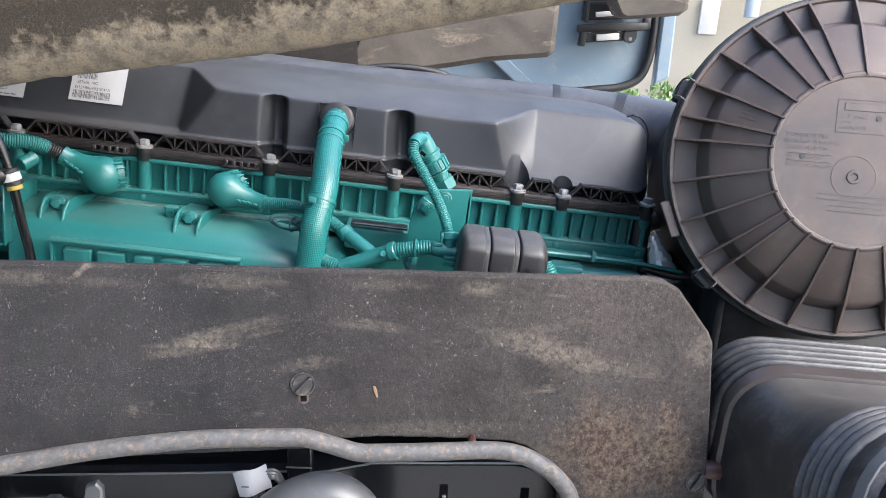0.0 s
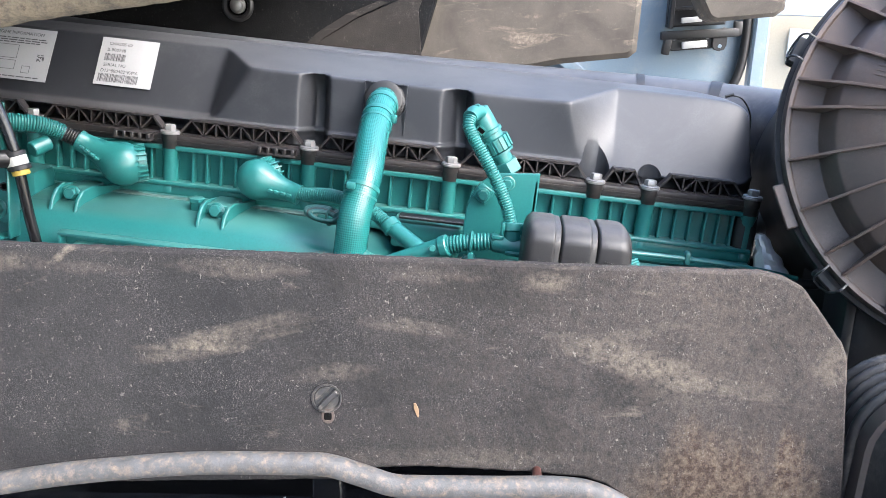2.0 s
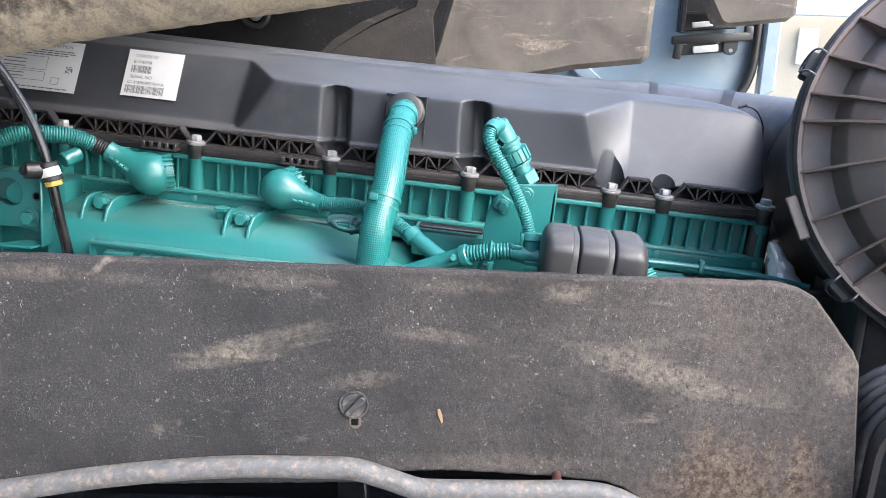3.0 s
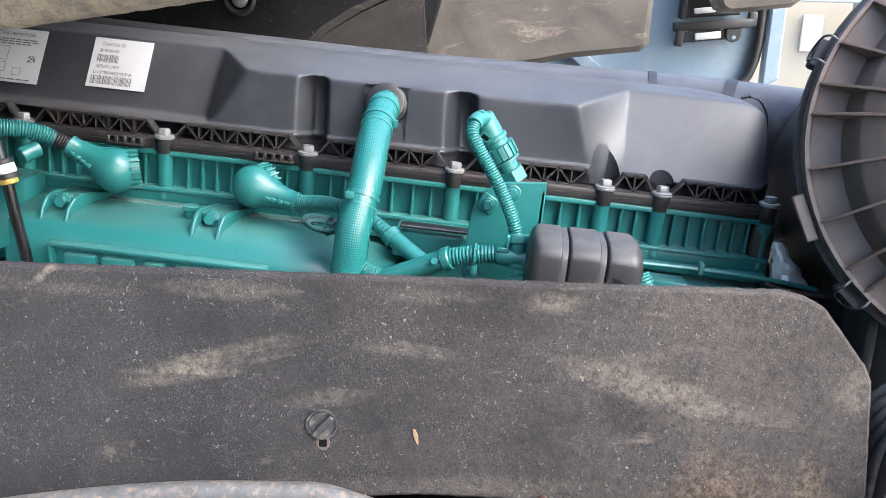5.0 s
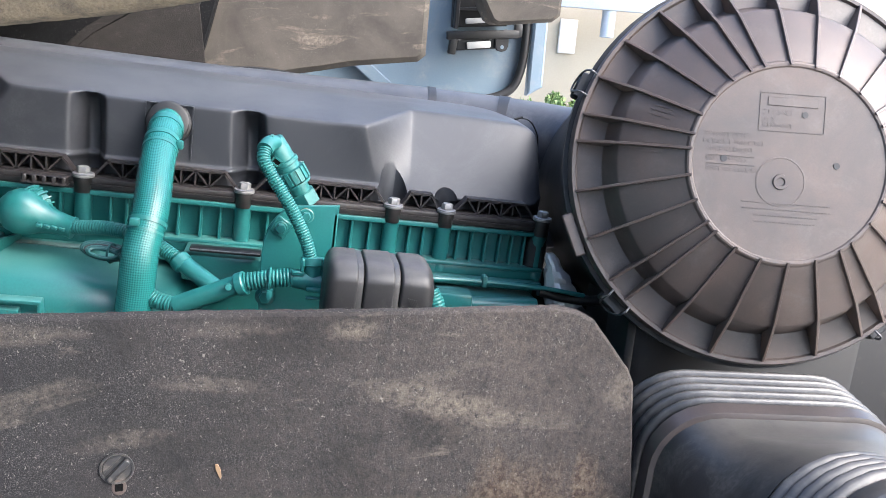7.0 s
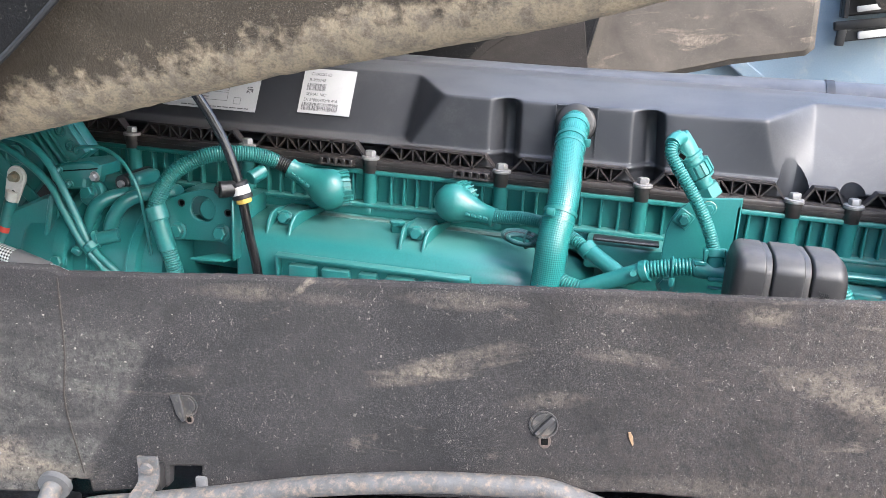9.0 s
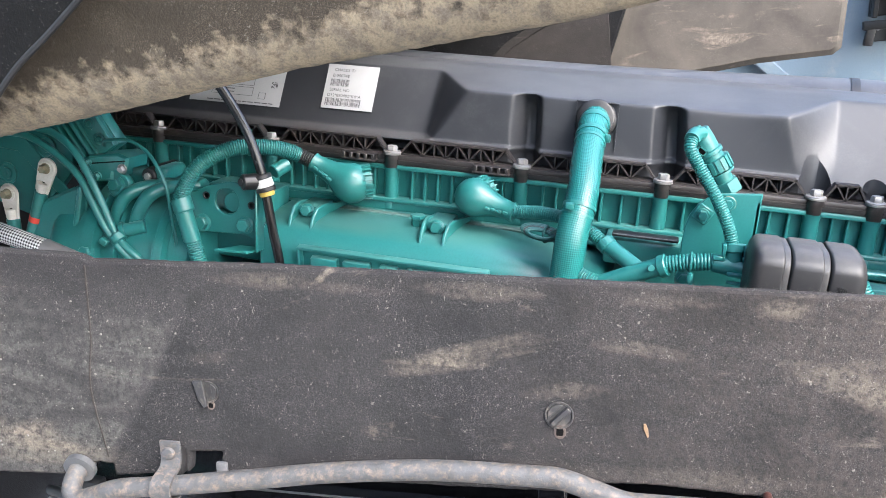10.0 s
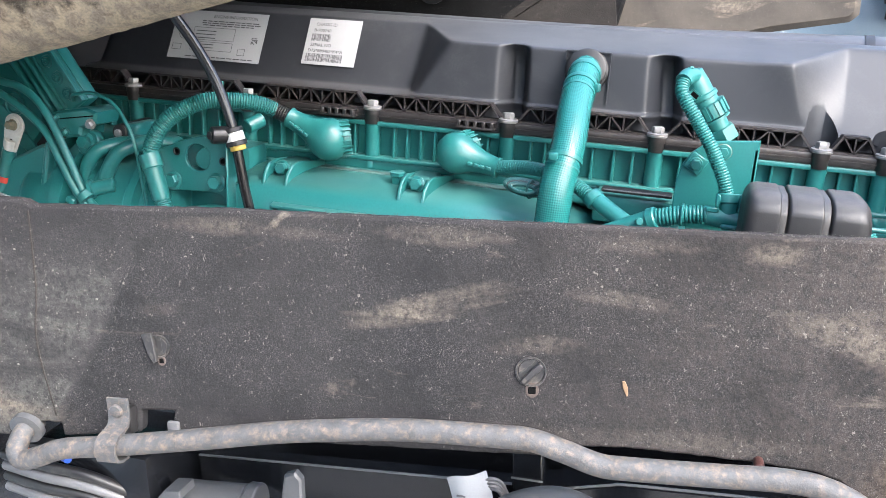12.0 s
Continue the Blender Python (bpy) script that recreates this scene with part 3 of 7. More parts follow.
    g = Geo().lathe([(0.020, -0.006), (0.0245, -0.004), (0.0245, 0.003), (0.0222, 0.005), (0.0222, 0.010), (0.020, 0.011)], 36,
                    Matrix.Translation((-0.0875, 0.020, 0.054)) @ pose(0, 0, 0, 72, 0, 0))
    part("outlet_ring", g, BLACK, th, "black grommet round the breather outlet")

    # stickers on the sloping face
    tilt = math.degrees(math.atan2(L1[0] - L0[0], L1[1] - L0[1]))

    def on_face(u, s, off):
        """A spot on the sloping face: u along, s up the slope, off it by off; x right, y up the slope."""
        c = Vector((u, L0[0], L0[1])) + s * Vector((0, math.sin(radians(tilt)), math.cos(radians(tilt))))
        return Matrix.Translation(c) @ pose(0, 0, 0, 90 - tilt, 0, 0) @ Matrix.Translation((0, 0, off))

    def sheet(w, h, m, t=0.0006):
        return Geo().box((0, 0, 0), (w, h, t), m)

    lab = part("sticker", sheet(0.0735, 0.064, on_face(-0.424, 0.0535, 0.0022)), PAPER, th, "white chassis and serial number sticker")
    top = on_face(-0.424, 0.0535, 0.0027)
    for text, x, y, size in (("CHASSIS ID", -0.027, 0.0220, 0.0060), ("B-900748", -0.028, 0.0135, 0.0062), ("SERIAL NO", -0.029, -0.0070, 0.0060),
                             ("D13*880482*K4*A", -0.031, -0.0150, 0.0062)):
        lettering("print", text, size, top @ Matrix.Translation((x, y, 0)), INK, lab, 0.0001)
    for x0, y0, wid, high in ((-0.029, 0.0055, 0.026, 0.0100), (-0.032, -0.0225, 0.050, 0.0110)):
        g, x, rnd = Geo(), 0.0, random.Random(7)
        while x < wid:
            w = rnd.choice((0.0004, 0.0006, 0.0009))
            g.box((0, 0, 0), (w, high, 0.0002), top @ Matrix.Translation((x0 + x, y0, 0)))
            x += w + rnd.choice((0.0005, 0.0007, 0.0010))
        part("barcode", g, INK, lab)
    lab = part("sticker", sheet(0.138, 0.070, on_face(-0.590, 0.0505, 0.0022)), PAPER, th, "large white engine information sticker with printed boxes")
    top = on_face(-0.590, 0.0505, 0.0027)
    lettering("print", "ENGINE INFORMATION", 0.0062, top @ Matrix.Translation((-0.012, 0.0255, 0)), INK, lab, 0.0001)
    for x, y, w in ((0.015, 0.0205, 0.085), (0.015, 0.0175, 0.085), (0.012, 0.0145, 0.075), (0.008, -0.0315, 0.10)):
        g, rnd, k = Geo(), random.Random(int(x * 1000 + y * 9000)), -w / 2
        while k < w / 2:
            q = rnd.uniform(0.004, 0.011)
            g.box((0, 0, 0), (q, 0.0014, 0.0002), top @ Matrix.Translation((x + k + q / 2, y, 0)))
            k += q + 0.0016
        part("print_bar", g, INK, lab)
    for x, y, w, h in ((-0.006, 0.002, 0.062, 0.018), (-0.006, -0.016, 0.062, 0.012), (0.040, -0.021, 0.010, 0.009), (-0.058, -0.019, 0.013, 0.008)):
        g = Geo()
        for dx, dy, sx, sy in ((0, h / 2, w, 0.0005), (0, -h / 2, w, 0.0005), (-w / 2, 0, 0.0005, h), (w / 2, 0, 0.0005, h)):
            g.box((0, 0, 0), (sx, sy, 0.0002), top @ Matrix.Translation((x + dx, y + dy, 0)))
        part("print_box", g, INK, lab)
    g = Geo()
    for y in (0.006, 0.001, -0.004, -0.0135, -0.018):
        g.box((0, 0, 0), (0.03, 0.0012, 0.0002), top @ Matrix.Translation((-0.018, y, 0)))
    part("print_bar", g, INK, lab)
    g = Geo().lathe([(0.0085, -0.0001), (0.0085, 0.0001), (0.0078, 0.0001), (0.0078, -0.0001)], 28, top @ Matrix.Translation((-0.05, 0.001, 0)), False)
    part("print_ring", g, INK, lab)
    g, rnd = Geo(), random.Random(3)
    for i in range(7):
        for j in range(7):
            if rnd.random() < 0.55:
                g.box((0, 0, 0), (0.0013, 0.0013, 0.0002), top @ Matrix.Translation((0.052 + i * 0.0013, -0.008 + j * 0.0013, 0)))
    part("print_bar", g, INK, lab)

    # lattice skirts between the screws, and the flange under them
    cuts = [-0.782] + SCREWS
    for a, b in zip(cuts, cuts[1:]):
        a, b = a + 0.0095, b - 0.0085
        g, z0, z1 = Geo(), -0.0095, 0.0082
        s = 0.0145 if b - a > 0.05 else 0.0105
        bars = [((a, z0), (b, z0), 0.0026), ((a + s, z1), (b - s, z1), 0.0024), ((a, z0), (a + s, z1), 0.0024), ((b, z0), (b - s, z1), 0.0024)]
        n = max(2, round((b - a - 2 * s) / 0.0152))
        w = (b - a - 2 * s) / n
        for k in range(n):
            x = a + s + k * w
            bars.append(((x + (w if k % 2 else 0), z1), (x + (0 if k % 2 else w), z0), 0.0016))
            if k < n - 1:
                bars.append(((x + w, z1), (x + w, z0), 0.0016))
        for p, q, t in bars:
            g.box(((p[0] + q[0]) / 2, 0.006, (p[1] + q[1]) / 2), (math.hypot(q[0] - p[0], q[1] - p[1]) + t * 0.7, 0.014, t),
                  Matrix.Rotation(-math.atan2(q[1] - p[1], q[0] - p[0]), 4, "Y"))
        part("lattice", g, FLANGE, th)
    g = Geo()
    g.rbox((-0.208, 0.032, -0.0140), (1.128, 0.078, 0.0075), 0.0018, 2)
    g.rbox((-0.208, 0.034, -0.0205), (1.126, 0.078, 0.0060), 0.0014, 2)
    g.box((-0.208, -0.0072, -0.0172), (1.12, 0.0020, 0.0014))
    part("flange", g, FLANGE, th, "dirty brown-black flange")
    for u in SCREWS:
        g = Geo().lathe([(0.0084, -0.027), (0.0088, -0.0265), (0.0088, -0.018), (0.0098, -0.0165), (0.0098, -0.0115), (0.0094, -0.008)], 24, Matrix.Translation((u, -0.004, 0)))
        part("boss", g, FLANGE, th)
    for u in (-0.378, -0.205):
        g = Geo().rbox((u, -0.010, -0.0185), (0.046, 0.018, 0.0030), 0.001)
        g.rbox((u, -0.010, -0.0110), (0.046, 0.014, 0.0016), 0.0006)
        for k in range(5):
            g.rbox((u - 0.0195 + k * 0.00975, -0.011, -0.0145), (0.0042, 0.016, 0.0080), 0.0008, 1)
        part("clip_comb", g, FLANGE, th)


valve_cover()


def cover_screw():
    th = thing("cover_screw", E @ Matrix.Translation((SCREWS[0], -0.004, -0.008)), "zinc-plated hex flange screw holding the valve cover", "screw", "valve cover screws")
    g = hexbolt(Geo(), (0, 0, 0), (0, 0, 1), 0.0070, 0.0072, 0.0112)
    part("head", g, STEEL, th)
    g = Geo().lathe([(0.0112, -0.002), (0.0115, -0.001), (0.0115, 0.0002), (0.0108, 0.0008)], 24)
    part("washer", g, STEEL, th)
    return th


first = cover_screw()
for u in SCREWS[1:]:
    copy_thing(first, E @ Matrix.Translation((u, -0.004, -0.006 if u > 0.3 else -0.008)))


# ---- engine block side ----
def cylinder_head():
    th = thing("cylinder_head", E, "teal painted ribbed cylinder head side wall", "engine head")
    part("wall", Geo().box((-0.208, 0.102, -0.152), (1.13, 0.192, 0.256)), GREEN, th)
    for y, z, d, h, r in ((0.0065, -0.0265, 0.028, 0.0058, 0.0012), (0.0030, -0.0690, 0.032, 0.0052, 0.0016), (0.0055, -0.0770, 0.032, 0.0110, 0.0014), (-0.0005, -0.0870, 0.040, 0.0095, 0.0022)):
        part("ledge", Geo().rbox((-0.208, y, z), (1.132, d, h), r, 2), GREEN, th)
    spots = [c + d for c in SCREWS[:5] for d in (0.028, 0.045, 0.062, 0.080, 0.100, 0.124, 0.145)]
    spots += [-0.755, -0.735, -0.712, -0.694, 0.192, 0.2087, 0.251, 0.2683, 0.2857, 0.3032, 0.318, 0.3336]
    rib = None
    for u in spots:
        if rib is None:
            g = Geo().prism([(-0.0019, -0.069), (0.0019, -0.069), (0.0014, -0.027), (-0.0014, -0.027)], -0.0035, 0.016, None, 0.0008)
            rib = ob = part("rib", g, GREEN, th)
        else:
            ob = rib.copy()
            scene.collection.objects.link(ob)
        ob.location.x = u
    for s in SCREWS:
        r = 0.0092
        g = Geo().lathe([(r * 1.22, -0.0795), (r * 1.22, -0.0735), (r * 1.04, -0.0700), (r, -0.066), (r, -0.034), (r * 1.1, -0.0305), (r * 1.1, -0.0255)], 24, Matrix.Translation((s, -0.0005, 0)))
        part("screw_column", g, GREEN, th)
    g = Geo().lathe([(0.0135, -0.085), (0.0135, -0.040), (0.0125, -0.036), (0.0125, -0.022)], 24, Matrix.Translation((0.350, 0.004, 0)))
    part("end_boss", g, BLACK, th, "black end boss")


cylinder_head()


def intake_manifold():
    th = thing("intake_manifold", E, "teal painted cast intake manifold with raised nameplate", "manifold")

    def ring(u, k, drop):
        prof = [(0.012, -0.082), (-0.030, -0.083), (-0.054, -0.0842), (-0.080, -0.0885), (-0.098, -0.098), (-0.107, -0.112), (-0.110, -0.13),
                (-0.110, -0.17), (-0.10, -0.20), (-0.07, -0.225), (0.012, -0.23)]
        return [Vector((u, 0.012 + (y - 0.012) * k, -0.155 + (z + 0.155) * (0.4 + 0.6 * k) - drop)) for y, z in prof]
    g = Geo().loft([ring(-0.475, 0.9, 0.002), ring(-0.468, 1, 0), ring(-0.20, 1, 0), ring(-0.145, 0.97, 0.003), ring(-0.10, 0.90, 0.008), ring(-0.06, 0.80, 0.014), ring(-0.045, 0.6, 0.020)])
    part("body", g, GREEN, th, "", 0, 50)
    g = Geo()
    g.rbox((-0.30, -0.022, -0.0835), (0.30, 0.014, 0.0025), 0.001)
    part("dust_ledge", g, DUSTY, th, "dusty joint")
    # frame of the nameplate with plain raised bars for the maker's letters
    face = Matrix.Translation((-0.296, -0.1115, -0.139)) @ pose(0, 0, 0, 10, 0, 0)
    g = Geo()
    for x, z, sx, sz in ((0, 0.027, 0.236, 0.004), (0, -0.027, 0.236, 0.004), (-0.116, 0, 0.004, 0.056), (0.116, 0, 0.004, 0.056)):
        g.rbox((x, -0.002, z), (sx, 0.011, sz), 0.0012)
    part("plate_frame", g.moved(face), GREEN, th)
    for k, w in enumerate((0.034, 0.034, 0.022, 0.034, 0.034)):
        x = (-0.084, -0.043, -0.003, 0.036, 0.080)[k]
        g = Geo().rbox((x, -0.003, 0), (w, 0.010, 0.036), 0.002)
        part("raised_bar", g.moved(face), GREEN, th)
    # pairs of ears with a screw between
    for u in (-0.425, -0.257):
        for u0, u1, s in ((u - 0.0125, u - 0.012, 1), (u + 0.0155, u + 0.028, 0)):
            # a flange that curls down over the front edge and runs back to the head
            prof = [(0, -0.100, -0.122), (0, -0.0955, -0.100), (0.05, -0.089, -0.083), (0.15, -0.080, -0.0735), (0.35, -0.066, -0.0705), (1, -0.012, -0.0765), (1, -0.012, -0.092), (0.4, -0.06, -0.098), (0, -0.088, -0.122)]
            rings = [[Vector((u0 + (u1 - u0) * f + t - (0.004 if k < 1 else 0), y, z)) for k, (f, y, z) in enumerate(prof)] for t in (-0.0022, 0.0022)]
            part("ear", Geo().loft(rings), GREEN, th, "", 0.0012, 30)
        g = Geo().rbox((u + 0.002, -0.045, -0.080), (0.028, 0.050, 0.012), 0.003, 2)
        part("ear_seat", g, GREEN, th)
        g = hexbolt(Geo(), (u + 0.002, -0.070, -0.0805), (0, -1, 0.2), 0.0072, 0.008, 0.0095)
        part("screw", g, GREEN, th)
    g = Geo().lathe([(0.0075, 0), (0.008, 0.001), (0.008, 0.012), (0.010, 0.013), (0.010, 0.017), (0.008, 0.018)], 6, Matrix.Translation((-0.284, -0.055, -0.089)))
    part("plug", g, GREEN, th)


intake_manifold()


def engine_block():
    th = thing("engine_block", E, "teal painted engine block below the head", "engine block")
    g = Geo().rbox((-0.2, 0.12, -0.50), (1.12, 0.26, 0.44), 0.02, 2)
    part("casting", g, GREEN, th)
    g = Geo().rbox((0.24, -0.015, -0.125), (0.23, 0.05, 0.05), 0.008, 2)
    part("rear_casting", g, GREEN, th)
    g = Geo().rod((0.25, -0.05, -0.105), (0.345, -0.05, -0.100), 0.0085, 14)
    part("sensor", g, GREEN, th)
    g = Geo().rbox((0.245, -0.048, -0.105), (0.04, 0.03, 0.03), 0.003)
    part("sensor_block", g, GREEN, th)


engine_block()


def steel_line(name, pts, r, mat, label, cat, step=0.004):
    th = thing(name, E, label, cat)
    part("tube", Geo().tube(pts, r, 12, step), mat, th)
    return th


fl = steel_line("fuel_line", [(0.19, -0.075, -0.070), (0.214, -0.07, -0.0715), (0.28, -0.06, -0.0735), (0.35, -0.055, -0.077), (0.40, -0.055, -0.082)], 0.0027, GREEN, "thin teal painted fuel line along the head", "fuel line")
part("clip", Geo().rbox((0.275, -0.06, -0.072), (0.006, 0.012, 0.014), 0.002), GREEN, fl)
steel_line("rubber_hose", [(0.345, -0.05, -0.082), (0.38, -0.05, -0.088), (0.42, -0.055, -0.086), (0.46, -0.05, -0.07), (0.50, -0.02, -0.07)], 0.006, RUBBER, "black rubber hose behind the engine", "hose")


# ---- wiring boots and conduits ----
def wiring_boot(name_label, centre, tail, collar_dir, r):
    """A bulb with a toothed collar on one side and a tapering tail on the other."""
    th = thing("wiring_boot", E, name_label, "connector boot", "injector wiring boots")
    c, t = Vector(centre), Vector(tail)
    axis = (t - c)
    m = Matrix.Translation(c) @ axis.to_track_quat("Z", "Y").to_matrix().to_4x4()
    h = axis.length
    prof = [(0.002, -r * 0.99), (r * 0.38, -r * 0.925), (r * 0.7, -r * 0.714), (r * 0.925, -r * 0.38), (r, 0), (r * 0.955, r * 0.30), (r * 0.84, r * 0.58), (r * 0.69, r * 0.86), (r * 0.575, r * 1.12), (r * 0.50, h * 0.70), (r * 0.455, h * 0.93), (r * 0.49, h * 0.95), (r * 0.49, h), (r * 0.40, h * 1.01)]
    part("bulb", Geo().lathe(prof, 32, m), GREEN_SOFT, th, "", 0, 60)
    cd = Vector(collar_dir).normalized()
    mc = Matrix.Translation(c + cd * r * 0.70) @ cd.to_track_quat("Z", "Y").to_matrix().to_4x4()
    g = Geo().lathe([(r * 0.74, -0.003), (r * 0.78, -0.002), (r * 0.76, 0.006), (r * 0.5, 0.007)], 32, mc)
    part("collar", g, GREEN_SOFT, th)
    for k in range(20):
        a = 2 * math.pi * k / 20
        g = Geo().box((r * 0.79 * math.cos(a), r * 0.79 * math.sin(a), 0.0010), (0.0042, 0.0016, 0.0120), Matrix.Rotation(a, 4, "Z"))
        part("tooth", g.moved(mc), GREEN_SOFT, th)
    side = axis.normalized()
    for k, f in enumerate((0.42, 0.55, 0.68, 0.82)):
        p = m @ Vector((0, 0, h * f))
        rr = r * (0.80, 0.70, 0.60, 0.50)[k]
        g = Geo().rbox(p + Vector((0, -rr * 0.96, -rr * 0.12)), (0.0062, 0.005, 0.0034), 0.0006, 1, Matrix.Rotation(-math.atan2(side.z, side.x), 4, "Y"))
        part("latch", g, GREEN_SOFT, th)
    return th


wiring_boot("teal wiring boot with toothed collar, tail rising", (-0.377, -0.041, -0.0455), (-0.4275, -0.046, -0.0225), (0.86, 0.48, 0.12), 0.0255)
wiring_boot("teal wiring boot with toothed collar, tail pointing down", (-0.2175, -0.045, -0.0440), (-0.166, -0.052, -0.0550), (0.58, 0.78, 0.24), 0.0240)


def conduit(label, pts, r, sleeves=(), ribs=(0.0029, 0.0013), dark=()):
    th = thing("corrugated_conduit", E, label, "cable conduit")
    part("hose", Geo().tube(pts, r, 16, 0.004, ribs), GREEN_SOFT, th, "", 0, 25)
    for p, q, rr in sleeves:
        g = Geo().rod(p, q, rr, 20)
        part("sleeve", g, GREEN_SOFT, th)
    for p, q, rr in dark:
        part("dark_end", Geo().tube([p, [(a + b) / 2 for a, b in zip(p, q)], q], rr, 16, 0.004, ribs), BLACK, th, "unpainted black conduit end", 0, 25)
    return th


arch = conduit("teal corrugated conduit arching over to a wiring boot",
        [(-0.444, -0.050, -0.0155), (-0.456, -0.060, -0.009), (-0.474, -0.075, -0.0045), (-0.507, -0.098, -0.005), (-0.535, -0.117, -0.0195), (-0.549, -0.127, -0.036), (-0.558, -0.132, -0.055), (-0.562, -0.134, -0.070)], 0.0092,
        [((-0.562, -0.134, -0.066), (-0.555, -0.136, -0.083), 0.0125), ((-0.557, -0.136, -0.08), (-0.546, -0.136, -0.118), 0.0105), ((-0.490, -0.087, -0.0035), (-0.494, -0.090, -0.0035), 0.0112)],
        dark=[((-0.427, -0.046, -0.0226), (-0.445, -0.0505, -0.0150), 0.0086)])
part("tie_tab", Geo().rbox((-0.4925, -0.0885, 0.010), (0.006, 0.004, 0.016), 0.001, 1), GREEN_SOFT, arch)
conduit("teal corrugated conduit running down behind the shield", [(-0.546, -0.136, -0.116), (-0.538, -0.135, -0.145), (-0.528, -0.13, -0.20)], 0.0092)
conduit("dark teal corrugated conduit from a boot to the junction", [(-0.172, -0.053, -0.0535), (-0.155, -0.058, -0.0515), (-0.13, -0.066, -0.048), (-0.10, -0.08, -0.049), (-0.072, -0.095, -0.056), (-0.048, -0.11, -0.068)], 0.0072)


def cable_junction():
    th = thing("cable_junction", E, "teal y-shaped cable junction with corrugated branches", "cable junction")
    part("branch", Geo().rod((-0.052, -0.108, -0.064), (-0.006, -0.140, -0.084), 0.0088, 18), GREEN_SOFT, th)
    part("branch_collar", Geo().rod((-0.056, -0.106, -0.061), (-0.048, -0.111, -0.067), 0.0105, 18), GREEN_SOFT, th)
    part("trunk", Geo().rod((-0.052, -0.138, -0.100), (0.012, -0.150, -0.066), 0.0095, 18), GREEN_SOFT, th)
    part("trunk_collar", Geo().rod((0.006, -0.149, -0.070), (0.014, -0.151, -0.066), 0.0118, 18), GREEN_SOFT, th)
    part("screw", Geo().rod((-0.003, -0.151, -0.071), (-0.002, -0.161, -0.069), 0.0035, 12), GREEN_SOFT, th)
    part("hose", Geo().tube([(0.012, -0.15, -0.066), (0.035, -0.152, -0.060), (0.060, -0.152, -0.056)], 0.0082, 16, 0.004, (0.0034, 0.0017)), GREEN_SOFT, th, "", 0, 25)
    part("hose", Geo().tube([(-0.082, -0.128, -0.092), (-0.07, -0.132, -0.098), (-0.052, -0.138, -0.10)], 0.0078, 16, 0.004, (0.0034, 0.0017)), GREEN_SOFT, th, "", 0, 25)
    g = Geo().tube([(0.036 + 0.0105 * math.cos(a), -0.152 + 0.0105 * math.sin(a), -0.060) for a in [k * 0.5 for k in range(14)]], 0.0016, 8)
    part("tie", g.moved(Matrix.Translation((0.036, -0.152, -0.06)) @ Matrix.Rotation(math.pi / 2, 4, "Y") @ Matrix.Translation((-0.036, 0.152, 0.06))), GREEN_SOFT, th)
    part("tie_lock", Geo().rbox((0.037, -0.160, -0.073), (0.006, 0.006, 0.009), 0.001), GREEN_SOFT, th)


cable_junction()


def tee_connector():
    th = thing("tee_connector", E, "teal plastic tee connector under a curved conduit", "connector")
    part("cross", Geo().rod((0.058, -0.152, -0.057), (0.098, -0.158, -0.060), 0.0095, 20), GREEN_SOFT, th)
    part("neck", Geo().rod((0.078, -0.153, -0.062), (0.076, -0.150, -0.036), 0.0100, 20), GREEN_SOFT, th)
    part("cap", Geo().rod((0.076, -0.151, -0.044), (0.0755, -0.149, -0.035), 0.0118, 20), GREEN_SOFT, th)
    for p, q in (((0.062, -0.158, -0.0495), (0.012, 0.008, 0.005)), ((0.0905, -0.160, -0.047), (0.013, 0.008, 0.005)), ((0.080, -0.166, -0.063), (0.018, 0.006, 0.004)), ((0.080, -0.166, -0.0715), (0.017, 0.006, 0.0025)), ((0.0660, -0.158, -0.041), (0.004, 0.008, 0.013)), ((0.0865, -0.158, -0.040), (0.004, 0.008, 0.013))):
        part("latch", Geo().rbox(p, q, 0.0010, 1), GREEN_SOFT, th)
    part("hose", Geo().tube([(0.0742, -0.152, -0.038), (0.0668, -0.150, -0.0185), (0.0541, -0.147, 0.0045), (0.0412, -0.145, 0.0238), (0.0280, -0.142, 0.0417), (0.0205, -0.138, 0.0540), (0.0210, -0.131, 0.0632)],
                            0.0060, 16, 0.004, (0.0026, 0.0011)), GREEN_SOFT, th, "", 0, 25)


tee_connector()


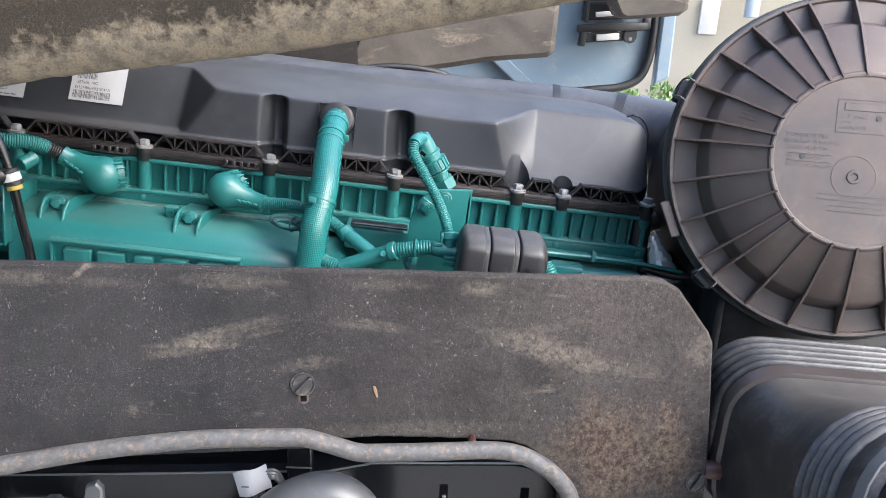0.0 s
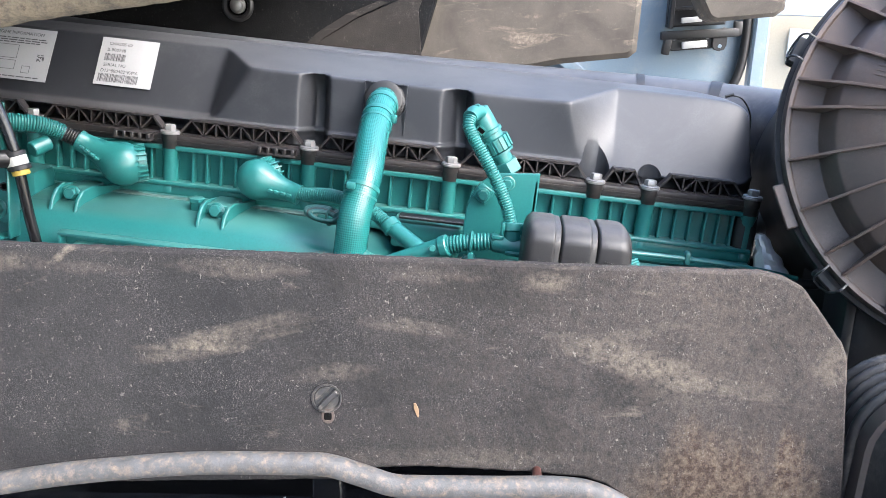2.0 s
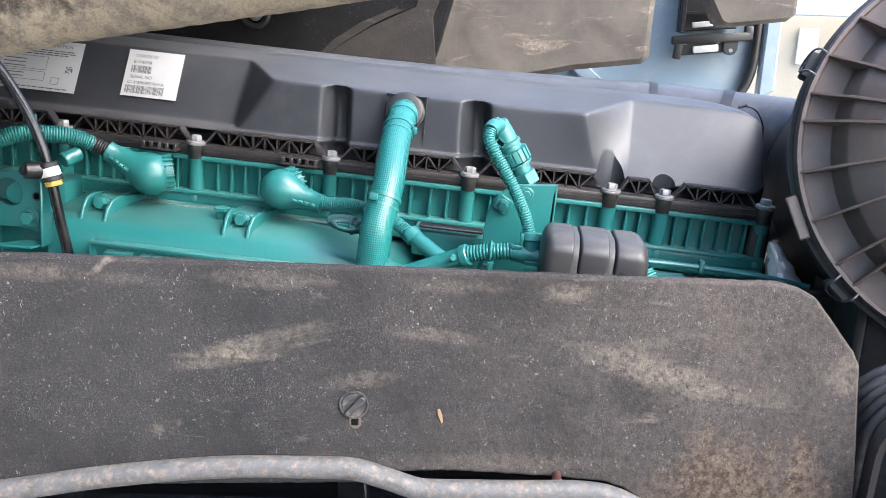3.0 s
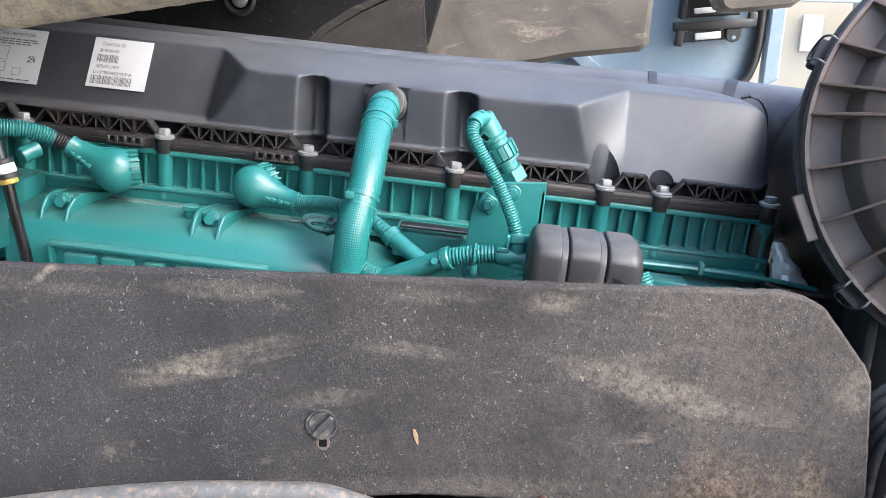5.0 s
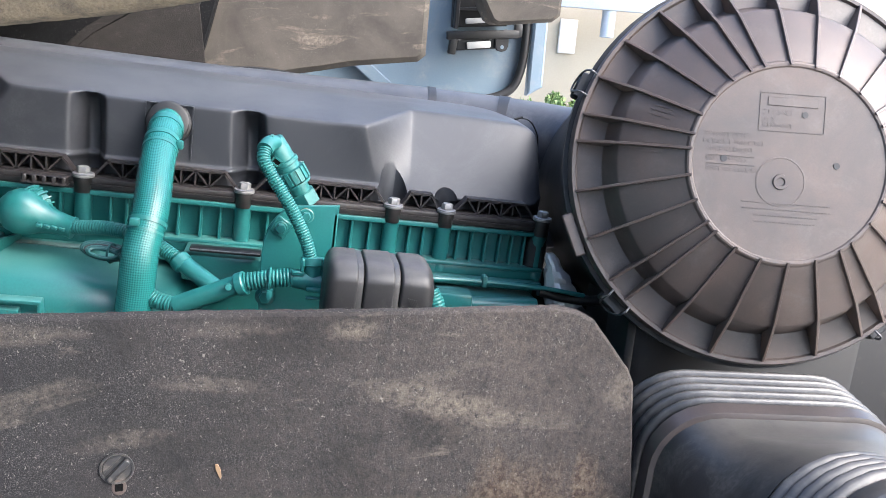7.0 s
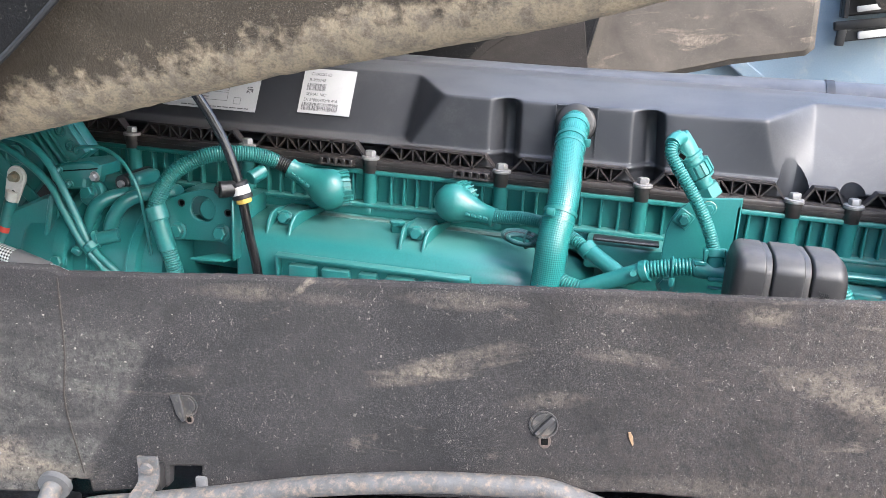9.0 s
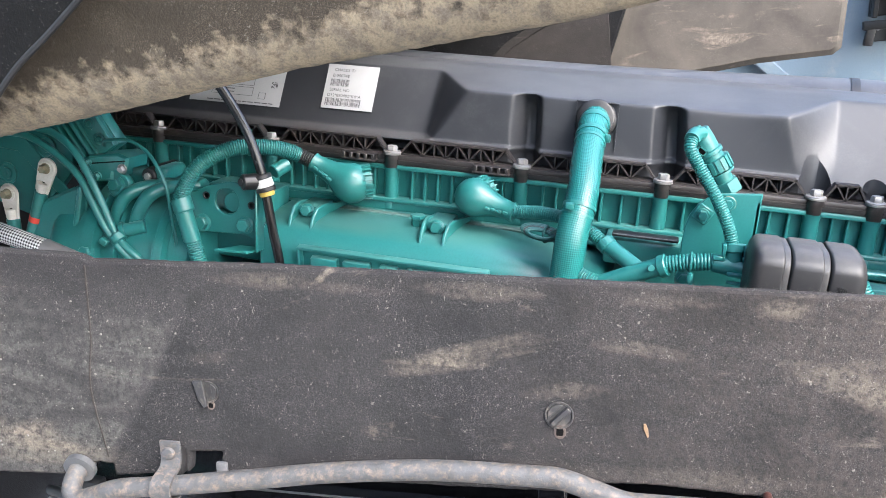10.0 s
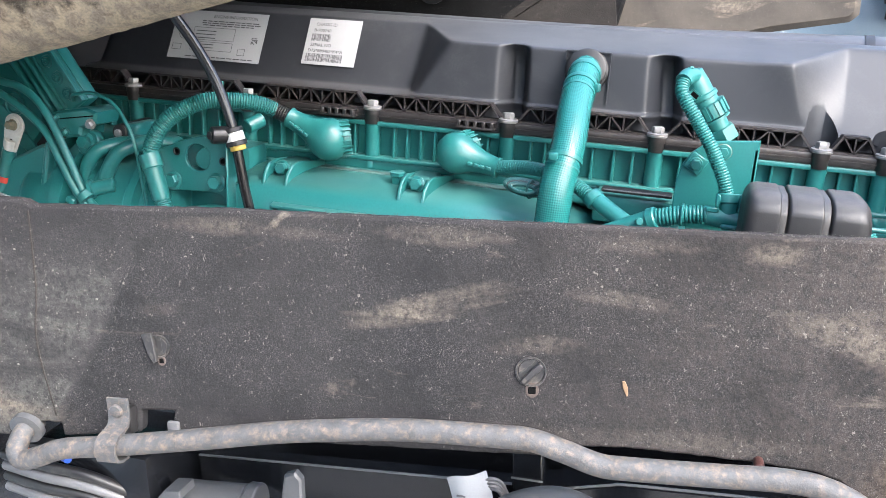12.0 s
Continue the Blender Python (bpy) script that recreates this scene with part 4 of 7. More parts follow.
def plug():
    th = thing("sensor_plug", E, "teal plastic sensor plug with ribbed union nut", "connector plug")
    top, foot = Vector((0.0335, -0.108, 0.0585)), Vector((0.0668, -0.1035, 0.0085))
    ax = foot - top
    m = Matrix.Translation(top) @ ax.to_track_quat("Z", "Y").to_matrix().to_4x4()
    part("elbow", Geo().tube([(0.0205, -0.132, 0.0625), (0.0235, -0.124, 0.0665), (0.0290, -0.114, 0.0665), (0.0345, -0.109, 0.0600), (0.0385, -0.108, 0.0525)], 0.0078, 20, 0.002), GREEN_SOFT, th)
    part("barrel", Geo().lathe([(0.0088, -0.0135), (0.0108, -0.0120), (0.0114, -0.004), (0.0118, 0.0), (0.0118, 0.010), (0.0138, 0.011), (0.0138, 0.0145), (0.0120, 0.0155), (0.0120, 0.022)], 28, m), GREEN_SOFT, th, "", 0, 30)
    rings = []
    seg = 16
    for h, k in ((0.0205, 0.90), (0.0212, 1), (0.0345, 1), (0.0352, 0.90)):
        ring = []
        for j in range(seg):
            for f, r in ((-0.32, 0.0152), (-0.28, 0.0166), (0.28, 0.0166), (0.32, 0.0152)):
                a = 2 * math.pi * (j + f) / seg
                ring.append(m @ Vector((r * k * math.cos(a), r * k * math.sin(a), h)))
        rings.append(ring)
    part("union_nut", Geo().loft(rings), GREEN_SOFT, th, "", 0, 25)
    part("flange_ring", Geo().lathe([(0.0105, 0.036), (0.0148, 0.0362), (0.0148, 0.0385), (0.0105, 0.039)], 28, m), GREEN_SOFT, th, "", 0, 30)
    part("adapter", Geo().lathe([(0.0100, 0.038), (0.0100, 0.050), (0.0098, 0.052)], 24, m), GREEN_SOFT, th)
    part("hex", Geo().lathe([(0.0125, 0.0475), (0.0140, 0.0485), (0.0140, 0.061), (0.0125, 0.062)], 6, m), GREEN, th, "", 0, 25)
    latch = Matrix.Translation((0.0325, -0.1195, 0.0495)) @ pose(0, 0, 0, 0, 33, 0)
    g = Geo()
    for x, z, sx, sz in ((0, 0.0030, 0.010, 0.0016), (0, -0.0030, 0.010, 0.0016), (-0.0045, 0, 0.0016, 0.0075), (0.0045, 0, 0.0016, 0.0075)):
        g.box((x, 0, z), (sx, 0.003, sz), None)
    part("latch", g.moved(latch), GREEN_SOFT, th)
    part("latch_hole", Geo().box((0, 0.0006, 0), (0.0075, 0.0016, 0.0045)).moved(latch), VOID, th, "dark latch opening")
    part("release_tab", Geo().rbox((0.0245, -0.122, 0.0735), (0.008, 0.005, 0.0035), 0.001, 1, pose(0, 0, 0, 0, -25, 0)), GREEN_SOFT, th)


plug()


def breather_hose():
    pts = [(-0.088, 0.024, 0.055), (-0.0875, -0.006, 0.047), (-0.0875, -0.05, 0.023), (-0.0845, -0.100, -0.014), (-0.0890, -0.122, -0.052), (-0.0905, -0.127, -0.088), (-0.093, -0.126, -0.13), (-0.095, -0.11, -0.22)]
    th = thing("breather_hose", E, "thick teal braided breather hose with clamps", "hose")
    part("hose", Geo().tube(pts, 0.0178, 28, 0.004), BRAID_GREEN, th)
    for a, b, r in ((0.050, 0.085, 0.0186), (0.135, 0.160, 0.0188), (0.175, 0.190, 0.0184), (0.440, 0.458, 0.0188), (0.468, 0.476, 0.0183)):
        part("clamp_band", Geo().tube(pts, r, 28, 0.002, None, a, b), GREEN_SOFT, th)
    part("clamp_lock", Geo().rbox((-0.0685, -0.030, 0.040), (0.007, 0.009, 0.009), 0.0015), GREEN_SOFT, th)
    part("clamp_lock", Geo().rbox((-0.094, -0.133, -0.020), (0.009, 0.007, 0.007), 0.0012), GREEN_SOFT, th)
    return th


breather_hose()


def hanger_plate():
    th = thing("hanger_plate", E, "teal painted steel bracket plate with rounded corner and screws", "bracket")
    poly = [(0.098, 0.0125), (0.058, 0.0085), (0.047, 0.004), (0.037, -0.005), (0.030, -0.017), (0.0265, -0.031), (0.0255, -0.05), (0.028, -0.14), (0.098, -0.14)]
    part("plate", Geo().prism(poly, -0.122, -0.117, None, 0.001), GREEN, th)
    part("side_flange", Geo().rbox((0.0955, -0.108, -0.068), (0.005, 0.028, 0.146), 0.0015), GREEN, th)
    part("washer", Geo().rbox((0.0425, -0.1235, -0.0145), (0.0175, 0.003, 0.0175), 0.001, 1, pose(0, 0, 0, 0, 30, 0)), GREEN, th)
    part("nut", hexbolt(Geo(), (0.0425, -0.125, -0.0145), (0, -1, 0), 0.0052, 0.007, 0.0066), GREEN, th)
    part("yellow_screw", hexbolt(Geo(), (0.0660, -0.122, -0.001), (0, -1, 0), 0.0048, 0.004, 0.0075), GREEN, th)
    part("screw_ring", Geo().lathe([(0.0070, 0), (0.0078, 0.0003), (0.0078, 0.0006), (0.0070, 0.0009)], 24, Matrix.Translation((0.0660, -0.122, -0.001)) @ pose(0, 0, 0, 90, 0, 0), False), COPPERY, th, "yellow zinc washer edge")
    part("screw", hexbolt(Geo(), (0.033, -0.13, -0.085), (0, -1, 0), 0.007, 0.006, 0.010), GREEN, th)


hanger_plate()


def rubber_box():
    """Three-lobed black moulded cover: rounded hoops with a narrower worn step and a dark gap between."""
    th = thing("moulded_box", E, "black rubber box cover with three lobes and worn edges", "box cover")

    def hoop(x, grow):
        """Outline across the box at x, from the front foot over the top to the back foot."""
        pts = []
        y0, y1, top = -0.2300 - grow, -0.158 + grow, -0.0165 + grow
        for k in range(9):
            a = math.pi / 2 * k / 8
            pts.append(Vector((x, y0 + 0.026 * (1 - math.cos(a)), top - 0.016 + 0.016 * math.sin(a))))
        for k in range(7):
            a = math.pi / 2 * k / 6
            pts.append(Vector((x, y1 - 0.014 + 0.014 * math.sin(a), top - 0.014 + 0.014 * math.cos(a))))
        return [Vector((x, y0 + 0.004, -0.12))] + pts + [Vector((x, y1, -0.12))]

    for a, b, left, right in ((0.0850, 0.1140, 0.011, 0.0028), (0.1195, 0.1475, 0.0028, 0.0028), (0.1530, 0.1860, 0.0028, 0.013)):
        rings = [hoop(a + left * (1 - math.cos(c)), -left * (1 - math.sin(c))) for c in [math.pi / 2 * k / 6 for k in range(7)]]
        rings += [hoop(b - right * (1 - math.cos(c)), -right * (1 - math.sin(c))) for c in [math.pi / 2 * k / 6 for k in range(6, -1, -1)]]
        part("lobe", Geo().loft(rings), MOULDED, th, "", 0, 50)
    for a, b in ((0.1140, 0.1186), (0.1475, 0.1520)):
        part("step", Geo().loft([hoop(a - 0.003, -0.0014), hoop(a - 0.001, -0.0012), hoop(b - 0.0006, -0.0012), hoop(b, -0.0018)]), WORN, th, "worn lighter step", 0, 50)
    part("core", Geo().loft([hoop(0.092, -0.0085), hoop(0.175, -0.0085)]), VOID, th, "dark gap between the lobes")
    g = Geo()
    for k in range(5):
        g.box((0.1625 + 0.0018 * k, -0.2302, -0.046 - 0.0004 * k), (0.0006, 0.0012, 0.008), Matrix.Rotation(-0.5, 4, "Y"))
    part("worn_mark", g, WORN, th, "worn pale hatch marks")
    return th


rubber_box()
cd = conduit("short teal conduit stub behind the box cover", [(0.196, -0.150, -0.060), (0.204, -0.155, -0.075), (0.207, -0.155, -0.1)], 0.0085)
part("nut", hexbolt(Geo(), (0.206, -0.175, -0.078), (0, -1, 0.2), 0.006, 0.007, 0.007), STEEL, cd, "bright steel nut")

sb = thing("metal_strip", E, "dark metal strip on the head below the ribs", "metal strip")
part("strip", Geo().rbox((-0.012, -0.060, -0.0625), (0.074, 0.016, 0.0045), 0.0015), BLACK, sb)
part("strip_edge", Geo().rbox((-0.012, -0.0685, -0.0615), (0.072, 0.002, 0.0012), 0.0004), CASTING, sb)
part("support", Geo().rbox((-0.012, -0.03, -0.085), (0.09, 0.06, 0.03), 0.004), GREEN, sb)

tb = thing("wire_coil", E, "tied oval coil of teal wires beside the hose", "wires")
for k in range(5):
    a0, b0 = 0.0225 - 0.0022 * k, 0.0072 - 0.0010 * k
    loop = [(-0.1270 + a0 * math.cos(q), -0.093 - 0.0022 * k + 0.004 * math.sin(q), -0.0640 + b0 * math.sin(q) - 0.10 * a0 * math.cos(q)) for q in [2 * math.pi * n / 16 for n in range(17)]]
    part("wire", Geo().tube(loop, 0.0019, 8, 0.003), WIRE if k != 2 else BLACK, tb)
part("tie", Geo().tube([(-0.1200 + 0.003 * math.cos(q), -0.097 + 0.008 * math.cos(q), -0.0645 + 0.0095 * math.sin(q)) for q in [2 * math.pi * n / 12 for n in range(13)]], 0.0012, 8, 0.002), WIRE, tb)
part("tie_end", Geo().rbox((-0.1100, -0.104, -0.0580), (0.012, 0.003, 0.0035), 0.0008, 1, pose(0, 0, 0, 0, -35, 0)), WIRE, tb)
part("wire_tail", Geo().tube([(-0.112, -0.096, -0.068), (-0.106, -0.098, -0.075), (-0.100, -0.100, -0.086), (-0.092, -0.100, -0.100)], 0.0030, 10), WIRE, tb)


# ---- front end of the engine: compressor, post, terminals ----
def compressor():
    th = thing("air_compressor", E, "teal painted cast compressor with flanges and bolts", "compressor")
    c = Vector((0, -0.055, -0.165))
    ax = Matrix.Translation(c) @ Matrix.Rotation(math.pi / 2, 4, "Y")
    block = [(-0.790, -0.106), (-0.725, -0.0745), (-0.706, -0.0700), (-0.703, -0.078), (-0.722, -0.16), (-0.735, -0.20), (-0.80, -0.20)]
    part("gear_case", Geo().prism(block, -0.122, -0.02, None, 0.004), GREEN, th, "", 0, 30)
    part("case_edge", Geo().prism([(-0.7105, -0.069), (-0.7030, -0.0675), (-0.7185, -0.142), (-0.732, -0.20), (-0.740, -0.20), (-0.7265, -0.142)], -0.131, -0.02, None, 0.002), GREEN, th)
    part("drum", Geo().lathe([(0.05, -0.757), (0.080, -0.755), (0.086, -0.745), (0.088, -0.70), (0.084, -0.69)], 48, ax), GREEN, th)
    part("flange", Geo().lathe([(0.092, -0.700), (0.097, -0.698), (0.097, -0.682), (0.092, -0.68)], 48, ax), GREEN, th)
    part("body", Geo().lathe([(0.080, -0.682), (0.083, -0.66), (0.083, -0.60), (0.078, -0.585), (0.076, -0.560), (0.060, -0.552)], 48, ax), GREEN, th)
    part("rim", Geo().lathe([(0.084, -0.604), (0.090, -0.602), (0.090, -0.588), (0.084, -0.586)], 48, ax), GREEN, th)
    part("shoulder", Geo().rbox((-0.66, -0.045, -0.085), (0.09, 0.06, 0.05), 0.012, 3), GREEN, th)
    part("neck", Geo().rbox((-0.605, -0.05, -0.082), (0.05, 0.05, 0.04), 0.012, 3), GREEN, th)
    for u, w, d in ((-0.6712, -0.0692, -0.104), (-0.69, -0.150, -0.146)):
        part("screw", hexbolt(Geo(), (u, d, w), (0, -1, 0.25), 0.0085, 0.008, 0.0115), GREEN, th)
    for pts in ([(-0.668, -0.10, -0.18), (-0.665, -0.115, -0.125), (-0.663, -0.115, -0.096), (-0.650, -0.11, -0.076), (-0.629, -0.09, -0.068), (-0.61, -0.07, -0.07)],
                [(-0.640, -0.10, -0.18), (-0.638, -0.115, -0.122), (-0.633, -0.115, -0.096), (-0.618, -0.11, -0.073), (-0.597, -0.09, -0.064), (-0.575, -0.07, -0.066)]):
        part("loop_pipe", Geo().tube(pts, 0.0088, 16), GREEN, th)
    part("flange_ear", Geo().lathe([(0.0150, -0.014), (0.0165, -0.012), (0.0165, -0.002), (0.0150, 0.0)], 24, Matrix.Translation((-0.6712, -0.103, -0.0692)) @ pose(0, 0, 0, 76, 0, 0)), GREEN, th)
    part("pipe_stub", Geo().rod((-0.645, -0.132, -0.1185), (-0.620, -0.122, -0.1120), 0.0085, 20), GREEN, th)
    part("stub_flange", Geo().rod((-0.648, -0.133, -0.1195), (-0.643, -0.131, -0.1180), 0.0112, 20), GREEN, th)
    for u in (-0.700, -0.655, -0.600):
        part("cooling_rib", Geo().lathe([(0.084, u - 0.0016), (0.0905, u - 0.0010), (0.0905, u + 0.0010), (0.084, u + 0.0016)], 48, ax), GREEN, th)
    part("port_boss", Geo().rod((-0.634, -0.03, -0.054), (-0.636, -0.088, -0.0562), 0.0105, 20), BLACK, th)
    part("port", Geo().rod((-0.636, -0.086, -0.0562), (-0.6365, -0.092, -0.0565), 0.0048, 16), STEEL, th, "bare metal port")
    part("port_arm", Geo().rbox((-0.622, -0.060, -0.053), (0.020, 0.05, 0.018), 0.006, 3), GREEN, th)
    part("port_collar", Geo().rbox((-0.612, -0.085, -0.064), (0.022, 0.02, 0.014), 0.004, 2), GREEN, th)


compressor()


def slanted_post():
    th = thing("support_post", E, "teal painted ridged support post bolted to the engine", "engine bracket")
    foot, top = Vector((-0.699, -0.092, -0.036)), Vector((-0.783, -0.092, 0.078))
    ax = top - foot
    m = Matrix.Translation(foot) @ Matrix.Rotation(math.atan2(ax.x, ax.z), 4, "Y")
    h = ax.length
    part("face", Geo().rbox((0, 0.012, h / 2), (0.062, 0.02, h), 0.003, 2).moved(m), GREEN, th)
    for x, w, d in ((-0.0275, 0.006, 0.016), (-0.0170, 0.005, 0.013), (-0.0065, 0.0055, 0.015)):
        part("ridge", Geo().rbox((x, -0.004, h / 2), (w, d, h), 0.0022, 2).moved(m), GREEN, th)
    # broad strip with recessed screws between two raised edges
    part("strip", Geo().rbox((0.0145, -0.002, h / 2), (0.030, 0.010, h), 0.002, 2).moved(m), GREEN, th)
    for x in (0.0015, 0.0285):
        part("strip_edge", Geo().rbox((x, -0.007, h / 2), (0.0035, 0.006, h), 0.0014, 2).moved(m), GREEN, th)
    for z in (0.018, 0.041, 0.064, 0.087):
        p = Matrix.Translation(m @ Vector((0.015, -0.007, z))) @ pose(0, 0, 0, 90, 0, 0)
        part("screw_recess", Geo().lathe([(0.0082, -0.0002), (0.0082, 0.0014), (0.0070, 0.0016), (0.0066, 0.0003)], 24, p, False), GREEN, th)
        part("screw", Geo().lathe([(0.0048, -0.0004), (0.0048, 0.0022), (0.0040, 0.0030), (0.0022, 0.0030), (0.0018, 0.0016)], 6, p), GREEN, th)
    # clamp block under the post
    g = Geo().prism([(-0.722, -0.040), (-0.700, -0.0315), (-0.660, -0.0250), (-0.6455, -0.0290), (-0.6480, -0.0440), (-0.668, -0.0500), (-0.6700, -0.0600), (-0.690, -0.0640), (-0.716, -0.0560)], -0.116, -0.070, None, 0.0030)
    part("foot_block", g, GREEN, th, "", 0, 30)
    part("block_joint", Geo().prism([(-0.719, -0.0435), (-0.649, -0.0325), (-0.6492, -0.0340), (-0.719, -0.0452)], -0.1166, -0.115), VOID, th, "dark joint line")
    for u, w, r in ((-0.6535, -0.0430, 0.0048), (-0.6900, -0.0560, 0.0042), (-0.7030, -0.0400, 0.0040)):
        part("screw", hexbolt(Geo(), (u, -0.115, w), (0, -1, -0.2), r, 0.005, r * 1.35), STEEL if r > 0.0045 else GREEN, th)
    part("side_plate", Geo().prism([(-0.96, 0.05), (-0.800, 0.03), (-0.742, -0.030), (-0.744, -0.060), (-0.775, -0.095), (-0.815, -0.128), (-0.96, -0.09)], -0.094, -0.082, None, 0.001), GREEN, th)
    part("raised_plate", Geo().prism([(-0.96, 0.00), (-0.838, -0.0060), (-0.8115, -0.0240), (-0.7480, -0.0900), (-0.760, -0.1000), (-0.8260, -0.0420), (-0.96, -0.030)], -0.0965, -0.0925, None, 0.0008), GREEN, th)
    for x, z in ((-0.8460, -0.0733), (-0.7817, -0.0320)):
        p = Matrix.Translation((x, -0.0945, z)) @ pose(0, 0, 0, 90, 0, 0)
        part("washer_ring", Geo().lathe([(0.0148, -0.001), (0.0150, 0.0030), (0.0125, 0.0034), (0.0115, 0.0012), (0.0078, 0.0012), (0.0070, 0.0030), (0.0035, 0.0034), (0.0010, 0.0022)], 32, p), GREEN, th, "", 0, 30)
    part("upper_plate", Geo().rbox((-0.86, -0.06, 0.07), (0.16, 0.03, 0.14), 0.004), GREEN, th)


slanted_post()


def terminal(label, at, drop, band):
    """Cable eye on a stud, with its cable going down."""
    th = thing("cable_terminal", E, label, "cable terminal", "battery cable terminals")
    c = Vector(at)
    low = c + Vector(drop)
    d = (low - c)
    ang = math.atan2(-d.x, -d.z)
    m = Matrix.Translation(c) @ Matrix.Rotation(ang, 4, "Y")
    part("eye", Geo().prism([(0.0135 * math.cos(a), 0.0135 * math.sin(a)) for a in [math.pi * k / 10 for k in range(11)]] + [(-0.0095, -0.034), (0.0095, -0.034)], -0.002, 0.002, m, 0.0008), TIN, th, "bright tinned cable eye")
    part("eye_hole", Geo().box((0.001, -0.0022, -0.0215), (0.0035, 0.001, 0.0045)).moved(m), VOID, th, "dark square hole")
    part("washer", Geo().lathe([(0.0098, 0), (0.0102, 0.0005), (0.0102, 0.0014), (0.009, 0.0018)], 24, m @ Matrix.Translation((0, -0.002, 0)) @ pose(0, 0, 0, 90, 0, 0)), TIN, th)
    part("nut", hexbolt(Geo(), c + Vector((0, -0.002, 0)), (0, -1, 0), 0.0056, 0.008, 0.0072), COPPERY, th, "tarnished copper-coloured nut")
    part("crimp", Geo().rod(m @ Vector((0, -0.001, -0.020)), m @ Vector((0, 0.001, -0.036)), 0.0075, 16), TIN, th)
    p = m @ Vector((0, 0, -0.034))
    part("cable", Geo().tube([p, p + d * 0.4, low, low + Vector((-0.004, 0.004, -0.05))], 0.0085, 16), GREEN_SOFT, th)
    if band:
        part("tape_band", Geo().tube([p + d * 0.36, p + d * 0.40, p + d * 0.44], 0.0089, 16, 0.002), RED, th, "red tape band")


terminal("tinned cable eye with teal cable and red band", (-0.7615, -0.120, -0.0535), (-0.034, 0.004, -0.095), True)
terminal("tinned cable eye with teal cable", (-0.8200, -0.124, -0.0925), (0.006, 0.0, -0.09), False)

bh = thing("braided_hose", E, "stainless steel braided hose beside the compressor", "braided hose")
part("hose", Geo().tube([(-0.88, -0.195, -0.100), (-0.783, -0.19, -0.122), (-0.744, -0.187, -0.131), (-0.705, -0.183, -0.142), (-0.64, -0.175, -0.165)], 0.0115, 20), BRAID_STEEL, bh)
part("ferrule", Geo().rod((-0.722, -0.185, -0.137), (-0.680, -0.180, -0.151), 0.0128, 20), CASTING, bh)

for pts in ([(-0.90, -0.115, -0.008), (-0.827, -0.12, -0.012), (-0.785, -0.125, -0.013), (-0.745, -0.13, -0.027), (-0.706, -0.133, -0.054), (-0.684, -0.137, -0.087), (-0.662, -0.14, -0.121), (-0.639, -0.14, -0.147), (-0.60, -0.135, -0.18)],
            [(-0.85, -0.11, 0.010), (-0.776, -0.12, -0.002), (-0.744, -0.125, -0.006), (-0.712, -0.13, -0.023), (-0.690, -0.133, -0.053), (-0.672, -0.135, -0.086), (-0.650, -0.138, -0.126), (-0.623, -0.138, -0.150), (-0.58, -0.13, -0.19)]):
    steel_line("engine_cable", pts, 0.0046, GREEN_SOFT, "teal painted cable along the engine front", "cable")
ct = thing("cable_tie", E, "teal cable tie with square lock", "cable tie")
part("band", Geo().rod((-0.652, -0.139, -0.122), (-0.645, -0.139, -0.130), 0.0105, 16), GREEN_SOFT, ct)
part("lock", Geo().rbox((-0.664, -0.146, -0.132), (0.011, 0.008, 0.008), 0.001, 1, pose(0, 0, 0, 0, 25, 0)), GREEN_SOFT, ct)
steel_line("thin_wire", [(-0.690, -0.10, -0.020), (-0.675, -0.115, -0.010), (-0.64, -0.12, -0.006), (-0.61, -0.125, -0.018), (-0.588, -0.13, -0.045), (-0.58, -0.13, -0.075), (-0.575, -0.12, -0.16)], 0.0022, GREEN_SOFT, "thin dark teal wire looping over the bracket", "wire")


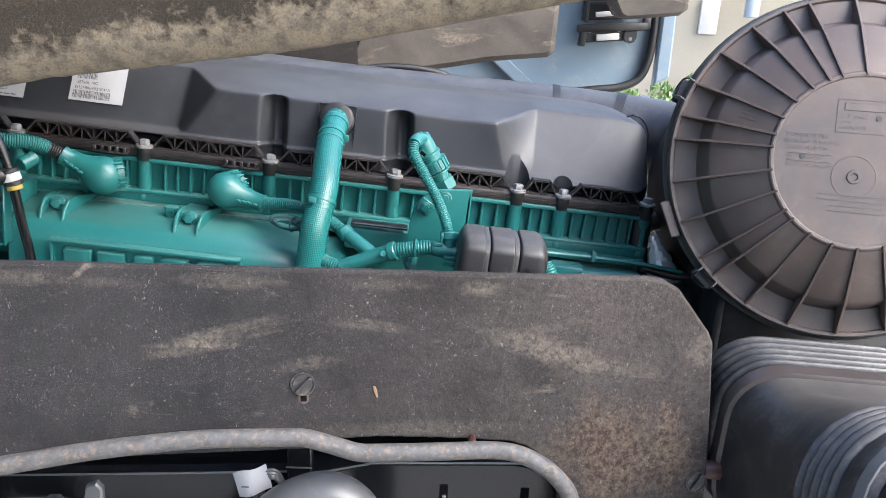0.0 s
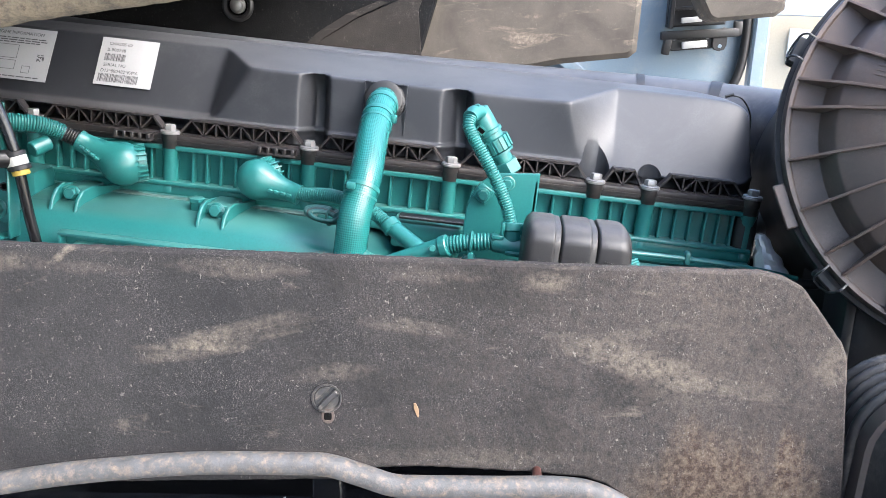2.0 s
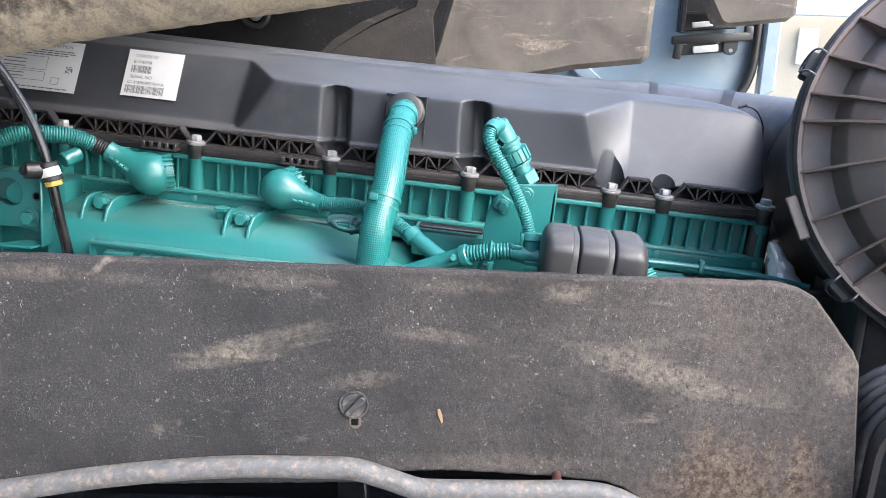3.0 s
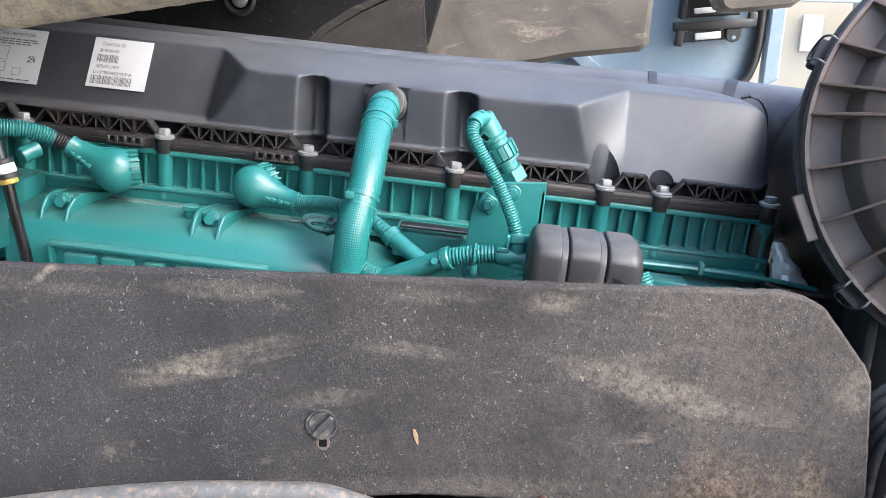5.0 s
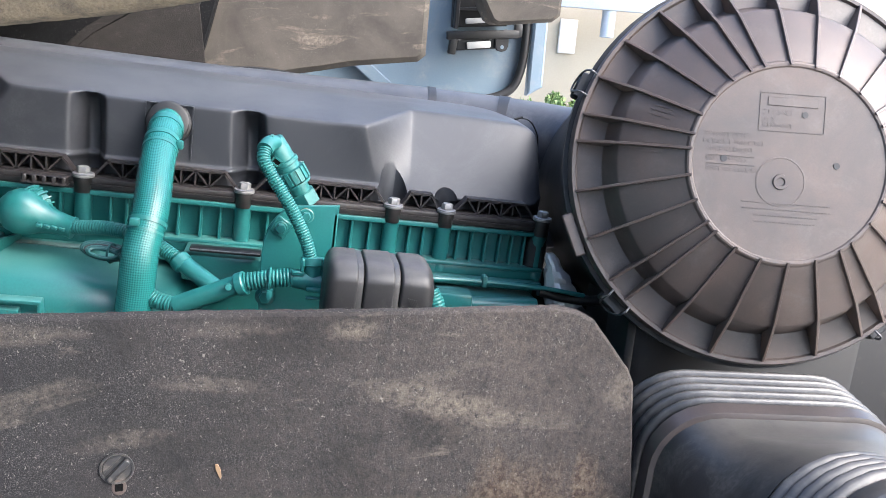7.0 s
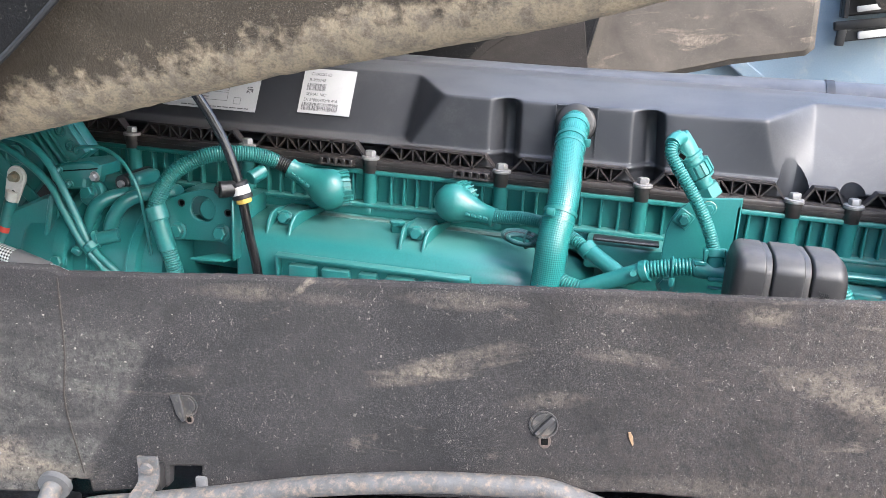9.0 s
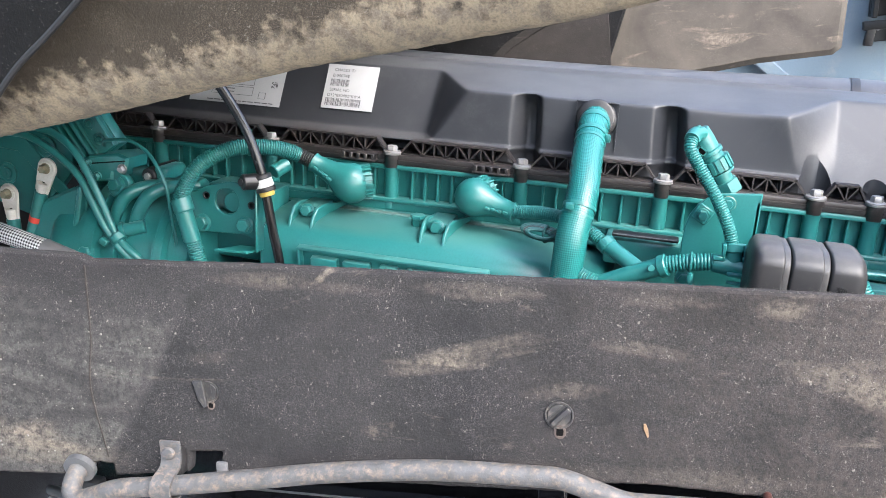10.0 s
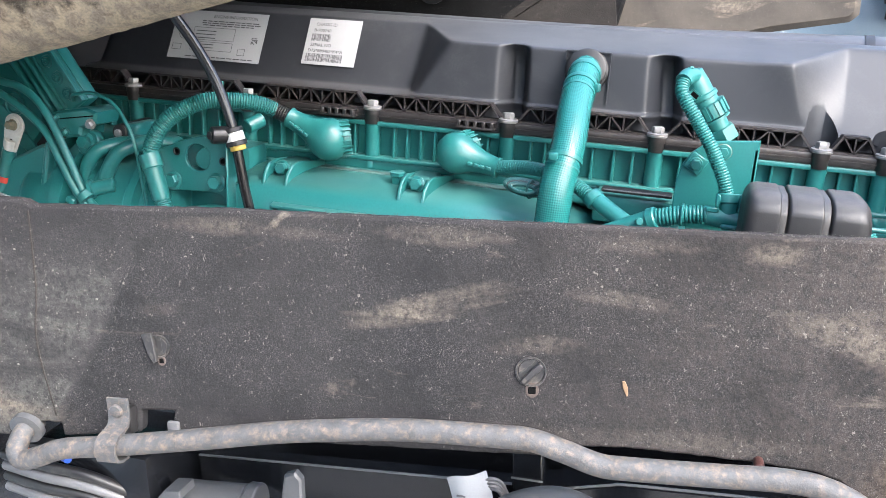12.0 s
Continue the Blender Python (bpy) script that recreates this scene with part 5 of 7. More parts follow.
def lifting_plate():
    th = thing("lifting_bracket", E, "teal painted bracket plate with a large round hole and bent tab", "bracket")
    outer = [(-0.570, -0.068), (-0.535, -0.0515), (-0.508, -0.0445), (-0.470, -0.0465), (-0.4655, -0.120), (-0.4900, -0.1095), (-0.552, -0.1125), (-0.566, -0.104)]
    hole = [(-0.513 + 0.0175 * math.cos(a) * (1.0 if abs(math.cos(a)) < 0.8 else 0.95), -0.070 + 0.016 * math.sin(a)) for a in [2 * math.pi * k / 16 for k in range(16)]]
    b = bmesh.new()
    rings = []
    for loop in (outer, hole):
        vs = [b.verts.new((x, -0.110, z)) for x, z in loop]
        rings += [b.edges.new((vs[i], vs[(i + 1) % len(vs)])) for i in range(len(vs))]
    bmesh.ops.triangle_fill(b, edges=rings, use_beauty=True)
    ret = bmesh.ops.extrude_face_region(b, geom=b.faces[:])
    bmesh.ops.translate(b, verts=[q for q in ret["geom"] if isinstance(q, bmesh.types.BMVert)], vec=(0, 0.005, 0))
    b.verts.index_update()
    g = Geo().add([p.co.copy() for p in b.verts], [[p.index for p in f.verts] for f in b.faces])
    b.free()
    part("plate", g, GREEN, th, "", 0.001, 30)
    part("backing", Geo().rbox((-0.52, -0.040, -0.11), (0.10, 0.050, 0.10), 0.01, 2), GREEN, th)
    part("lug", Geo().rod((-0.512, -0.096, -0.074), (-0.520, -0.040, -0.080), 0.0130, 24), GREEN, th)
    part("spacer", Geo().rod((-0.546, -0.105, -0.101), (-0.546, -0.05, -0.101), 0.010, 16), GREEN, th)
    part("spacer", Geo().rod((-0.488, -0.105, -0.097), (-0.488, -0.05, -0.097), 0.010, 16), GREEN, th)
    part("tab", Geo().prism([(-0.5150, -0.140), (-0.474, -0.135), (-0.463, -0.108), (-0.494, -0.112)], -0.0014, 0.0014, Matrix.Translation((0, 0, -0.1245)) @ pose(0, 0, 0, -90, 0, 0) @ pose(0, 0, 0, 0, 0, 0), 0.0005), GREEN_SOFT, th)
    part("bent_edge", Geo().rbox((-0.4650, -0.118, -0.086), (0.0032, 0.020, 0.078), 0.0012, 1), GREEN_SOFT, th)
    for u, w in ((-0.546, -0.101), (-0.488, -0.097)):
        part("screw", hexbolt(Geo(), (u, -0.110, w), (0, -1, 0.1), 0.0085, 0.008, 0.0112), GREEN, th)
    for u, w in ((-0.540, -0.065), (-0.479, -0.071)):
        part("hole_rim", Geo().lathe([(0.0045, 0), (0.005, 0.0008), (0.0035, 0.0008), (0.003, 0)], 16, Matrix.Translation((u, -0.111, w)) @ pose(0, 0, 0, 90, 0, 0)), BLACK, th, "small dark hole")
    return th


lifting_plate()


def cab_cable():
    th = thing("release_cable", E, "black sheathed cable with white clamp and yellow band", "cable")
    pts = [(-0.56, -0.16, 0.16), (-0.525, -0.14, 0.10), (-0.500, -0.128, 0.060), (-0.478, -0.124, 0.022), (-0.463, -0.123, -0.015), (-0.455, -0.123, -0.045), (-0.445, -0.123, -0.095), (-0.436, -0.122, -0.14), (-0.43, -0.12, -0.22)]
    part("sheath", Geo().tube(pts, 0.0058, 16), CABLE, th)
    part("clamp", Geo().rod((-0.4585, -0.123, -0.033), (-0.4545, -0.123, -0.0435), 0.0112, 20), WHITE, th, "white plastic clamp")
    for p, q in (((-0.4602, -0.123, -0.0285), (-0.4585, -0.123, -0.0335)), ((-0.4545, -0.123, -0.0425), (-0.4530, -0.123, -0.0475))):
        part("rubber_ring", Geo().rod(p, q, 0.0118, 20), BLACK, th, "grey-black rubber ring")
    part("band", Geo().rod((-0.4535, -0.123, -0.046), (-0.4515, -0.123, -0.053), 0.0092, 20), YELLOW, th, "yellow band")
    part("stub", Geo().rod((-0.462, -0.125, -0.036), (-0.476, -0.140, -0.036), 0.0098, 16), RUBBER, th)
    part("stub_screw", Geo().rod((-0.476, -0.140, -0.036), (-0.477, -0.1425, -0.036), 0.005, 6), BLACK, th)
    part("guide", Geo().rod((-0.466, -0.078, -0.034), (-0.456, -0.060, -0.026), 0.009, 16), GREEN_SOFT, th)


cab_cable()


# ---- felt noise shield in front ----
TORN = surface("torn_felt_backing", (0.048, 0.036, 0.031), (0.085, 0.066, 0.055), 500, 60, 0.8, (0.85, 0.95), 0, 0.3)
FASTENER = surface("grey_nylon", (0.018, 0.018, 0.0185), (0.034, 0.032, 0.030), 700, 40, 0.8, (0.38, 0.52), 0, 0.1,
                   (0.14, 0.12, 0.10), (0.5, 0.8))
def felt_y(x, z):
    return 0.723 + 0.115 * (x + 0.394) + 0.10 * (z - 1.551)


def on_felt(x, z, off=0.0):
    """Frame on the shield's face: x along, y up the face, z out towards the viewer."""
    ex, ey = Vector((1, 0.115, 0)).normalized(), Vector((0, 0.10, 1)).normalized()
    ez = ex.cross(ey).normalized()
    ey = ez.cross(ex)
    m = Matrix((ex, ey, ez)).transposed().to_4x4()
    return Matrix.Translation(Vector((x, felt_y(x, z), z)) + ez * off) @ m


def noise_shield():
    th = thing("noise_shield", Matrix.Identity(4), "worn dark grey felt noise shield with tan mud patches", "noise shield")
    out = [(-0.72, 1.683), (-0.62, 1.6800), (-0.53, 1.6770), (-0.521, 1.6760), (-0.512, 1.6722), (-0.42, 1.6722), (-0.34, 1.6730), (-0.2, 1.6705), (0.0, 1.6680), (0.15, 1.6650), (0.27, 1.6642), (0.291, 1.660), (0.308, 1.651),
           (0.345, 1.606), (0.352, 1.592), (0.360, 1.50), (0.363, 1.452), (0.366, 1.36), (0.20, 1.36), (0.194, 1.43), (0.182, 1.455), (0.168, 1.469), (0.155, 1.478), (0.139, 1.4835), (0.09, 1.4880), (-0.005, 1.4920), (-0.042, 1.490), (-0.06, 1.480), (-0.393, 1.472), (-0.3885, 1.4945), (-0.404, 1.4940), (-0.4195, 1.4925), (-0.4215, 1.472),
           (-0.4965, 1.463), (-0.4985, 1.4745), (-0.512, 1.4755), (-0.527, 1.4725), (-0.530, 1.461), (-0.60, 1.458), (-0.70, 1.455)]
    rnd = random.Random(11)
    pts = []
    for p, q in zip(out, out[1:] + out[:1]):
        n = max(1, int(math.hypot(q[0] - p[0], q[1] - p[1]) / 0.006))
        pts += [(p[0] + (q[0] - p[0]) * k / n + rnd.uniform(-0.0002, 0.0002), p[1] + (q[1] - p[1]) * k / n + rnd.uniform(-0.0004, 0.0004)) for k in range(n)]
    g = Geo().loft([[Vector((x, felt_y(x, z) + d, z)) for x, z in pts] for d in (0, 0.012)])
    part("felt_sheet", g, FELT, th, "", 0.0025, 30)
    # pale fibres along the cut upper edge
    g = Geo()
    for k in range(1400):
        x = rnd.uniform(-0.62, 0.28)
        z = 1.6765 if x < -0.515 else 1.6715 if x < -0.25 else 1.6685 - x * 0.0165
        p = Vector((x, felt_y(x, z) + rnd.uniform(-0.001, 0.012), z - 0.0005))
        q = p + Vector((rnd.uniform(-0.0025, 0.0025), rnd.uniform(-0.002, 0.002), rnd.uniform(0.0003, 0.0013)))
        s = Vector((0.00016, 0, 0.00016))
        g.add([p - s, p + s, q], [(0, 1, 2)])
    part("edge_fibres", g, FIBRE, th, "pale loose fibres on the cut edge", kind="stuff")
    part("seam", Geo().tube([on_felt(-0.515, 1.668, 0.0005).translation, on_felt(-0.513, 1.60, 0.0005).translation, on_felt(-0.516, 1.55, 0.0005).translation, on_felt(-0.502, 1.482, 0.0002).translation], 0.0008, 8), FELT_BROWN, th)
    # grit and straw caught in the felt
    g = Geo()
    for k in range(1100):
        x, z = rnd.uniform(-0.66, 0.35), rnd.uniform(1.495, 1.66)
        if x > 0.30 and z > 1.60:
            continue
        m = on_felt(x, z, 0.0004) @ Matrix.Rotation(rnd.uniform(0, 3.14), 4, "Z")
        s = rnd.choice((0.0002, 0.00025, 0.0003, 0.00045))
        l = s * rnd.choice((1, 1.3, 1.6, 2.2, 3.2))
        g.box((0, 0, 0), (l, s, 0.0003), m)
    part("grit", g, FIBRE, th, "pale grit and straw bits", kind="stuff")
    g = Geo()
    for k in range(26):
        x, z = rnd.uniform(-0.62, -0.42), rnd.uniform(1.48, 1.64)
        r = rnd.choice((0.0006, 0.0009, 0.0013))
        g.lathe([(r, -0.0002), (r * 0.8, 0.0004), (r * 0.2, 0.0006)], 8, on_felt(x, z, 0.0002) @ Matrix.Diagonal((1, rnd.uniform(0.6, 1), 1, 1)))
    part("mud_spots", g, FIBRE, th, "pale dried mud spots", kind="stuff")
    part("leaf_bit", Geo().prism([(-0.0012, 0.0065), (0.0008, 0.0062), (0.0018, 0.001), (0.0009, -0.005), (-0.0004, -0.0068), (-0.0012, -0.003), (-0.0019, 0.002)], -0.0005, 0.0005, on_felt(-0.007, 1.542, 0.001) @ Matrix.Rotation(0.25, 4, "Z") @ pose(0, 0, 0, -90, 0, 0), 0.0002), LEAF_BIT, th, "dry leaf bit")
    return th


noise_shield()


def felt_fastener(x, z, ang, hole=0.0, tab=False):
    """hole: size of the keyhole torn below; tab: the flat grip covers one side of the dish."""
    th = thing("quarter_turn_fastener", on_felt(x, z, 0.0), "black quarter-turn fastener pressed into the felt", "fastener", "shield fasteners")
    turn = Matrix.Rotation(radians(ang), 4, "Z")
    r = 0.0100 if tab else 0.0120
    part("dish", Geo().lathe([(r, -0.001), (r * 1.05, 0.0010), (r * 1.02, 0.0018), (r * 0.93, 0.0018), (r * 0.88, 0.0004), (0.001, 0.0004)], 36), FASTENER, th)
    if tab:
        grip = [(-0.0118, 0.0125), (-0.0028, 0.0125), (-0.0020, 0.0040), (-0.0020, -0.0125), (-0.0050, -0.0135), (-0.0090, -0.0060)]
        part("grip", Geo().prism(grip, -0.0050, 0.0, turn @ pose(0, 0, 0, -90, 0, 0), 0.0006), FASTENER, th)
        at = Matrix.Translation((0.0022, -0.0130, 0))
    else:
        part("grip", Geo().rbox((0, -0.0015, 0.0025), (0.0215, 0.0050, 0.0040), 0.0008, 1, None).moved(turn), FASTENER, th)
        at = Matrix.Translation((0.0012, -0.0155, 0))
    half = [(r * 0.83 * math.cos(a), r * 0.83 * math.sin(a)) for a in [math.pi * (0.14 + 0.72 * k / 8) for k in range(9)]]
    part("half_disc", Geo().prism(half, -0.0016, 0.0, turn @ Matrix.Rotation(-math.pi / 2 if tab else 0, 4, "Z") @ pose(0, 0, 0, -90, 0, 0), 0.0003), FASTENER, th)
    if hole:
        part("keyhole_lip", Geo().lathe([(hole * 1.10, -0.0005), (hole * 1.05, 0.0005), (hole * 0.78, 0.0009), (hole * 0.6, 0.0007), (hole * 0.52, -0.0006)], 11, at @ Matrix.Diagonal((0.85, 1, 1, 1))), TORN, th, "torn reddish felt lip")
        part("keyhole", Geo().rbox((0, 0, 0.0006), (hole, hole, 0.0016), 0.0006, 1).moved(at), VOID, th, "dark keyhole")


felt_fastener(-0.400, 1.553, 8, 0.0042, True)
felt_fastener(-0.081, 1.551, 45, 0.0062)
felt_fastener(0.352, 1.432, 60)


# ---- steel pipe in front of the shield ----
def coolant_pipe():
    th = thing("steel_pipe", Matrix.Identity(4), "weathered grey steel pipe bent along the shield", "pipe")
    pts = [(-0.533, 0.712, 1.470), (-0.532, 0.694, 1.467), (-0.529, 0.680, 1.457), (-0.518, 0.675, 1.4515), (-0.500, 0.675, 1.4575), (-0.473, 0.677, 1.468), (-0.426, 0.684, 1.474), (-0.345, 0.694, 1.487), (-0.27, 0.704, 1.503 - 0.004), (-0.18, 0.715, 1.508), (-0.10, 0.725, 1.5085), (-0.074, 0.728, 1.5075), (-0.048, 0.730, 1.500),
           (-0.022, 0.732, 1.4915), (0.0, 0.734, 1.4905), (0.06, 0.741, 1.4905), (0.115, 0.748, 1.4905), (0.145, 0.751, 1.485), (0.172, 0.752, 1.471), (0.190, 0.752, 1.455), (0.203, 0.752, 1.435), (0.210, 0.752, 1.40), (0.212, 0.75, 1.30)]
    part("tube", Geo().tube(pts, 0.0092, 22, 0.004), PIPE, th)
    part("elbow_ring", Geo().lathe([(0.011, -0.004), (0.0155, -0.003), (0.0155, 0.003), (0.011, 0.004)], 28, Matrix.Translation((-0.5325, 0.699, 1.4685)) @ Vector((0.1, -0.93, -0.25)).to_track_quat("Z", "Y").to_matrix().to_4x4()), PAINTED_GREY, th, "grey flange ring")
    return th


coolant_pipe()


def pipe_clamp():
    th = thing("pipe_clamp", Matrix.Identity(4), "grey steel pipe clamp screwed to the shield", "clamp")
    # one bent strip: flat tab, then over the pipe and round its front
    line = [(0.6965, 1.5125), (0.6963, 1.503), (0.6955, 1.494), (0.6925, 1.4885), (0.6865, 1.4862), (0.6785, 1.4850), (0.6725, 1.4805), (0.6705, 1.4735), (0.6730, 1.4655), (0.6795, 1.4620), (0.688, 1.4625)]
    rings = []
    for k, (y, z) in enumerate(line):
        a0, a1 = line[max(k - 1, 0)], line[min(k + 1, len(line) - 1)]
        t = Vector((0, a1[0] - a0[0], a1[1] - a0[1])).normalized()
        nrm = Vector((0, -t.z, t.y)) * 0.0013
        w = 0.0095 if k < 9 else 0.0085
        c = Vector((-0.4285 + 0.0003 * k, y, z))
        rings.append([c + Vector((dx * w, 0.1 * dx * w, 0)) + nrm * dn for dx, dn in ((-1, -1), (1, -1), (1, 1), (-1, 1))])
    part("strap", Geo().loft(rings), PIPE, th, "", 0, 35)
    part("post", Geo().rbox((-0.4290, 0.7075, 1.4870), (0.0125, 0.010, 0.0250), 0.0012), BLACK, th)
    part("screw", Geo().lathe([(0.006, 0), (0.0062, 0.001), (0.005, 0.003), (0.001, 0.0035)], 20, Matrix.Translation((-0.429, 0.6945, 1.5015)) @ pose(0, 0, 0, 90, 0, 6)), PIPE, th)


pipe_clamp()
gb = thing("rubber_grommet", Matrix.Identity(4), "grey rubber edge clip beside the felt cut-out", "clip")
part("clip", Geo().rbox((-0.3865, 0.7125, 1.4805), (0.0110, 0.005, 0.0150), 0.0018, 2), CASTING, gb)
rb = thing("rubber_stub", Matrix.Identity(4), "small rusty stub under the felt edge", "stub")
part("stub", Geo().rod((0.096, 0.758, 1.4905), (0.096, 0.79, 1.490), 0.0045, 14, 0.003), BURNT, rb)


# ---- below the pipe ----
TRAY = surface("tray_plastic", (0.006, 0.007, 0.009), (0.012, 0.012, 0.013), 600, 8, 0.6, (0.16, 0.26), 0, 0.03)
def lower_tray():
    th = thing("black_tray", Matrix.Identity(4), "black plastic tray under the shield with slotted face", "tray")
    part("long_wall", Geo().rbox((-0.26, 0.832, 1.338), (0.36, 0.02, 0.12), 0.002, 1, pose(0, 0, 0, 0, -3.5, 0)), TRAY, th)
    part("lip", Geo().rbox((-0.26, 0.8205, 1.3985), (0.36, 0.003, 0.0016), 0.0005, 1, pose(0, 0, 0, 0, -3.5, 0)), CASTING, th)
    part("box_wall", Geo().prism([(-0.09, 1.403), (-0.02, 1.4205), (-0.008, 1.423), (0.150, 1.430), (0.166, 1.428), (0.215, 1.405), (0.215, 1.31), (-0.09, 1.31)], 0.8215, 0.86, None, 0.003), TRAY, th, "", 0, 30)
    # pale line along the box's upper edge
    part("box_lip", Geo().tube([(-0.09, 0.822, 1.4025), (-0.02, 0.822, 1.420), (-0.006, 0.822, 1.4228), (0.07, 0.822, 1.4265), (0.150, 0.822, 1.4298), (0.166, 0.822, 1.4278), (0.215, 0.822, 1.4045)], 0.0013, 8), CASTING, th, "thin pale rim")
    for x in (0.0725, 0.166):
        part("slot", Geo().rbox((x, 0.8212, 1.388), (0.010, 0.003, 0.022), 0.001, 1), VOID, th, "dark slot")
        part("slot_bolt", Geo().rod((x, 0.819, 1.386), (x + 0.003, 0.8215, 1.378), 0.0022, 10), STEEL, th)
    part("bracket", Geo().rbox((-0.0905, 0.812, 1.43), (0.028, 0.02, 0.05), 0.002, 1), TRAY, th)
    part("bracket_edge", Geo().rbox((-0.0905, 0.801, 1.4265), (0.0285, 0.002, 0.0016), 0.0004, 1), CASTING, th)
    # panel added so the gaps behind the tray stay dark
    part("gap_backing", Geo().rbox((-0.30, 0.925, 1.33), (1.40, 0.012, 0.36), 0.003), TRAY, th)
    part("floor", Geo().rbox((-0.13, 0.92, 1.28), (1.1, 0.4, 0.02), 0.003), TRAY, th)
    return th


lower_tray()
tg = thing("paper_tag", Matrix.Identity(4), "crumpled white paper tag tied to wiring", "tag")
n = 8
g = Geo()
rows = [[(-0.160 + 0.036 * j / n + 0.007 * i / n, 0.785 - 0.008 * math.sin(j * 0.39), 1.4265 - 0.030 * i / n + 0.0015 * math.sin(j * 0.8 + i * 0.3) + 0.013 * math.sin(j * 0.2)) for j in range(n + 1)] for i in range(n + 1)]
g.add([p for r in rows for p in r] + [(p[0], p[1] + 0.0006, p[2]) for r in rows for p in r],
      [(i * 9 + j, i * 9 + j + 1, i * 9 + j + 10, i * 9 + j + 9) for i in range(n) for j in range(n)]
      + [(81 + i * 9 + j, 81 + i * 9 + j + 9, 81 + i * 9 + j + 10, 81 + i * 9 + j + 1) for i in range(n) for j in range(n)])
part("sheet", g, PAPER, tg)
part("print_bar", Geo().box((-0.145, 0.7775, 1.415), (0.008, 0.0008, 0.0015)), INK, tg)
wl = thing("wire_bundle", Matrix.Identity(4), "grey looped wires tied beside the tag", "wires")
for k in range(4):
    part("wire", Geo().tube([(-0.139 + 0.004 * k, 0.80, 1.37), (-0.137 + 0.003 * k, 0.79, 1.415), (-0.124 + 0.003 * k, 0.785, 1.431 - 0.003 * k), (-0.110, 0.79, 1.425 - 0.004 * k), (-0.10, 0.795, 1.39)], 0.0018, 8), CASTING, wl)
gh = thing("grey_elbow", Matrix.Identity(4), "large dark grey painted hose elbow", "hose elbow")
part("elbow", Geo().tube([(-0.175, 0.76, 1.29), (-0.135, 0.755, 1.36), (-0.095, 0.75, 1.408), (-0.055, 0.75, 1.4245), (-0.025, 0.75, 1.408), (-0.012, 0.75, 1.365), (-0.008, 0.75, 1.29)], 0.0275, 32), PAINTED_GREY, gh)
cp = thing("canister", Matrix.Identity(4), "grey metal canister with rounded cap", "canister")
part("body", Geo().rod((-0.430, 0.78, 1.36), (-0.365, 0.785, 1.362), 0.021, 24), PAINTED_GREY, cp)
part("cap", Geo().rod((-0.365, 0.785, 1.362), (-0.352, 0.786, 1.362), 0.0235, 24), PAINTED_GREY, cp)
part("fin", Geo().prism([(-0.452, 1.33), (-0.448, 1.372), (-0.43, 1.392), (-0.413, 1.394), (-0.412, 1.386), (-0.43, 1.375), (-0.44, 1.33)], 0.745, 0.77, None, 0.001), PAINTED_GREY, cp)
pg = thing("hook_peg", Matrix.Identity(4), "small grey hooked peg", "peg")
part("peg", Geo().prism([(-0.322, 1.36), (-0.312, 1.395), (-0.307, 1.422), (-0.296, 1.427), (-0.290, 1.42), (-0.290, 1.36)], 0.755, 0.765, None, 0.002), PAINTED_GREY, pg)
jk = thing("dirty_casting", Matrix.Identity(4), "dirty grey casting and wiring under the pipe", "casting")
part("block", Geo().rbox((-0.52, 0.80, 1.37), (0.14, 0.10, 0.10), 0.012, 2), TRAY, jk)
for k in range(4):
    part("cable", Geo().tube([(-0.62, 0.75, 1.40 - 0.012 * k), (-0.56, 0.735, 1.405 - 0.012 * k), (-0.51, 0.74, 1.398 - 0.012 * k), (-0.47, 0.76, 1.37 - 0.01 * k)], 0.0055, 10), CASTING if k % 2 else RUBBER, jk)
BLUE = surface("blue_connector", (0.01, 0.05, 0.30), (0.02, 0.07, 0.34), 500, 30, 0.5, (0.4, 0.5), 0, 0.05)
ORANGE = surface("orange_cap", (0.50, 0.13, 0.02), (0.4, 0.12, 0.03), 500, 30, 0.5, (0.4, 0.5), 0, 0.05)
kc = thing("wire_connector", Matrix.Identity(4), "small black wire connector with blue sleeve and orange cap", "connector")
part("housing", Geo().rbox((-0.566, 0.742, 1.420), (0.040, 0.016, 0.016), 0.003, 2), BLACK, kc)
part("orange_cap", Geo().rod((-0.572, 0.733, 1.4215), (-0.572, 0.728, 1.422), 0.0032, 12), ORANGE, kc, "orange cap")
part("blue_sleeve", Geo().rod((-0.545, 0.738, 1.420), (-0.520, 0.728, 1.4215), 0.0042, 14), BLUE, kc, "blue sleeve")


# ---- air filter ----
LN = Vector((-0.183, -0.941, 0.2855)).normalized()
LX = Vector((0, 0, 1)).cross(LN).normalized()
LY = LN.cross(LX)
LIDM = Matrix.Translation((0.5175, 0.934, 1.7705)) @ Matrix((LX, LY, LN)).transposed().to_4x4()


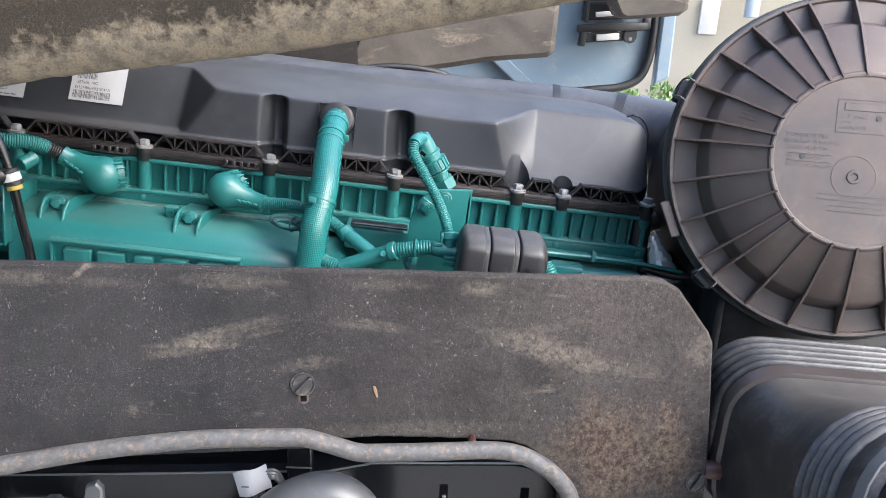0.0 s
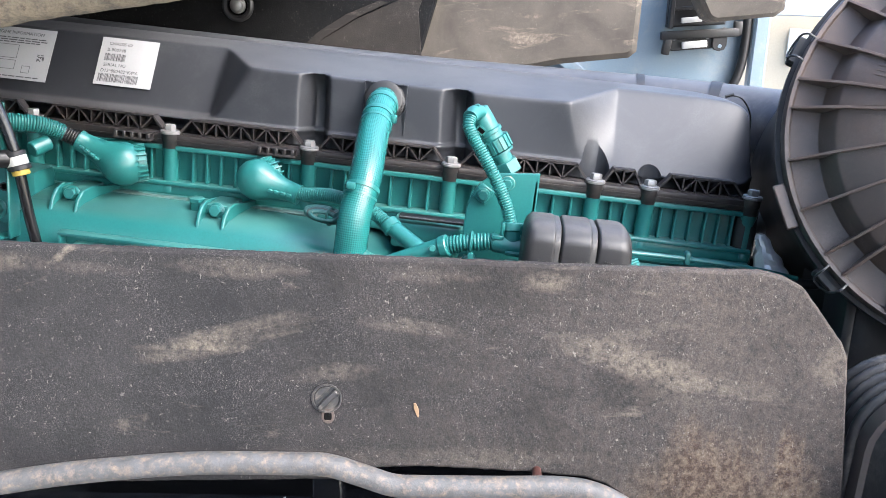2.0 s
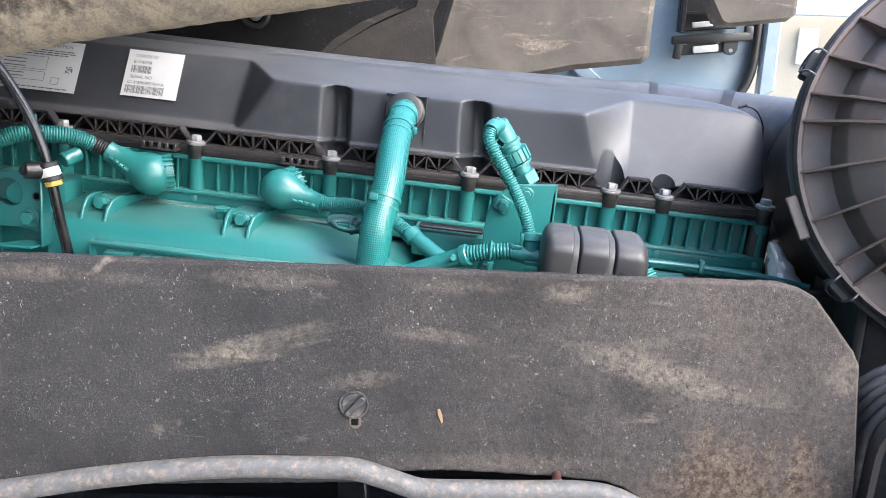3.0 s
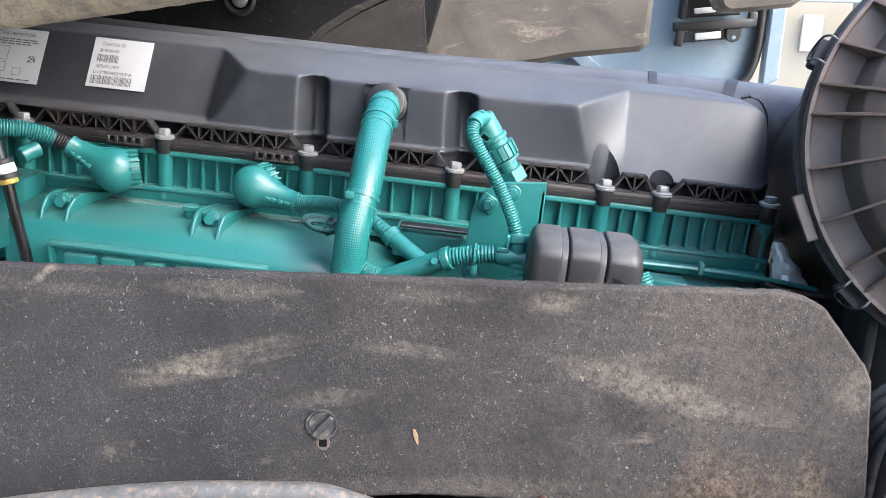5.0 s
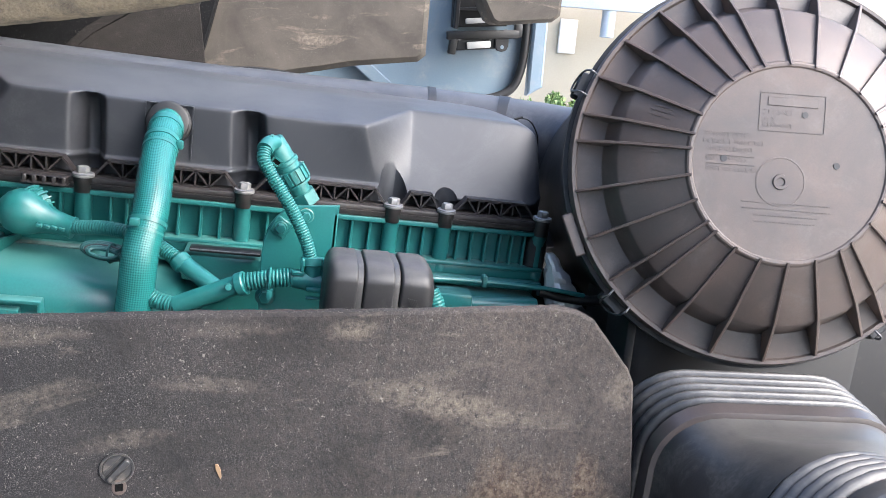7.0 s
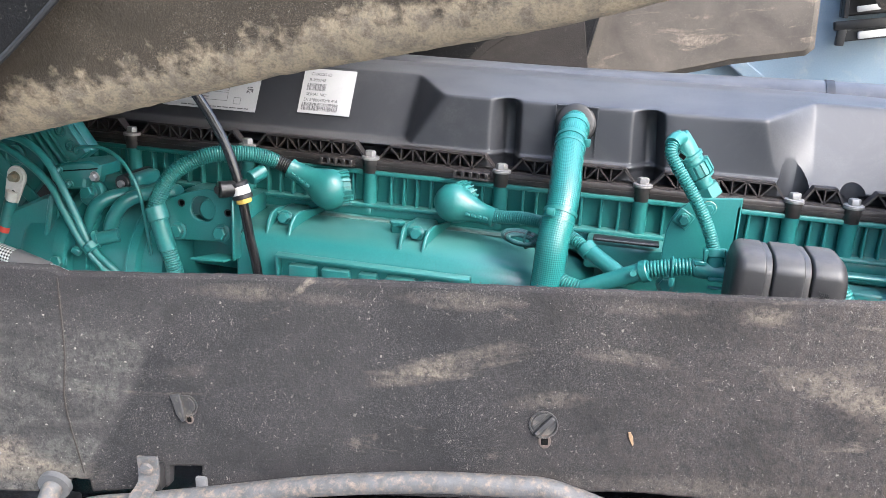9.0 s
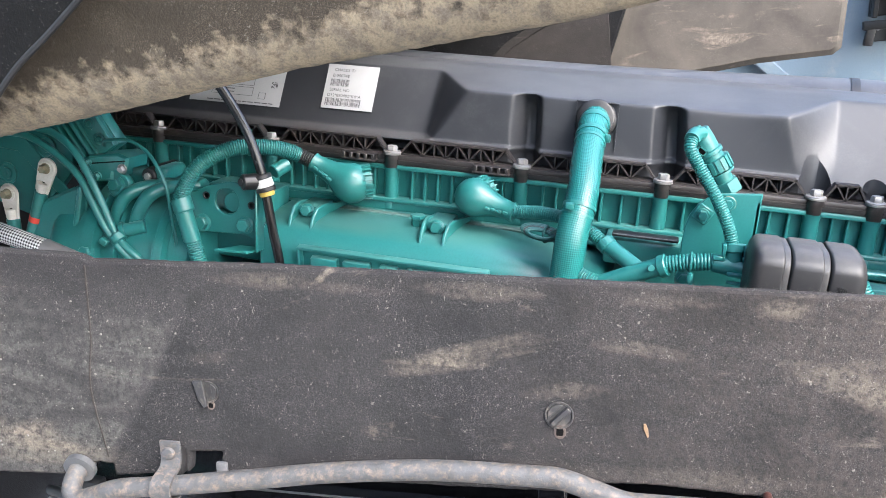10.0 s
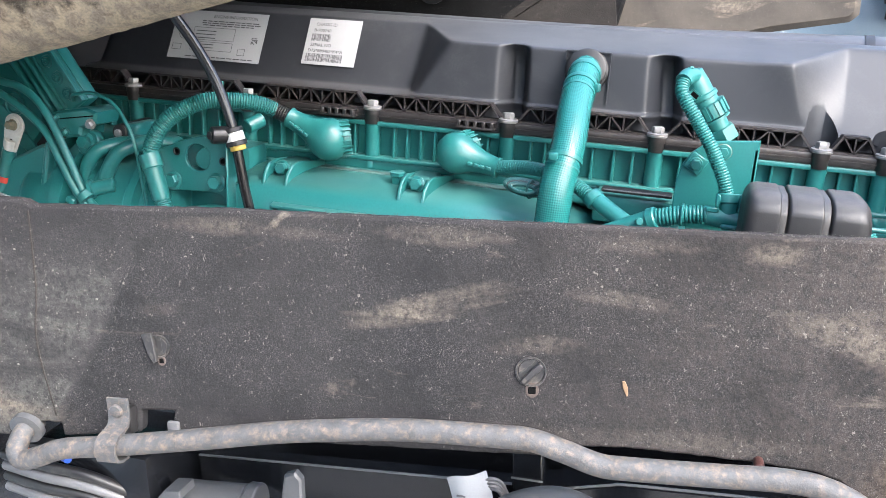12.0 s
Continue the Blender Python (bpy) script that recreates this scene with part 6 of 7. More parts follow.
def air_filter():
    th = thing("air_filter", LIDM, "large round brown-grey plastic air filter housing with ribbed lid", "air filter")
    part("housing", Geo().lathe([(0.18, -0.42), (0.186, -0.41), (0.186, -0.03), (0.203, -0.026), (0.203, -0.014), (0.19, -0.012)], 72), BLACK, th)
    lid = part("lid", Geo().lathe([(0.196, -0.014), (0.1985, -0.012), (0.1985, 0.000), (0.1965, 0.0035), (0.193, 0.0035), (0.191, 0.001), (0.1665, 0.004), (0.1640, 0.007), (0.1575, 0.0265), (0.1545, 0.030),
                                   (0.0985, 0.0585), (0.0968, 0.0612), (0.0952, 0.0620), (0.0928, 0.0618), (0.0915, 0.0605), (0.001, 0.0605)], 96),
               LID, th, "ribbed brown-grey plastic lid", 0, 30)
    rib = None
    for deg in (12, 26.1, 34.3, 49, 64, 78.5, 93, 108, 116.5, 128, 141.5, 155, 167, 175.5, 190.7, 205.4, 219.4, 226.8, 241.5, 257, 273, 289, 304, 312, 327.7, 342, 357):
        a = radians(deg)
        if rib is None:
            g = Geo().prism([(0.094, 0.055), (0.094, 0.0645), (0.152, 0.0360), (0.166, 0.0265), (0.194, 0.0060), (0.194, -0.001), (0.165, 0.002)], -0.0014, 0.0014, None, 0.0004)
            rib = part("rib", g, LID, lid)
            ob = rib
        else:
            ob = rib.copy()
            scene.collection.objects.link(ob)
        ob.rotation_euler.z = a
    hub = Matrix.Translation((-0.007, -0.018, 0.0603))
    part("hub_disc", Geo().lathe([(0.0240, 0), (0.0238, 0.0005), (0.0225, 0.0006), (0.0222, 0.0003), (0.0075, 0.0003), (0.007, 0.0016), (0.0042, 0.0016), (0.0036, 0.0003), (0.001, 0.0003)], 48, hub), LID, lid)
    # raised lettering; the maker's mark is a plain bar
    part("mark_bar", Geo().rbox((0.0, 0.058, 0.0608), (0.048, 0.008, 0.0009), 0.0003, 1), LID, lid)
    for x, y, sx, sy in ((0, 0.066, 0.062, 0.0008), (0, 0.030, 0.062, 0.0008), (-0.031, 0.048, 0.0008, 0.036), (0.031, 0.048, 0.0008, 0.036)):
        part("frame_bar", Geo().box((x, y, 0.0607), (sx, sy, 0.0007)), LID, lid)
    for text, x, y, size in (("21115481", -0.028, 0.0455, 0.0072), ("6640", -0.028, 0.0395, 0.0062), ("GERMANY", -0.028, 0.0335, 0.0062), ("PRIMARY FILTER", -0.082, 0.0215, 0.0062),
                             ("FILTRANT PRINCIPAL", -0.083, 0.0145, 0.0062), ("HAUPTELEMENT", -0.080, 0.0075, 0.0062), ("NO", -0.080, -0.002, 0.0062), ("21834205", -0.064, -0.002, 0.0062), ("DATE OF CHANGE", -0.079, -0.0115, 0.0062)):
        lettering("raised_print", text, size, Matrix.Translation((x, y, 0.0606)), LID, lid, 0.0002)
    for y in (-0.038, -0.044, -0.050, -0.056):
        part("print_bar", Geo().box((0.0, y, 0.0607), (0.085 if y > -0.05 else 0.06, 0.0012, 0.0007)), LID, lid)
    for x, y in ((0.012, 0.047), (-0.062, 0.0005), (0.045, 0.001)):
        part("date_dot", Geo().lathe([(0.003, 0.0604), (0.003, 0.0612), (0.002, 0.0612)], 16, Matrix.Translation((x, y, 0))), BLACK, lid)
    g = Geo()
    for y in (0.0035, -0.0045):
        g.box((-0.055, y, 0.0608), (0.046, 0.0007, 0.001))
    part("number_frame", g, LID, lid)
    for ring_r, angs in ((0.128, (160, 176, 192, 20, 350)),):
        for a in angs:
            for k in range(3):
                part("print_bar", Geo().box((0, 0, 0), (0.022, 0.0007, 0.0003), Matrix.Rotation(radians(a), 4, "Z") @ Matrix.Translation((0.128, 0.0045 * (k - 1), 0.0440)) @ pose(0, 0, 0, 0, 26.5, 0)), LID, lid)
    # wire clips round the rim
    for a in (103, 158, 226, 312, 20):
        m = Matrix.Rotation(radians(a), 4, "Z")
        pts = [(0.196, -0.012, 0.003), (0.2035, -0.012, 0.006), (0.209, -0.011, -0.006), (0.211, -0.006, -0.030), (0.211, 0.006, -0.030), (0.209, 0.011, -0.006), (0.2035, 0.012, 0.006), (0.196, 0.012, 0.003)]
        part("wire_clip", Geo().tube(pts, 0.0011, 8, 0.002).moved(m), PAINTED_GREY, th, "dull steel wire clip")
        part("clip_lug", Geo().rbox((0.205, 0, -0.022), (0.010, 0.028, 0.016), 0.002, 1).moved(m), BLACK, th)
    part("pry_tab", Geo().rbox((0.204, 0, -0.004), (0.012, 0.045, 0.004), 0.0015, 1).moved(Matrix.Rotation(radians(203), 4, "Z")), LID, th)
    return th


air_filter()


def filter_stand():
    th = thing("filter_stand", Matrix.Identity(4), "dark plastic duct body under the air filter", "air duct")
    part("body", Geo().rbox((0.5575, 1.04, 1.44), (0.285, 0.16, 0.32), 0.012, 2), BLACK, th)
    part("side", Geo().rbox((0.412, 0.99, 1.50), (0.012, 0.06, 0.22), 0.004, 2), BLACK, th)
    return th


filter_stand()


def intake_duct():
    """Rounded rectangular rubber duct: bellows, plain box section, second bellows bending away."""
    th = thing("intake_duct", Matrix.Identity(4), "dusty black rubber intake duct with bellows", "intake duct")

    def section(c, w, h, r, rz, rx, n=7):
        m = Matrix.Translation(c) @ pose(0, 0, 0, rx, 0, rz)
        pts = []
        for cx, cz, a0 in ((w / 2 - r, h / 2 - r, 0), (-w / 2 + r, h / 2 - r, 90), (-w / 2 + r, -h / 2 + r, 180), (w / 2 - r, -h / 2 + r, 270)):
            for k in range(n + 1):
                a = radians(a0 + 90 * k / n)
                pts.append(m @ Vector((cx + r * math.cos(a), 0, cz + r * math.sin(a))))
        return pts

    rings = []
    for k in range(5):
        y = 0.864 - k * 0.0102
        x = 0.490 + k * 0.0015
        for dy, s in ((0, -0.0028), (-0.0016, 0.0004), (-0.0030, 0.0022), (-0.0048, 0.0027), (-0.0066, 0.0022), (-0.0080, 0.0004), (-0.0094, -0.0028)):
            rings.append(section((x, y + dy, 1.4825 - k * 0.0022), 0.250 + s * 2, 0.20 + s * 2, 0.062 + s, -6, 4))
    part("bellows", Geo().loft(rings), DUCT, th, "", 0, 60)
    rings = [section((0.4985, 0.814, 1.470), 0.238, 0.196, 0.056, -6, 4), section((0.4985, 0.811, 1.470), 0.249, 0.207, 0.062, -6, 4), section((0.499, 0.797, 1.468), 0.247, 0.205, 0.061, -6, 4), section((0.499, 0.795, 1.468), 0.238, 0.196, 0.057, -6, 4)]
    part("rim", Geo().loft(rings), RIM, th, "smooth dusty rim", 0, 30)
    rings = [section((0.499, 0.800, 1.468), 0.2385, 0.197, 0.056, -6, 4), section((0.499, 0.785, 1.4665), 0.236, 0.196, 0.056, -6, 3), section((0.498, 0.765, 1.467), 0.232, 0.193, 0.060, -5, 2), section((0.494, 0.735, 1.473), 0.224, 0.192, 0.075, -4, -6),
             section((0.486, 0.700, 1.487), 0.206, 0.188, 0.088, -2, -14), section((0.479, 0.668, 1.499), 0.192, 0.186, 0.092, 0, -21), section((0.4755, 0.650, 1.5065), 0.182, 0.182, 0.0909, 0, -24)]
    part("box_section", Geo().loft(rings), DUCT, th, "", 0, 60)
    rings = []
    ax = Vector((0.0, -0.918, 0.397))
    for k in range(5):
        c = Vector((0.4755, 0.646, 1.5085)) + ax * 0.0115 * k
        for q, s in ((0, -0.004), (0.0018, 0.001), (0.0032, 0.0030), (0.0050, 0.0038), (0.0068, 0.0030), (0.0082, 0.001), (0.0100, -0.004)):
            r = 0.0915 - 0.0016 * k + s
            p = c + ax * q
            rings.append(section(p, 2 * r, 2 * r, r * 0.999, 0, -23.4))
    part("bellows", Geo().loft(rings), DUCT, th, "", 0, 60)
    e = Vector((0.4755, 0.646, 1.5085))
    rings = [section(e + ax * h, 2 * r, 2 * r, r * 0.999, 0, -23.4) for h, r in ((0.056, 0.082), (0.060, 0.0835), (0.075, 0.081), (0.090, 0.077), (0.092, 0.074))]
    part("cuff", Geo().loft(rings), DUCT, th, "", 0, 40)
    rings = [section(e + ax * h, 2 * r, 2 * r, r * 0.999, 0, -23.4) for h, r in ((0.078, 0.079), (0.078, 0.0815), (0.090, 0.0790), (0.090, 0.0765))]
    part("hose_clip", Geo().loft(rings), CASTING, th, "grey worm-drive hose clip", 0, 30)
    for k in range(40):
        a = 2 * math.pi * k / 40
        m = Matrix.Translation(e + ax * 0.084) @ pose(0, 0, 0, -23.4, 0, 0) @ Matrix.Rotation(a, 4, "Y")
        part("clip_notch", Geo().box((0.0806, 0, 0), (0.0012, 0.007, 0.0022), m), BLACK, th)
    rings = [section(e + ax * h, 2 * r, 2 * r, r * 0.999, 0, -23.4) for h, r in ((0.088, 0.069), (0.13, 0.069))]
    part("pipe_end", Geo().loft(rings), BLACK, th, "", 0, 40)
    return th


intake_duct()


def intake_pipe():
    th = thing("air_pipe", Matrix.Identity(4), "fat black rubber air pipe behind the valve cover", "air pipe")
    pts = [(-0.85, 1.50, 1.79), (-0.45, 1.49, 1.762), (-0.10, 1.485, 1.738), (0.25, 1.48, 1.722), (0.42, 1.44, 1.713), (0.52, 1.33, 1.71), (0.58, 1.20, 1.72)]
    part("pipe", Geo().tube(pts, 0.066, 32, 0.012), AIRPIPE, th)
    for a, b in ((0.77, 0.785), (0.70, 0.712)):
        part("band", Geo().tube(pts, 0.0675, 32, 0.006, None, a, b), BLACK, th)
    return th


intake_pipe()
wc = thing("wire_clamp", E, "thin steel wire clamp at the cover corner", "clamp")
part("wire", Geo().tube([(0.325, 0.10, 0.099), (0.336, 0.09, 0.101), (0.350, 0.10, 0.094), (0.366, 0.12, 0.075), (0.374, 0.14, 0.05)], 0.0010, 8), BLACK, wc)
part("screw", Geo().rod((0.322, 0.09, 0.099), (0.332, 0.09, 0.103), 0.002, 8), BLACK, wc)


def rear_clutter():
    th = thing("heat_sleeve", E, "crumpled silver heat sleeve behind the head", "heat shield")
    rnd = random.Random(4)
    rings = []
    for k in range(15):
        f = k / 14
        r = 0.006 + 0.016 * math.sin(min(1, f * 1.3) * 1.5) + rnd.uniform(-0.0015, 0.0015)
        c = Vector((0.366 + 0.034 * f, -0.010 - 0.02 * f, -0.046 - 0.085 * f))
        rings.append([c + Vector((math.cos(a) * r * rnd.uniform(0.82, 1.12), math.sin(a) * r * rnd.uniform(0.82, 1.12), 0)) for a in [2 * math.pi * q / 18 for q in range(18)]])
    part("sleeve", Geo().loft(rings), FOIL, th, "", 0, 25)
    th2 = thing("rear_hose", E, "grey ribbed hose behind the engine", "hose")
    part("hose", Geo().tube([(0.37, 0.16, -0.085), (0.42, 0.14, -0.06), (0.47, 0.10, -0.035), (0.53, 0.08, -0.03)], 0.016, 16), CASTING, th2)
    th3 = thing("rear_bracket", E, "dark metal bracket behind the engine", "bracket")
    part("plate", Geo().rbox((0.46, 0.14, -0.18), (0.16, 0.02, 0.14), 0.004), BLACK, th3)
    part("junction", Geo().rbox((0.385, -0.06, -0.115), (0.05, 0.05, 0.028), 0.004), BLACK, th3)
    part("valve", Geo().rbox((0.385, -0.12, -0.155), (0.03, 0.035, 0.035), 0.006, 2), CASTING, th3)
    part("valve_stem", Geo().rod((0.385, -0.13, -0.14), (0.392, -0.13, -0.115), 0.006, 12), CASTING, th3)
    part("lower_panel", Geo().rbox((0.42, 0.0, -0.28), (0.10, 0.25, 0.20), 0.004), BLACK, th3)
    th4 = thing("rusty_elbow", Matrix.Identity(4), "rusty pipe elbow beside the shield", "pipe elbow")
    part("elbow", Geo().tube([(0.358, 0.815, 1.435), (0.372, 0.812, 1.4385), (0.389, 0.812, 1.435), (0.400, 0.812, 1.418), (0.405, 0.812, 1.39), (0.406, 0.812, 1.33)], 0.0105, 20), BURNT, th4)


rear_clutter()


# ---- tilted cab above and behind ----
def near_cab_felt():
    th = thing("cab_lining", Matrix.Identity(4), "mud-caked brown felt lining hanging from the tilted cab", "cab lining")
    low = [(-1.10, 1.655), (-0.648, 1.772), (-0.487, 1.805), (-0.313, 1.843), (-0.08, 1.881), (0.12, 1.927), (0.26, 1.958)]
    rnd = random.Random(5)
    pts = []
    for p, q in zip(low, low[1:]):
        n = max(1, int((q[0] - p[0]) / 0.008))
        pts += [(p[0] + (q[0] - p[0]) * k / n, p[1] + (q[1] - p[1]) * k / n + rnd.uniform(-0.0004, 0.0004)) for k in range(n)]
    pts.append(low[-1])
    rings = []
    for x, z in pts:
        rings.append([Vector((x, 0.775, z)), Vector((x, 0.760, z + 0.004)), Vector((x + 0.0, 0.742, z + 0.03)), Vector((x, 0.722, z + 0.08)), Vector((x, 0.70, z + 0.16)), Vector((x, 0.68, z + 0.40)),
                      Vector((x, 0.70, z + 0.40)), Vector((x, 0.735, z + 0.10)), Vector((x, 0.79, z + 0.012))])
    part("felt", Geo().loft(rings), FELT_MUD, th, "", 0, 50)
    part("side_panel", Geo().loft([[Vector((-0.60 - 0.01 * k, 0.700 - 0.002 * k, 1.785)), Vector((-0.535, 0.692, 1.842)), Vector((-0.475, 0.686, 1.885)), Vector((-0.30, 0.66, 2.02)), Vector((-0.9, 0.66, 2.05)), Vector((-1.0, 0.70, 1.70))] for k in (0, 1)]), FELT_DARK, th, "smooth black panel beside the lining")
    part("piping", Geo().tube([(-0.64, 0.706, 1.755), (-0.595, 0.700, 1.788), (-0.535, 0.690, 1.843), (-0.475, 0.684, 1.886), (-0.29, 0.658, 2.02)], 0.0028, 8), BLACK, th)
    return th


near_cab_felt()


def cab():
    th = thing("tilted_cab", Matrix.Identity(4), "underside of the tilted blue-grey truck cab", "truck cab")
    # floor, tipped steeply forward; unseen, placed to shade the left end
    m = Matrix.Translation((-1.32, 1.50, 2.25)) @ pose(0, 0, 0, 0, -63, 0)
    part("floor", Geo().rbox((0, 0, 0), (1.7, 1.75, 0.06), 0.01, 1).moved(m), FELT_DARK, th, "dark cab floor, unseen, shades the left end")
    # out-of-view panel at the left, added to cut light
    part("side_blocker", Geo().rbox((-1.02, -0.10, 2.0), (0.05, 1.5, 1.9), 0.01, 1, pose(0, 0, 0, 0, 0, 4)), CABPAINT, th, "unseen cab-side panel added to shade the left")
    # unseen slab under the cab, added to shade the left end
    m = Matrix.Translation((-1.15, 1.36, 2.0)) @ pose(0, 0, 0, 0, -15, 0)
    part("shade_slab", Geo().rbox((0, 0, 0), (1.0, 1.05, 0.05), 0.01, 1).moved(m), FELT_DARK, th, "unseen dark slab added under the cab for shade")
    # lined block
    lower = [(-0.90, 1.755), (-0.13, 1.738), (-0.04, 1.736), (0.02, 1.75), (0.10, 1.765), (0.17, 1.780), (0.312, 1.798), (0.328, 1.812), (0.335, 2.2), (-0.95, 2.2)]
    part("lined_block", Geo().prism(lower, 1.98, 2.30, None, 0.012), FELT_CAB, th, "muddy felt-lined block", 0, 40)
    part("dark_panel", Geo().prism([(-1.2, 1.70), (-0.17, 1.72), (-0.13, 1.80), (-0.02, 2.2), (-1.2, 2.2)], 1.93, 1.975, None, 0.004), FELT_DARK, th, "dark felt panel")
    part("brown_panel", Geo().prism([(-0.392, 1.72), (-0.384, 1.774), (-0.338, 1.816), (-0.265, 1.8595), (-0.174, 1.9006), (-0.150, 1.98), (-0.100, 1.98), (-0.1377, 1.8811), (-0.122, 1.72)], 1.9265, 1.932, None, 0.001), FELT_BROWN, th, "dark brown felt panel")
    part("mud_smear", Geo().prism([(-0.408, 1.772), (-0.384, 1.773), (-0.336, 1.817), (-0.264, 1.862), (-0.20, 1.893), (-0.22, 1.896), (-0.29, 1.866), (-0.352, 1.826)], 1.9235, 1.9262, None, 0.0005), SMEAR, th, "pale smear of dried mud")
    part("stud_ring", Geo().lathe([(0.034, 0), (0.034, 0.004), (0.029, 0.008), (0.023, 0.006), (0.020, -0.002)], 32, Matrix.Translation((-0.5217, 1.93, 1.8767)) @ pose(0, 0, 0, 90, 0, 0)), BLACK, th, "black stud ring")
    part("stud", Geo().lathe([(0.017, 0), (0.017, 0.004), (0.013, 0.006), (0.012, 0.016), (0.006, 0.019)], 24, Matrix.Translation((-0.5217, 1.93, 1.8767)) @ pose(0, 0, 0, 90, 0, 0)), STEEL, th, "bare steel stud")
    part("arch_edge", Geo().tube([(-0.20, 1.93, 1.70), (-0.14, 1.925, 1.745), (-0.05, 1.925, 1.762), (0.05, 1.93, 1.755), (0.12, 1.94, 1.73)], 0.008, 10), BLACK, th)
    # wing panel
    part("wing_panel", Geo().prism([(-0.30, 1.60), (0.10, 1.62), (0.47, 1.648), (0.66, 1.665), (0.715, 1.70), (0.735, 1.78), (0.74, 2.25), (-0.30, 2.25)], 2.66, 2.70, None, 0.004), CABPAINT, th, "dusty blue-grey inner wing panel", 0, 40)
    part("wing_rib", Geo().prism([(0.16, 1.79), (0.22, 1.79), (0.43, 1.62), (0.37, 1.62)], 2.62, 2.66, None, 0.004), CABPAINT, th)
    part("seal", Geo().tube([(0.47, 2.63, 1.645), (0.56, 2.63, 1.66), (0.64, 2.63, 1.672), (0.695, 2.63, 1.70), (0.718, 2.63, 1.75), (0.726, 2.63, 1.82), (0.726, 2.63, 1.95), (0.73, 2.63, 2.2)], 0.013, 12), BLACK, th, "black rubber seal")
    part("outer_edge", Geo().prism([(0.742, 1.684), (0.788, 1.712), (0.782, 2.2), (0.742, 2.2)], 2.61, 2.65, None, 0.006), CABPAINT, th, "pale blue wing edge")
    br = part("lock_bracket", Geo().prism([(0.500, 1.868), (0.662, 1.882), (0.664, 2.05), (0.497, 2.05)], 2.615, 2.645, None, 0.004), BLACK, th, "black lock bracket with cut-outs")
    part("upper_rib", Geo().rbox((0.580, 2.605, 1.925), (0.16, 0.02, 0.010), 0.002, 1, pose(0, 0, 0, 0, -5, 0)), BLACK, br)
    part("side_rib", Geo().rbox((0.507, 2.605, 1.93), (0.012, 0.03, 0.13), 0.002, 1), BLACK, br)
    part("crossbar", Geo().rbox((0.590, 2.606, 1.853), (0.215, 0.024, 0.024), 0.004, 2, pose(0, 0, 0, 0, -5, 0)), BLACK, br)
    part("bar_end", Geo().rbox((0.694, 2.606, 1.872), (0.024, 0.022, 0.040), 0.005, 2), BLACK, br)
    part("left_leg", Geo().rbox((0.503, 2.606, 1.822), (0.022, 0.022, 0.060), 0.004, 2, pose(0, 0, 0, 0, 6, 0)), BLACK, br)
    part("lower_plate", Geo().rbox((0.572, 2.618, 1.826), (0.12, 0.014, 0.034), 0.003, 1, pose(0, 0, 0, 0, -6, 0)), BLACK, br)
    part("ear", Geo().prism([(0.628, 1.845), (0.668, 1.849), (0.668, 1.825), (0.662, 1.813), (0.648, 1.808), (0.634, 1.812), (0.628, 1.823)], 2.600, 2.612, None, 0.002), BLACK, br)
    part("ear_hole", Geo().rod((0.649, 2.5985, 1.822), (0.649, 2.603, 1.822), 0.0055, 14), CABPAINT, br)
    part("white_tab", Geo().rbox((0.578, 2.598, 1.824), (0.070, 0.012, 0.019), 0.003, 2, pose(0, 0, 0, 0, -7, 0)), WHITE, br, "white plastic tab")
    part("white_tab", Geo().rbox((0.563, 2.600, 1.891), (0.058, 0.012, 0.015), 0.003, 2, pose(0, 0, 0, 0, -7, 0)), WHITE, br, "white plastic tab")
    for x, z in ((0.520, 1.838), (0.612, 1.846), (0.655, 1.868)):
        part("rivet", Geo().rod((x, 2.596, z), (x, 2.601, z), 0.006, 12), CASTING, br)
    part("pad", Geo().prism([(0.52, 2.2), (0.525, 1.945), (0.555, 1.893), (0.575, 1.884), (0.72, 1.902), (0.742, 1.92), (0.745, 2.2)], 2.36, 2.48, None, 0.01), FELT_CAB, th, "muddy felt pad", 0, 40)
    # out-of-view slab added above the engine to hold off sky light
    part("sky_blocker", Geo().prism([(-1.3, 1.90), (-0.9, 1.92), (-0.27, 2.02), (-0.28, 2.08), (-1.3, 2.03)], 0.70, 1.97, None, 0.01), FELT_DARK, th, "unseen dark slab over the engine, added to block sky")
    # block added behind the panels to close off the sky
    part("rear_closure", Geo().rbox((-0.75, 2.55, 2.3), (1.6, 0.5, 1.1), 0.03), CABPAINT, th)
    return th


cab()

# ---- chassis and yard ----
cr = thing("chassis_frame", Matrix.Identity(4), "dark steel chassis rails below the engine", "chassis")
for y in (0.98, 1.75):
    part("rail", Geo().rbox((0.6, y, 0.98), (5.0, 0.08, 0.28), 0.01), BLACK, cr)
for x in (-0.9, 2.6):
    part("axle_stand", Geo().rbox((x, 1.36, 0.42), (0.2, 0.9, 0.84), 0.02), BLACK, cr)
part("crossmember", Geo().rbox((0.9, 1.36, 0.98), (0.12, 0.7, 0.2), 0.01), BLACK, cr)
# walls added so the gaps around the engine stay dark
part("inner_wall", Geo().rbox((-0.1, 1.70, 1.45), (2.0, 0.03, 0.5), 0.005), BLACK, cr, "dark wall added to close off the gaps")
part("front_wall", Geo().rbox((-1.15, 1.2, 1.45), (0.04, 1.1, 0.9), 0.005), BLACK, cr, "dark wall added to close off the gaps")
part("rear_panel", Geo().rbox((0.95, 1.22, 1.36), (0.50, 0.03, 0.34), 0.006), BLACK, cr, "dark chassis panel behind the duct")
part("rear_strut", Geo().rod((0.70, 1.17, 1.545), (0.90, 1.17, 1.515), 0.012, 14), BLACK, cr)
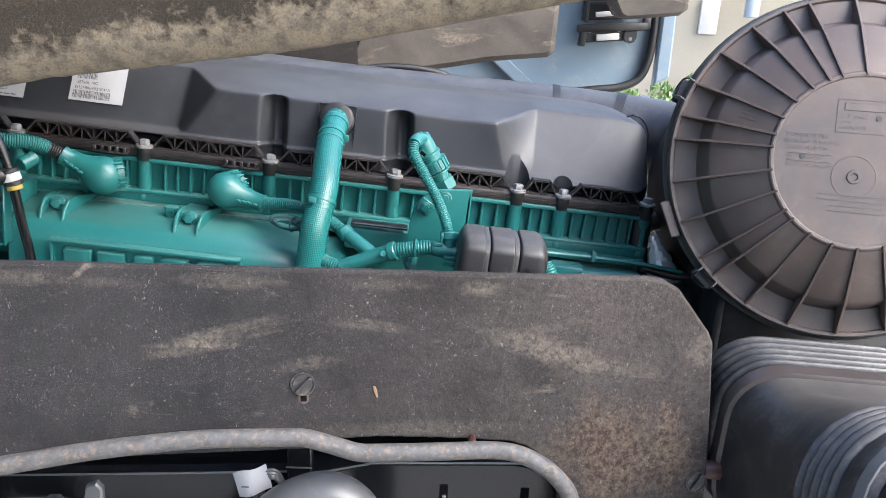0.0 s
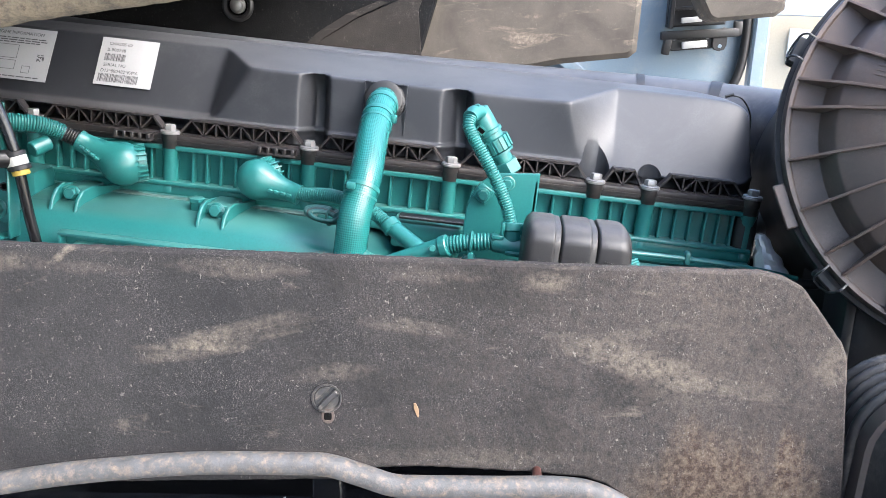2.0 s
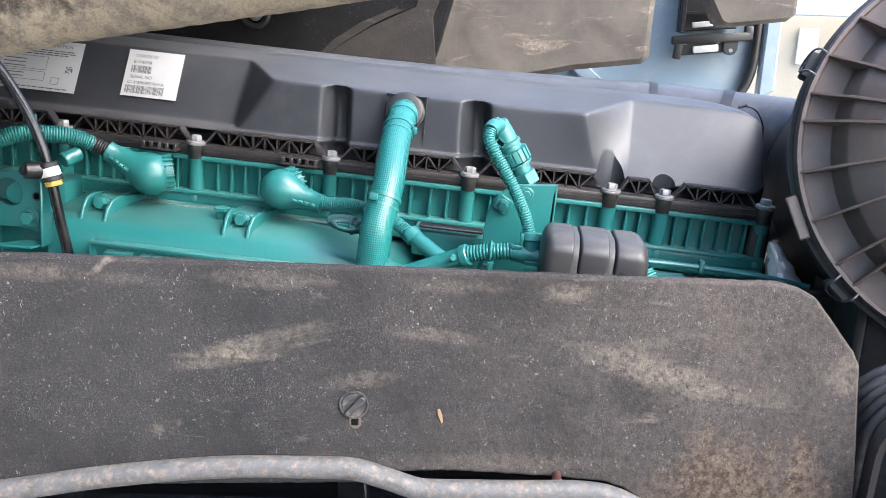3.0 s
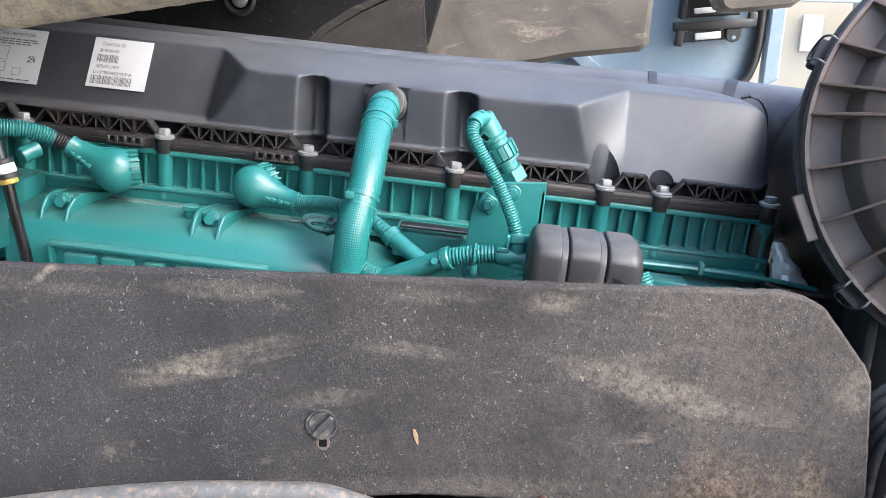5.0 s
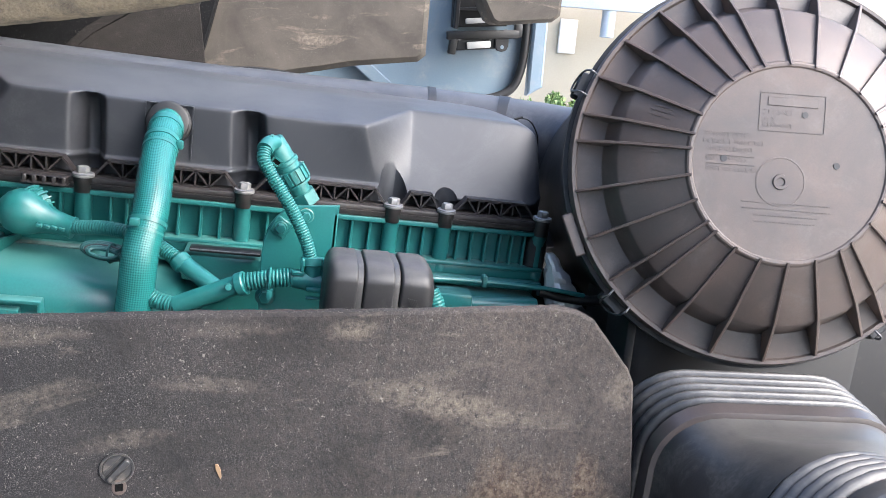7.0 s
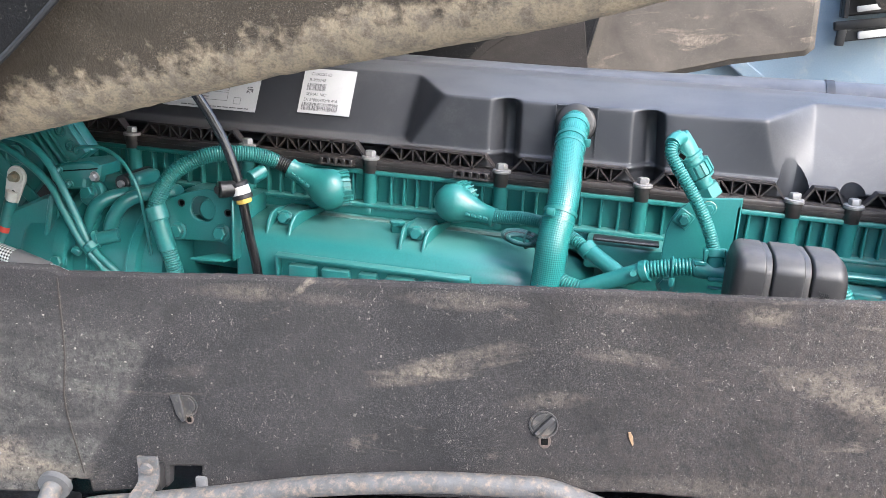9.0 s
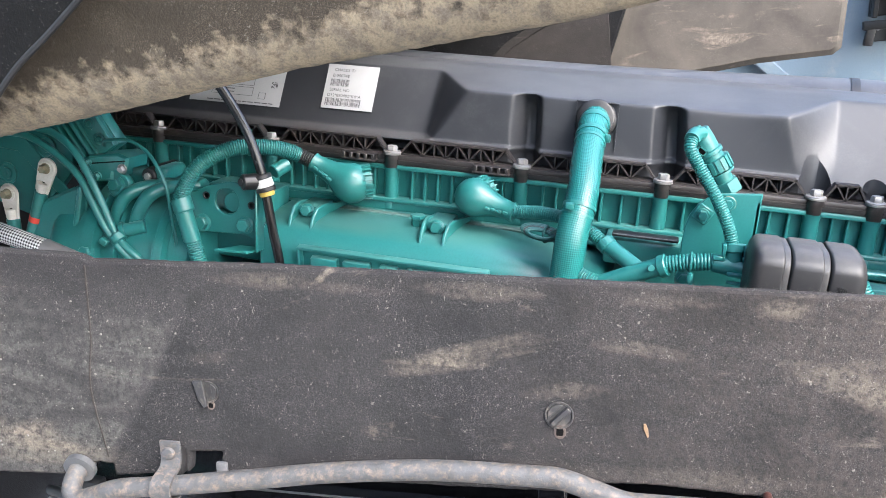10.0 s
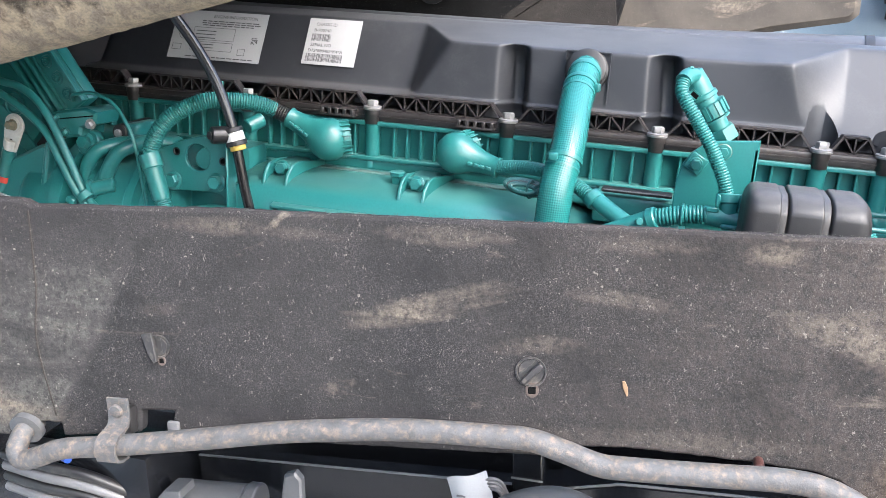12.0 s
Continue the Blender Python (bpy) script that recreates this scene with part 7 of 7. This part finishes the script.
wf = thing("white_fitting", Matrix.Identity(4), "white metal fitting behind the air filter", "fitting")
part("plate", Geo().rbox((0.80, 1.10, 1.58), (0.10, 0.02, 0.07), 0.004), WHITE, wf)
part("rod", Geo().rod((0.74, 1.08, 1.585), (0.90, 1.09, 1.55), 0.008, 12), BLACK, wf)

gr = part("ground", Geo().add([(-300, -300, 0), (300, -300, 0), (300, 300, 0), (-300, 300, 0)], [(0, 1, 2, 3)]), CONCRETE, None)
tagged(gr, "pale sunlit concrete yard", "ground", "", "structure")


def hall():
    th = thing("storage_hall", Matrix.Identity(4), "cream-coloured hall wall across the yard with grey beam", "building")
    part("wall", Geo().rbox((8.5, 14.0, 2.4), (12.0, 0.3, 4.0), 0.02), CREAM, th)
    part("roof", Geo().rbox((8.5, 15.0, 4.5), (12.4, 3.0, 0.2), 0.02), BEAM, th)
    part("beam", Geo().rbox((6.0, 13.2, 2.32), (6.0, 0.25, 0.30), 0.02), BEAM, th)
    part("drop_post", Geo().rod((5.0, 13.2, 1.75), (5.0, 13.2, 2.3), 0.11, 16), BEAM, th)
    for x, z, h in ((4.55, 1.72, 0.55), (7.0, 1.3, 1.1), (9.0, 1.3, 1.1)):
        part("panel", Geo().rbox((x, 13.8, z), (0.30, 0.05, h), 0.01), WHITE, th)


hall()
# unseen wall behind the viewpoint, added to block low sky light
hw = part("wall_behind", Geo().rbox((-4.6, -2.4, 2.1), (10.0, 0.2, 4.2), 0.02), BLOCKWALL, None)
tagged(hw, "plain grey unseen wall added to block sky light", "wall", "", "structure")


def bush(cx, cy, h, w, seed):
    th = thing("hedge_bush", Matrix.Translation((cx, cy, 0)), "bright green leafy bush at the yard's edge", "bush", "yard bushes")
    rnd = random.Random(seed)
    for k in range(5):
        part("stem", Geo().rod((0, 0, 0), (rnd.uniform(-w, w) * 0.4, rnd.uniform(-w, w) * 0.4, h * 0.7), 0.03, 8, 0.012), BARK, th)
    g = Geo()
    cl = [(rnd.uniform(-w, w), rnd.uniform(-w, w), rnd.uniform(0.25, 1) * h, rnd.uniform(0.15, 0.3) * h) for _ in range(14)]
    for _ in range(2600):
        x, y, z, r = rnd.choice(cl)
        p = Vector((x, y, z)) + Vector((rnd.gauss(0, 1), rnd.gauss(0, 1), rnd.gauss(0, 1))).normalized() * r * rnd.uniform(0.6, 1.1)
        q = Euler((rnd.uniform(0, 6), rnd.uniform(0, 6), rnd.uniform(0, 6))).to_matrix()
        s = rnd.uniform(0.03, 0.06)
        g.add([p + q @ Vector(v) * s for v in ((-1, 0, 0), (0, 0.5, 0.1), (1, 0, 0), (0, -0.5, 0.1))], [(0, 1, 2, 3)])
    part("foliage", g, LEAF, th, "", 0, 180, "stuff")


bush(3.1, 12.0, 0.68, 0.7, 1)
bush(4.5, 12.5, 0.72, 0.8, 2)
bush(2.0, 13.0, 0.7, 0.8, 3)
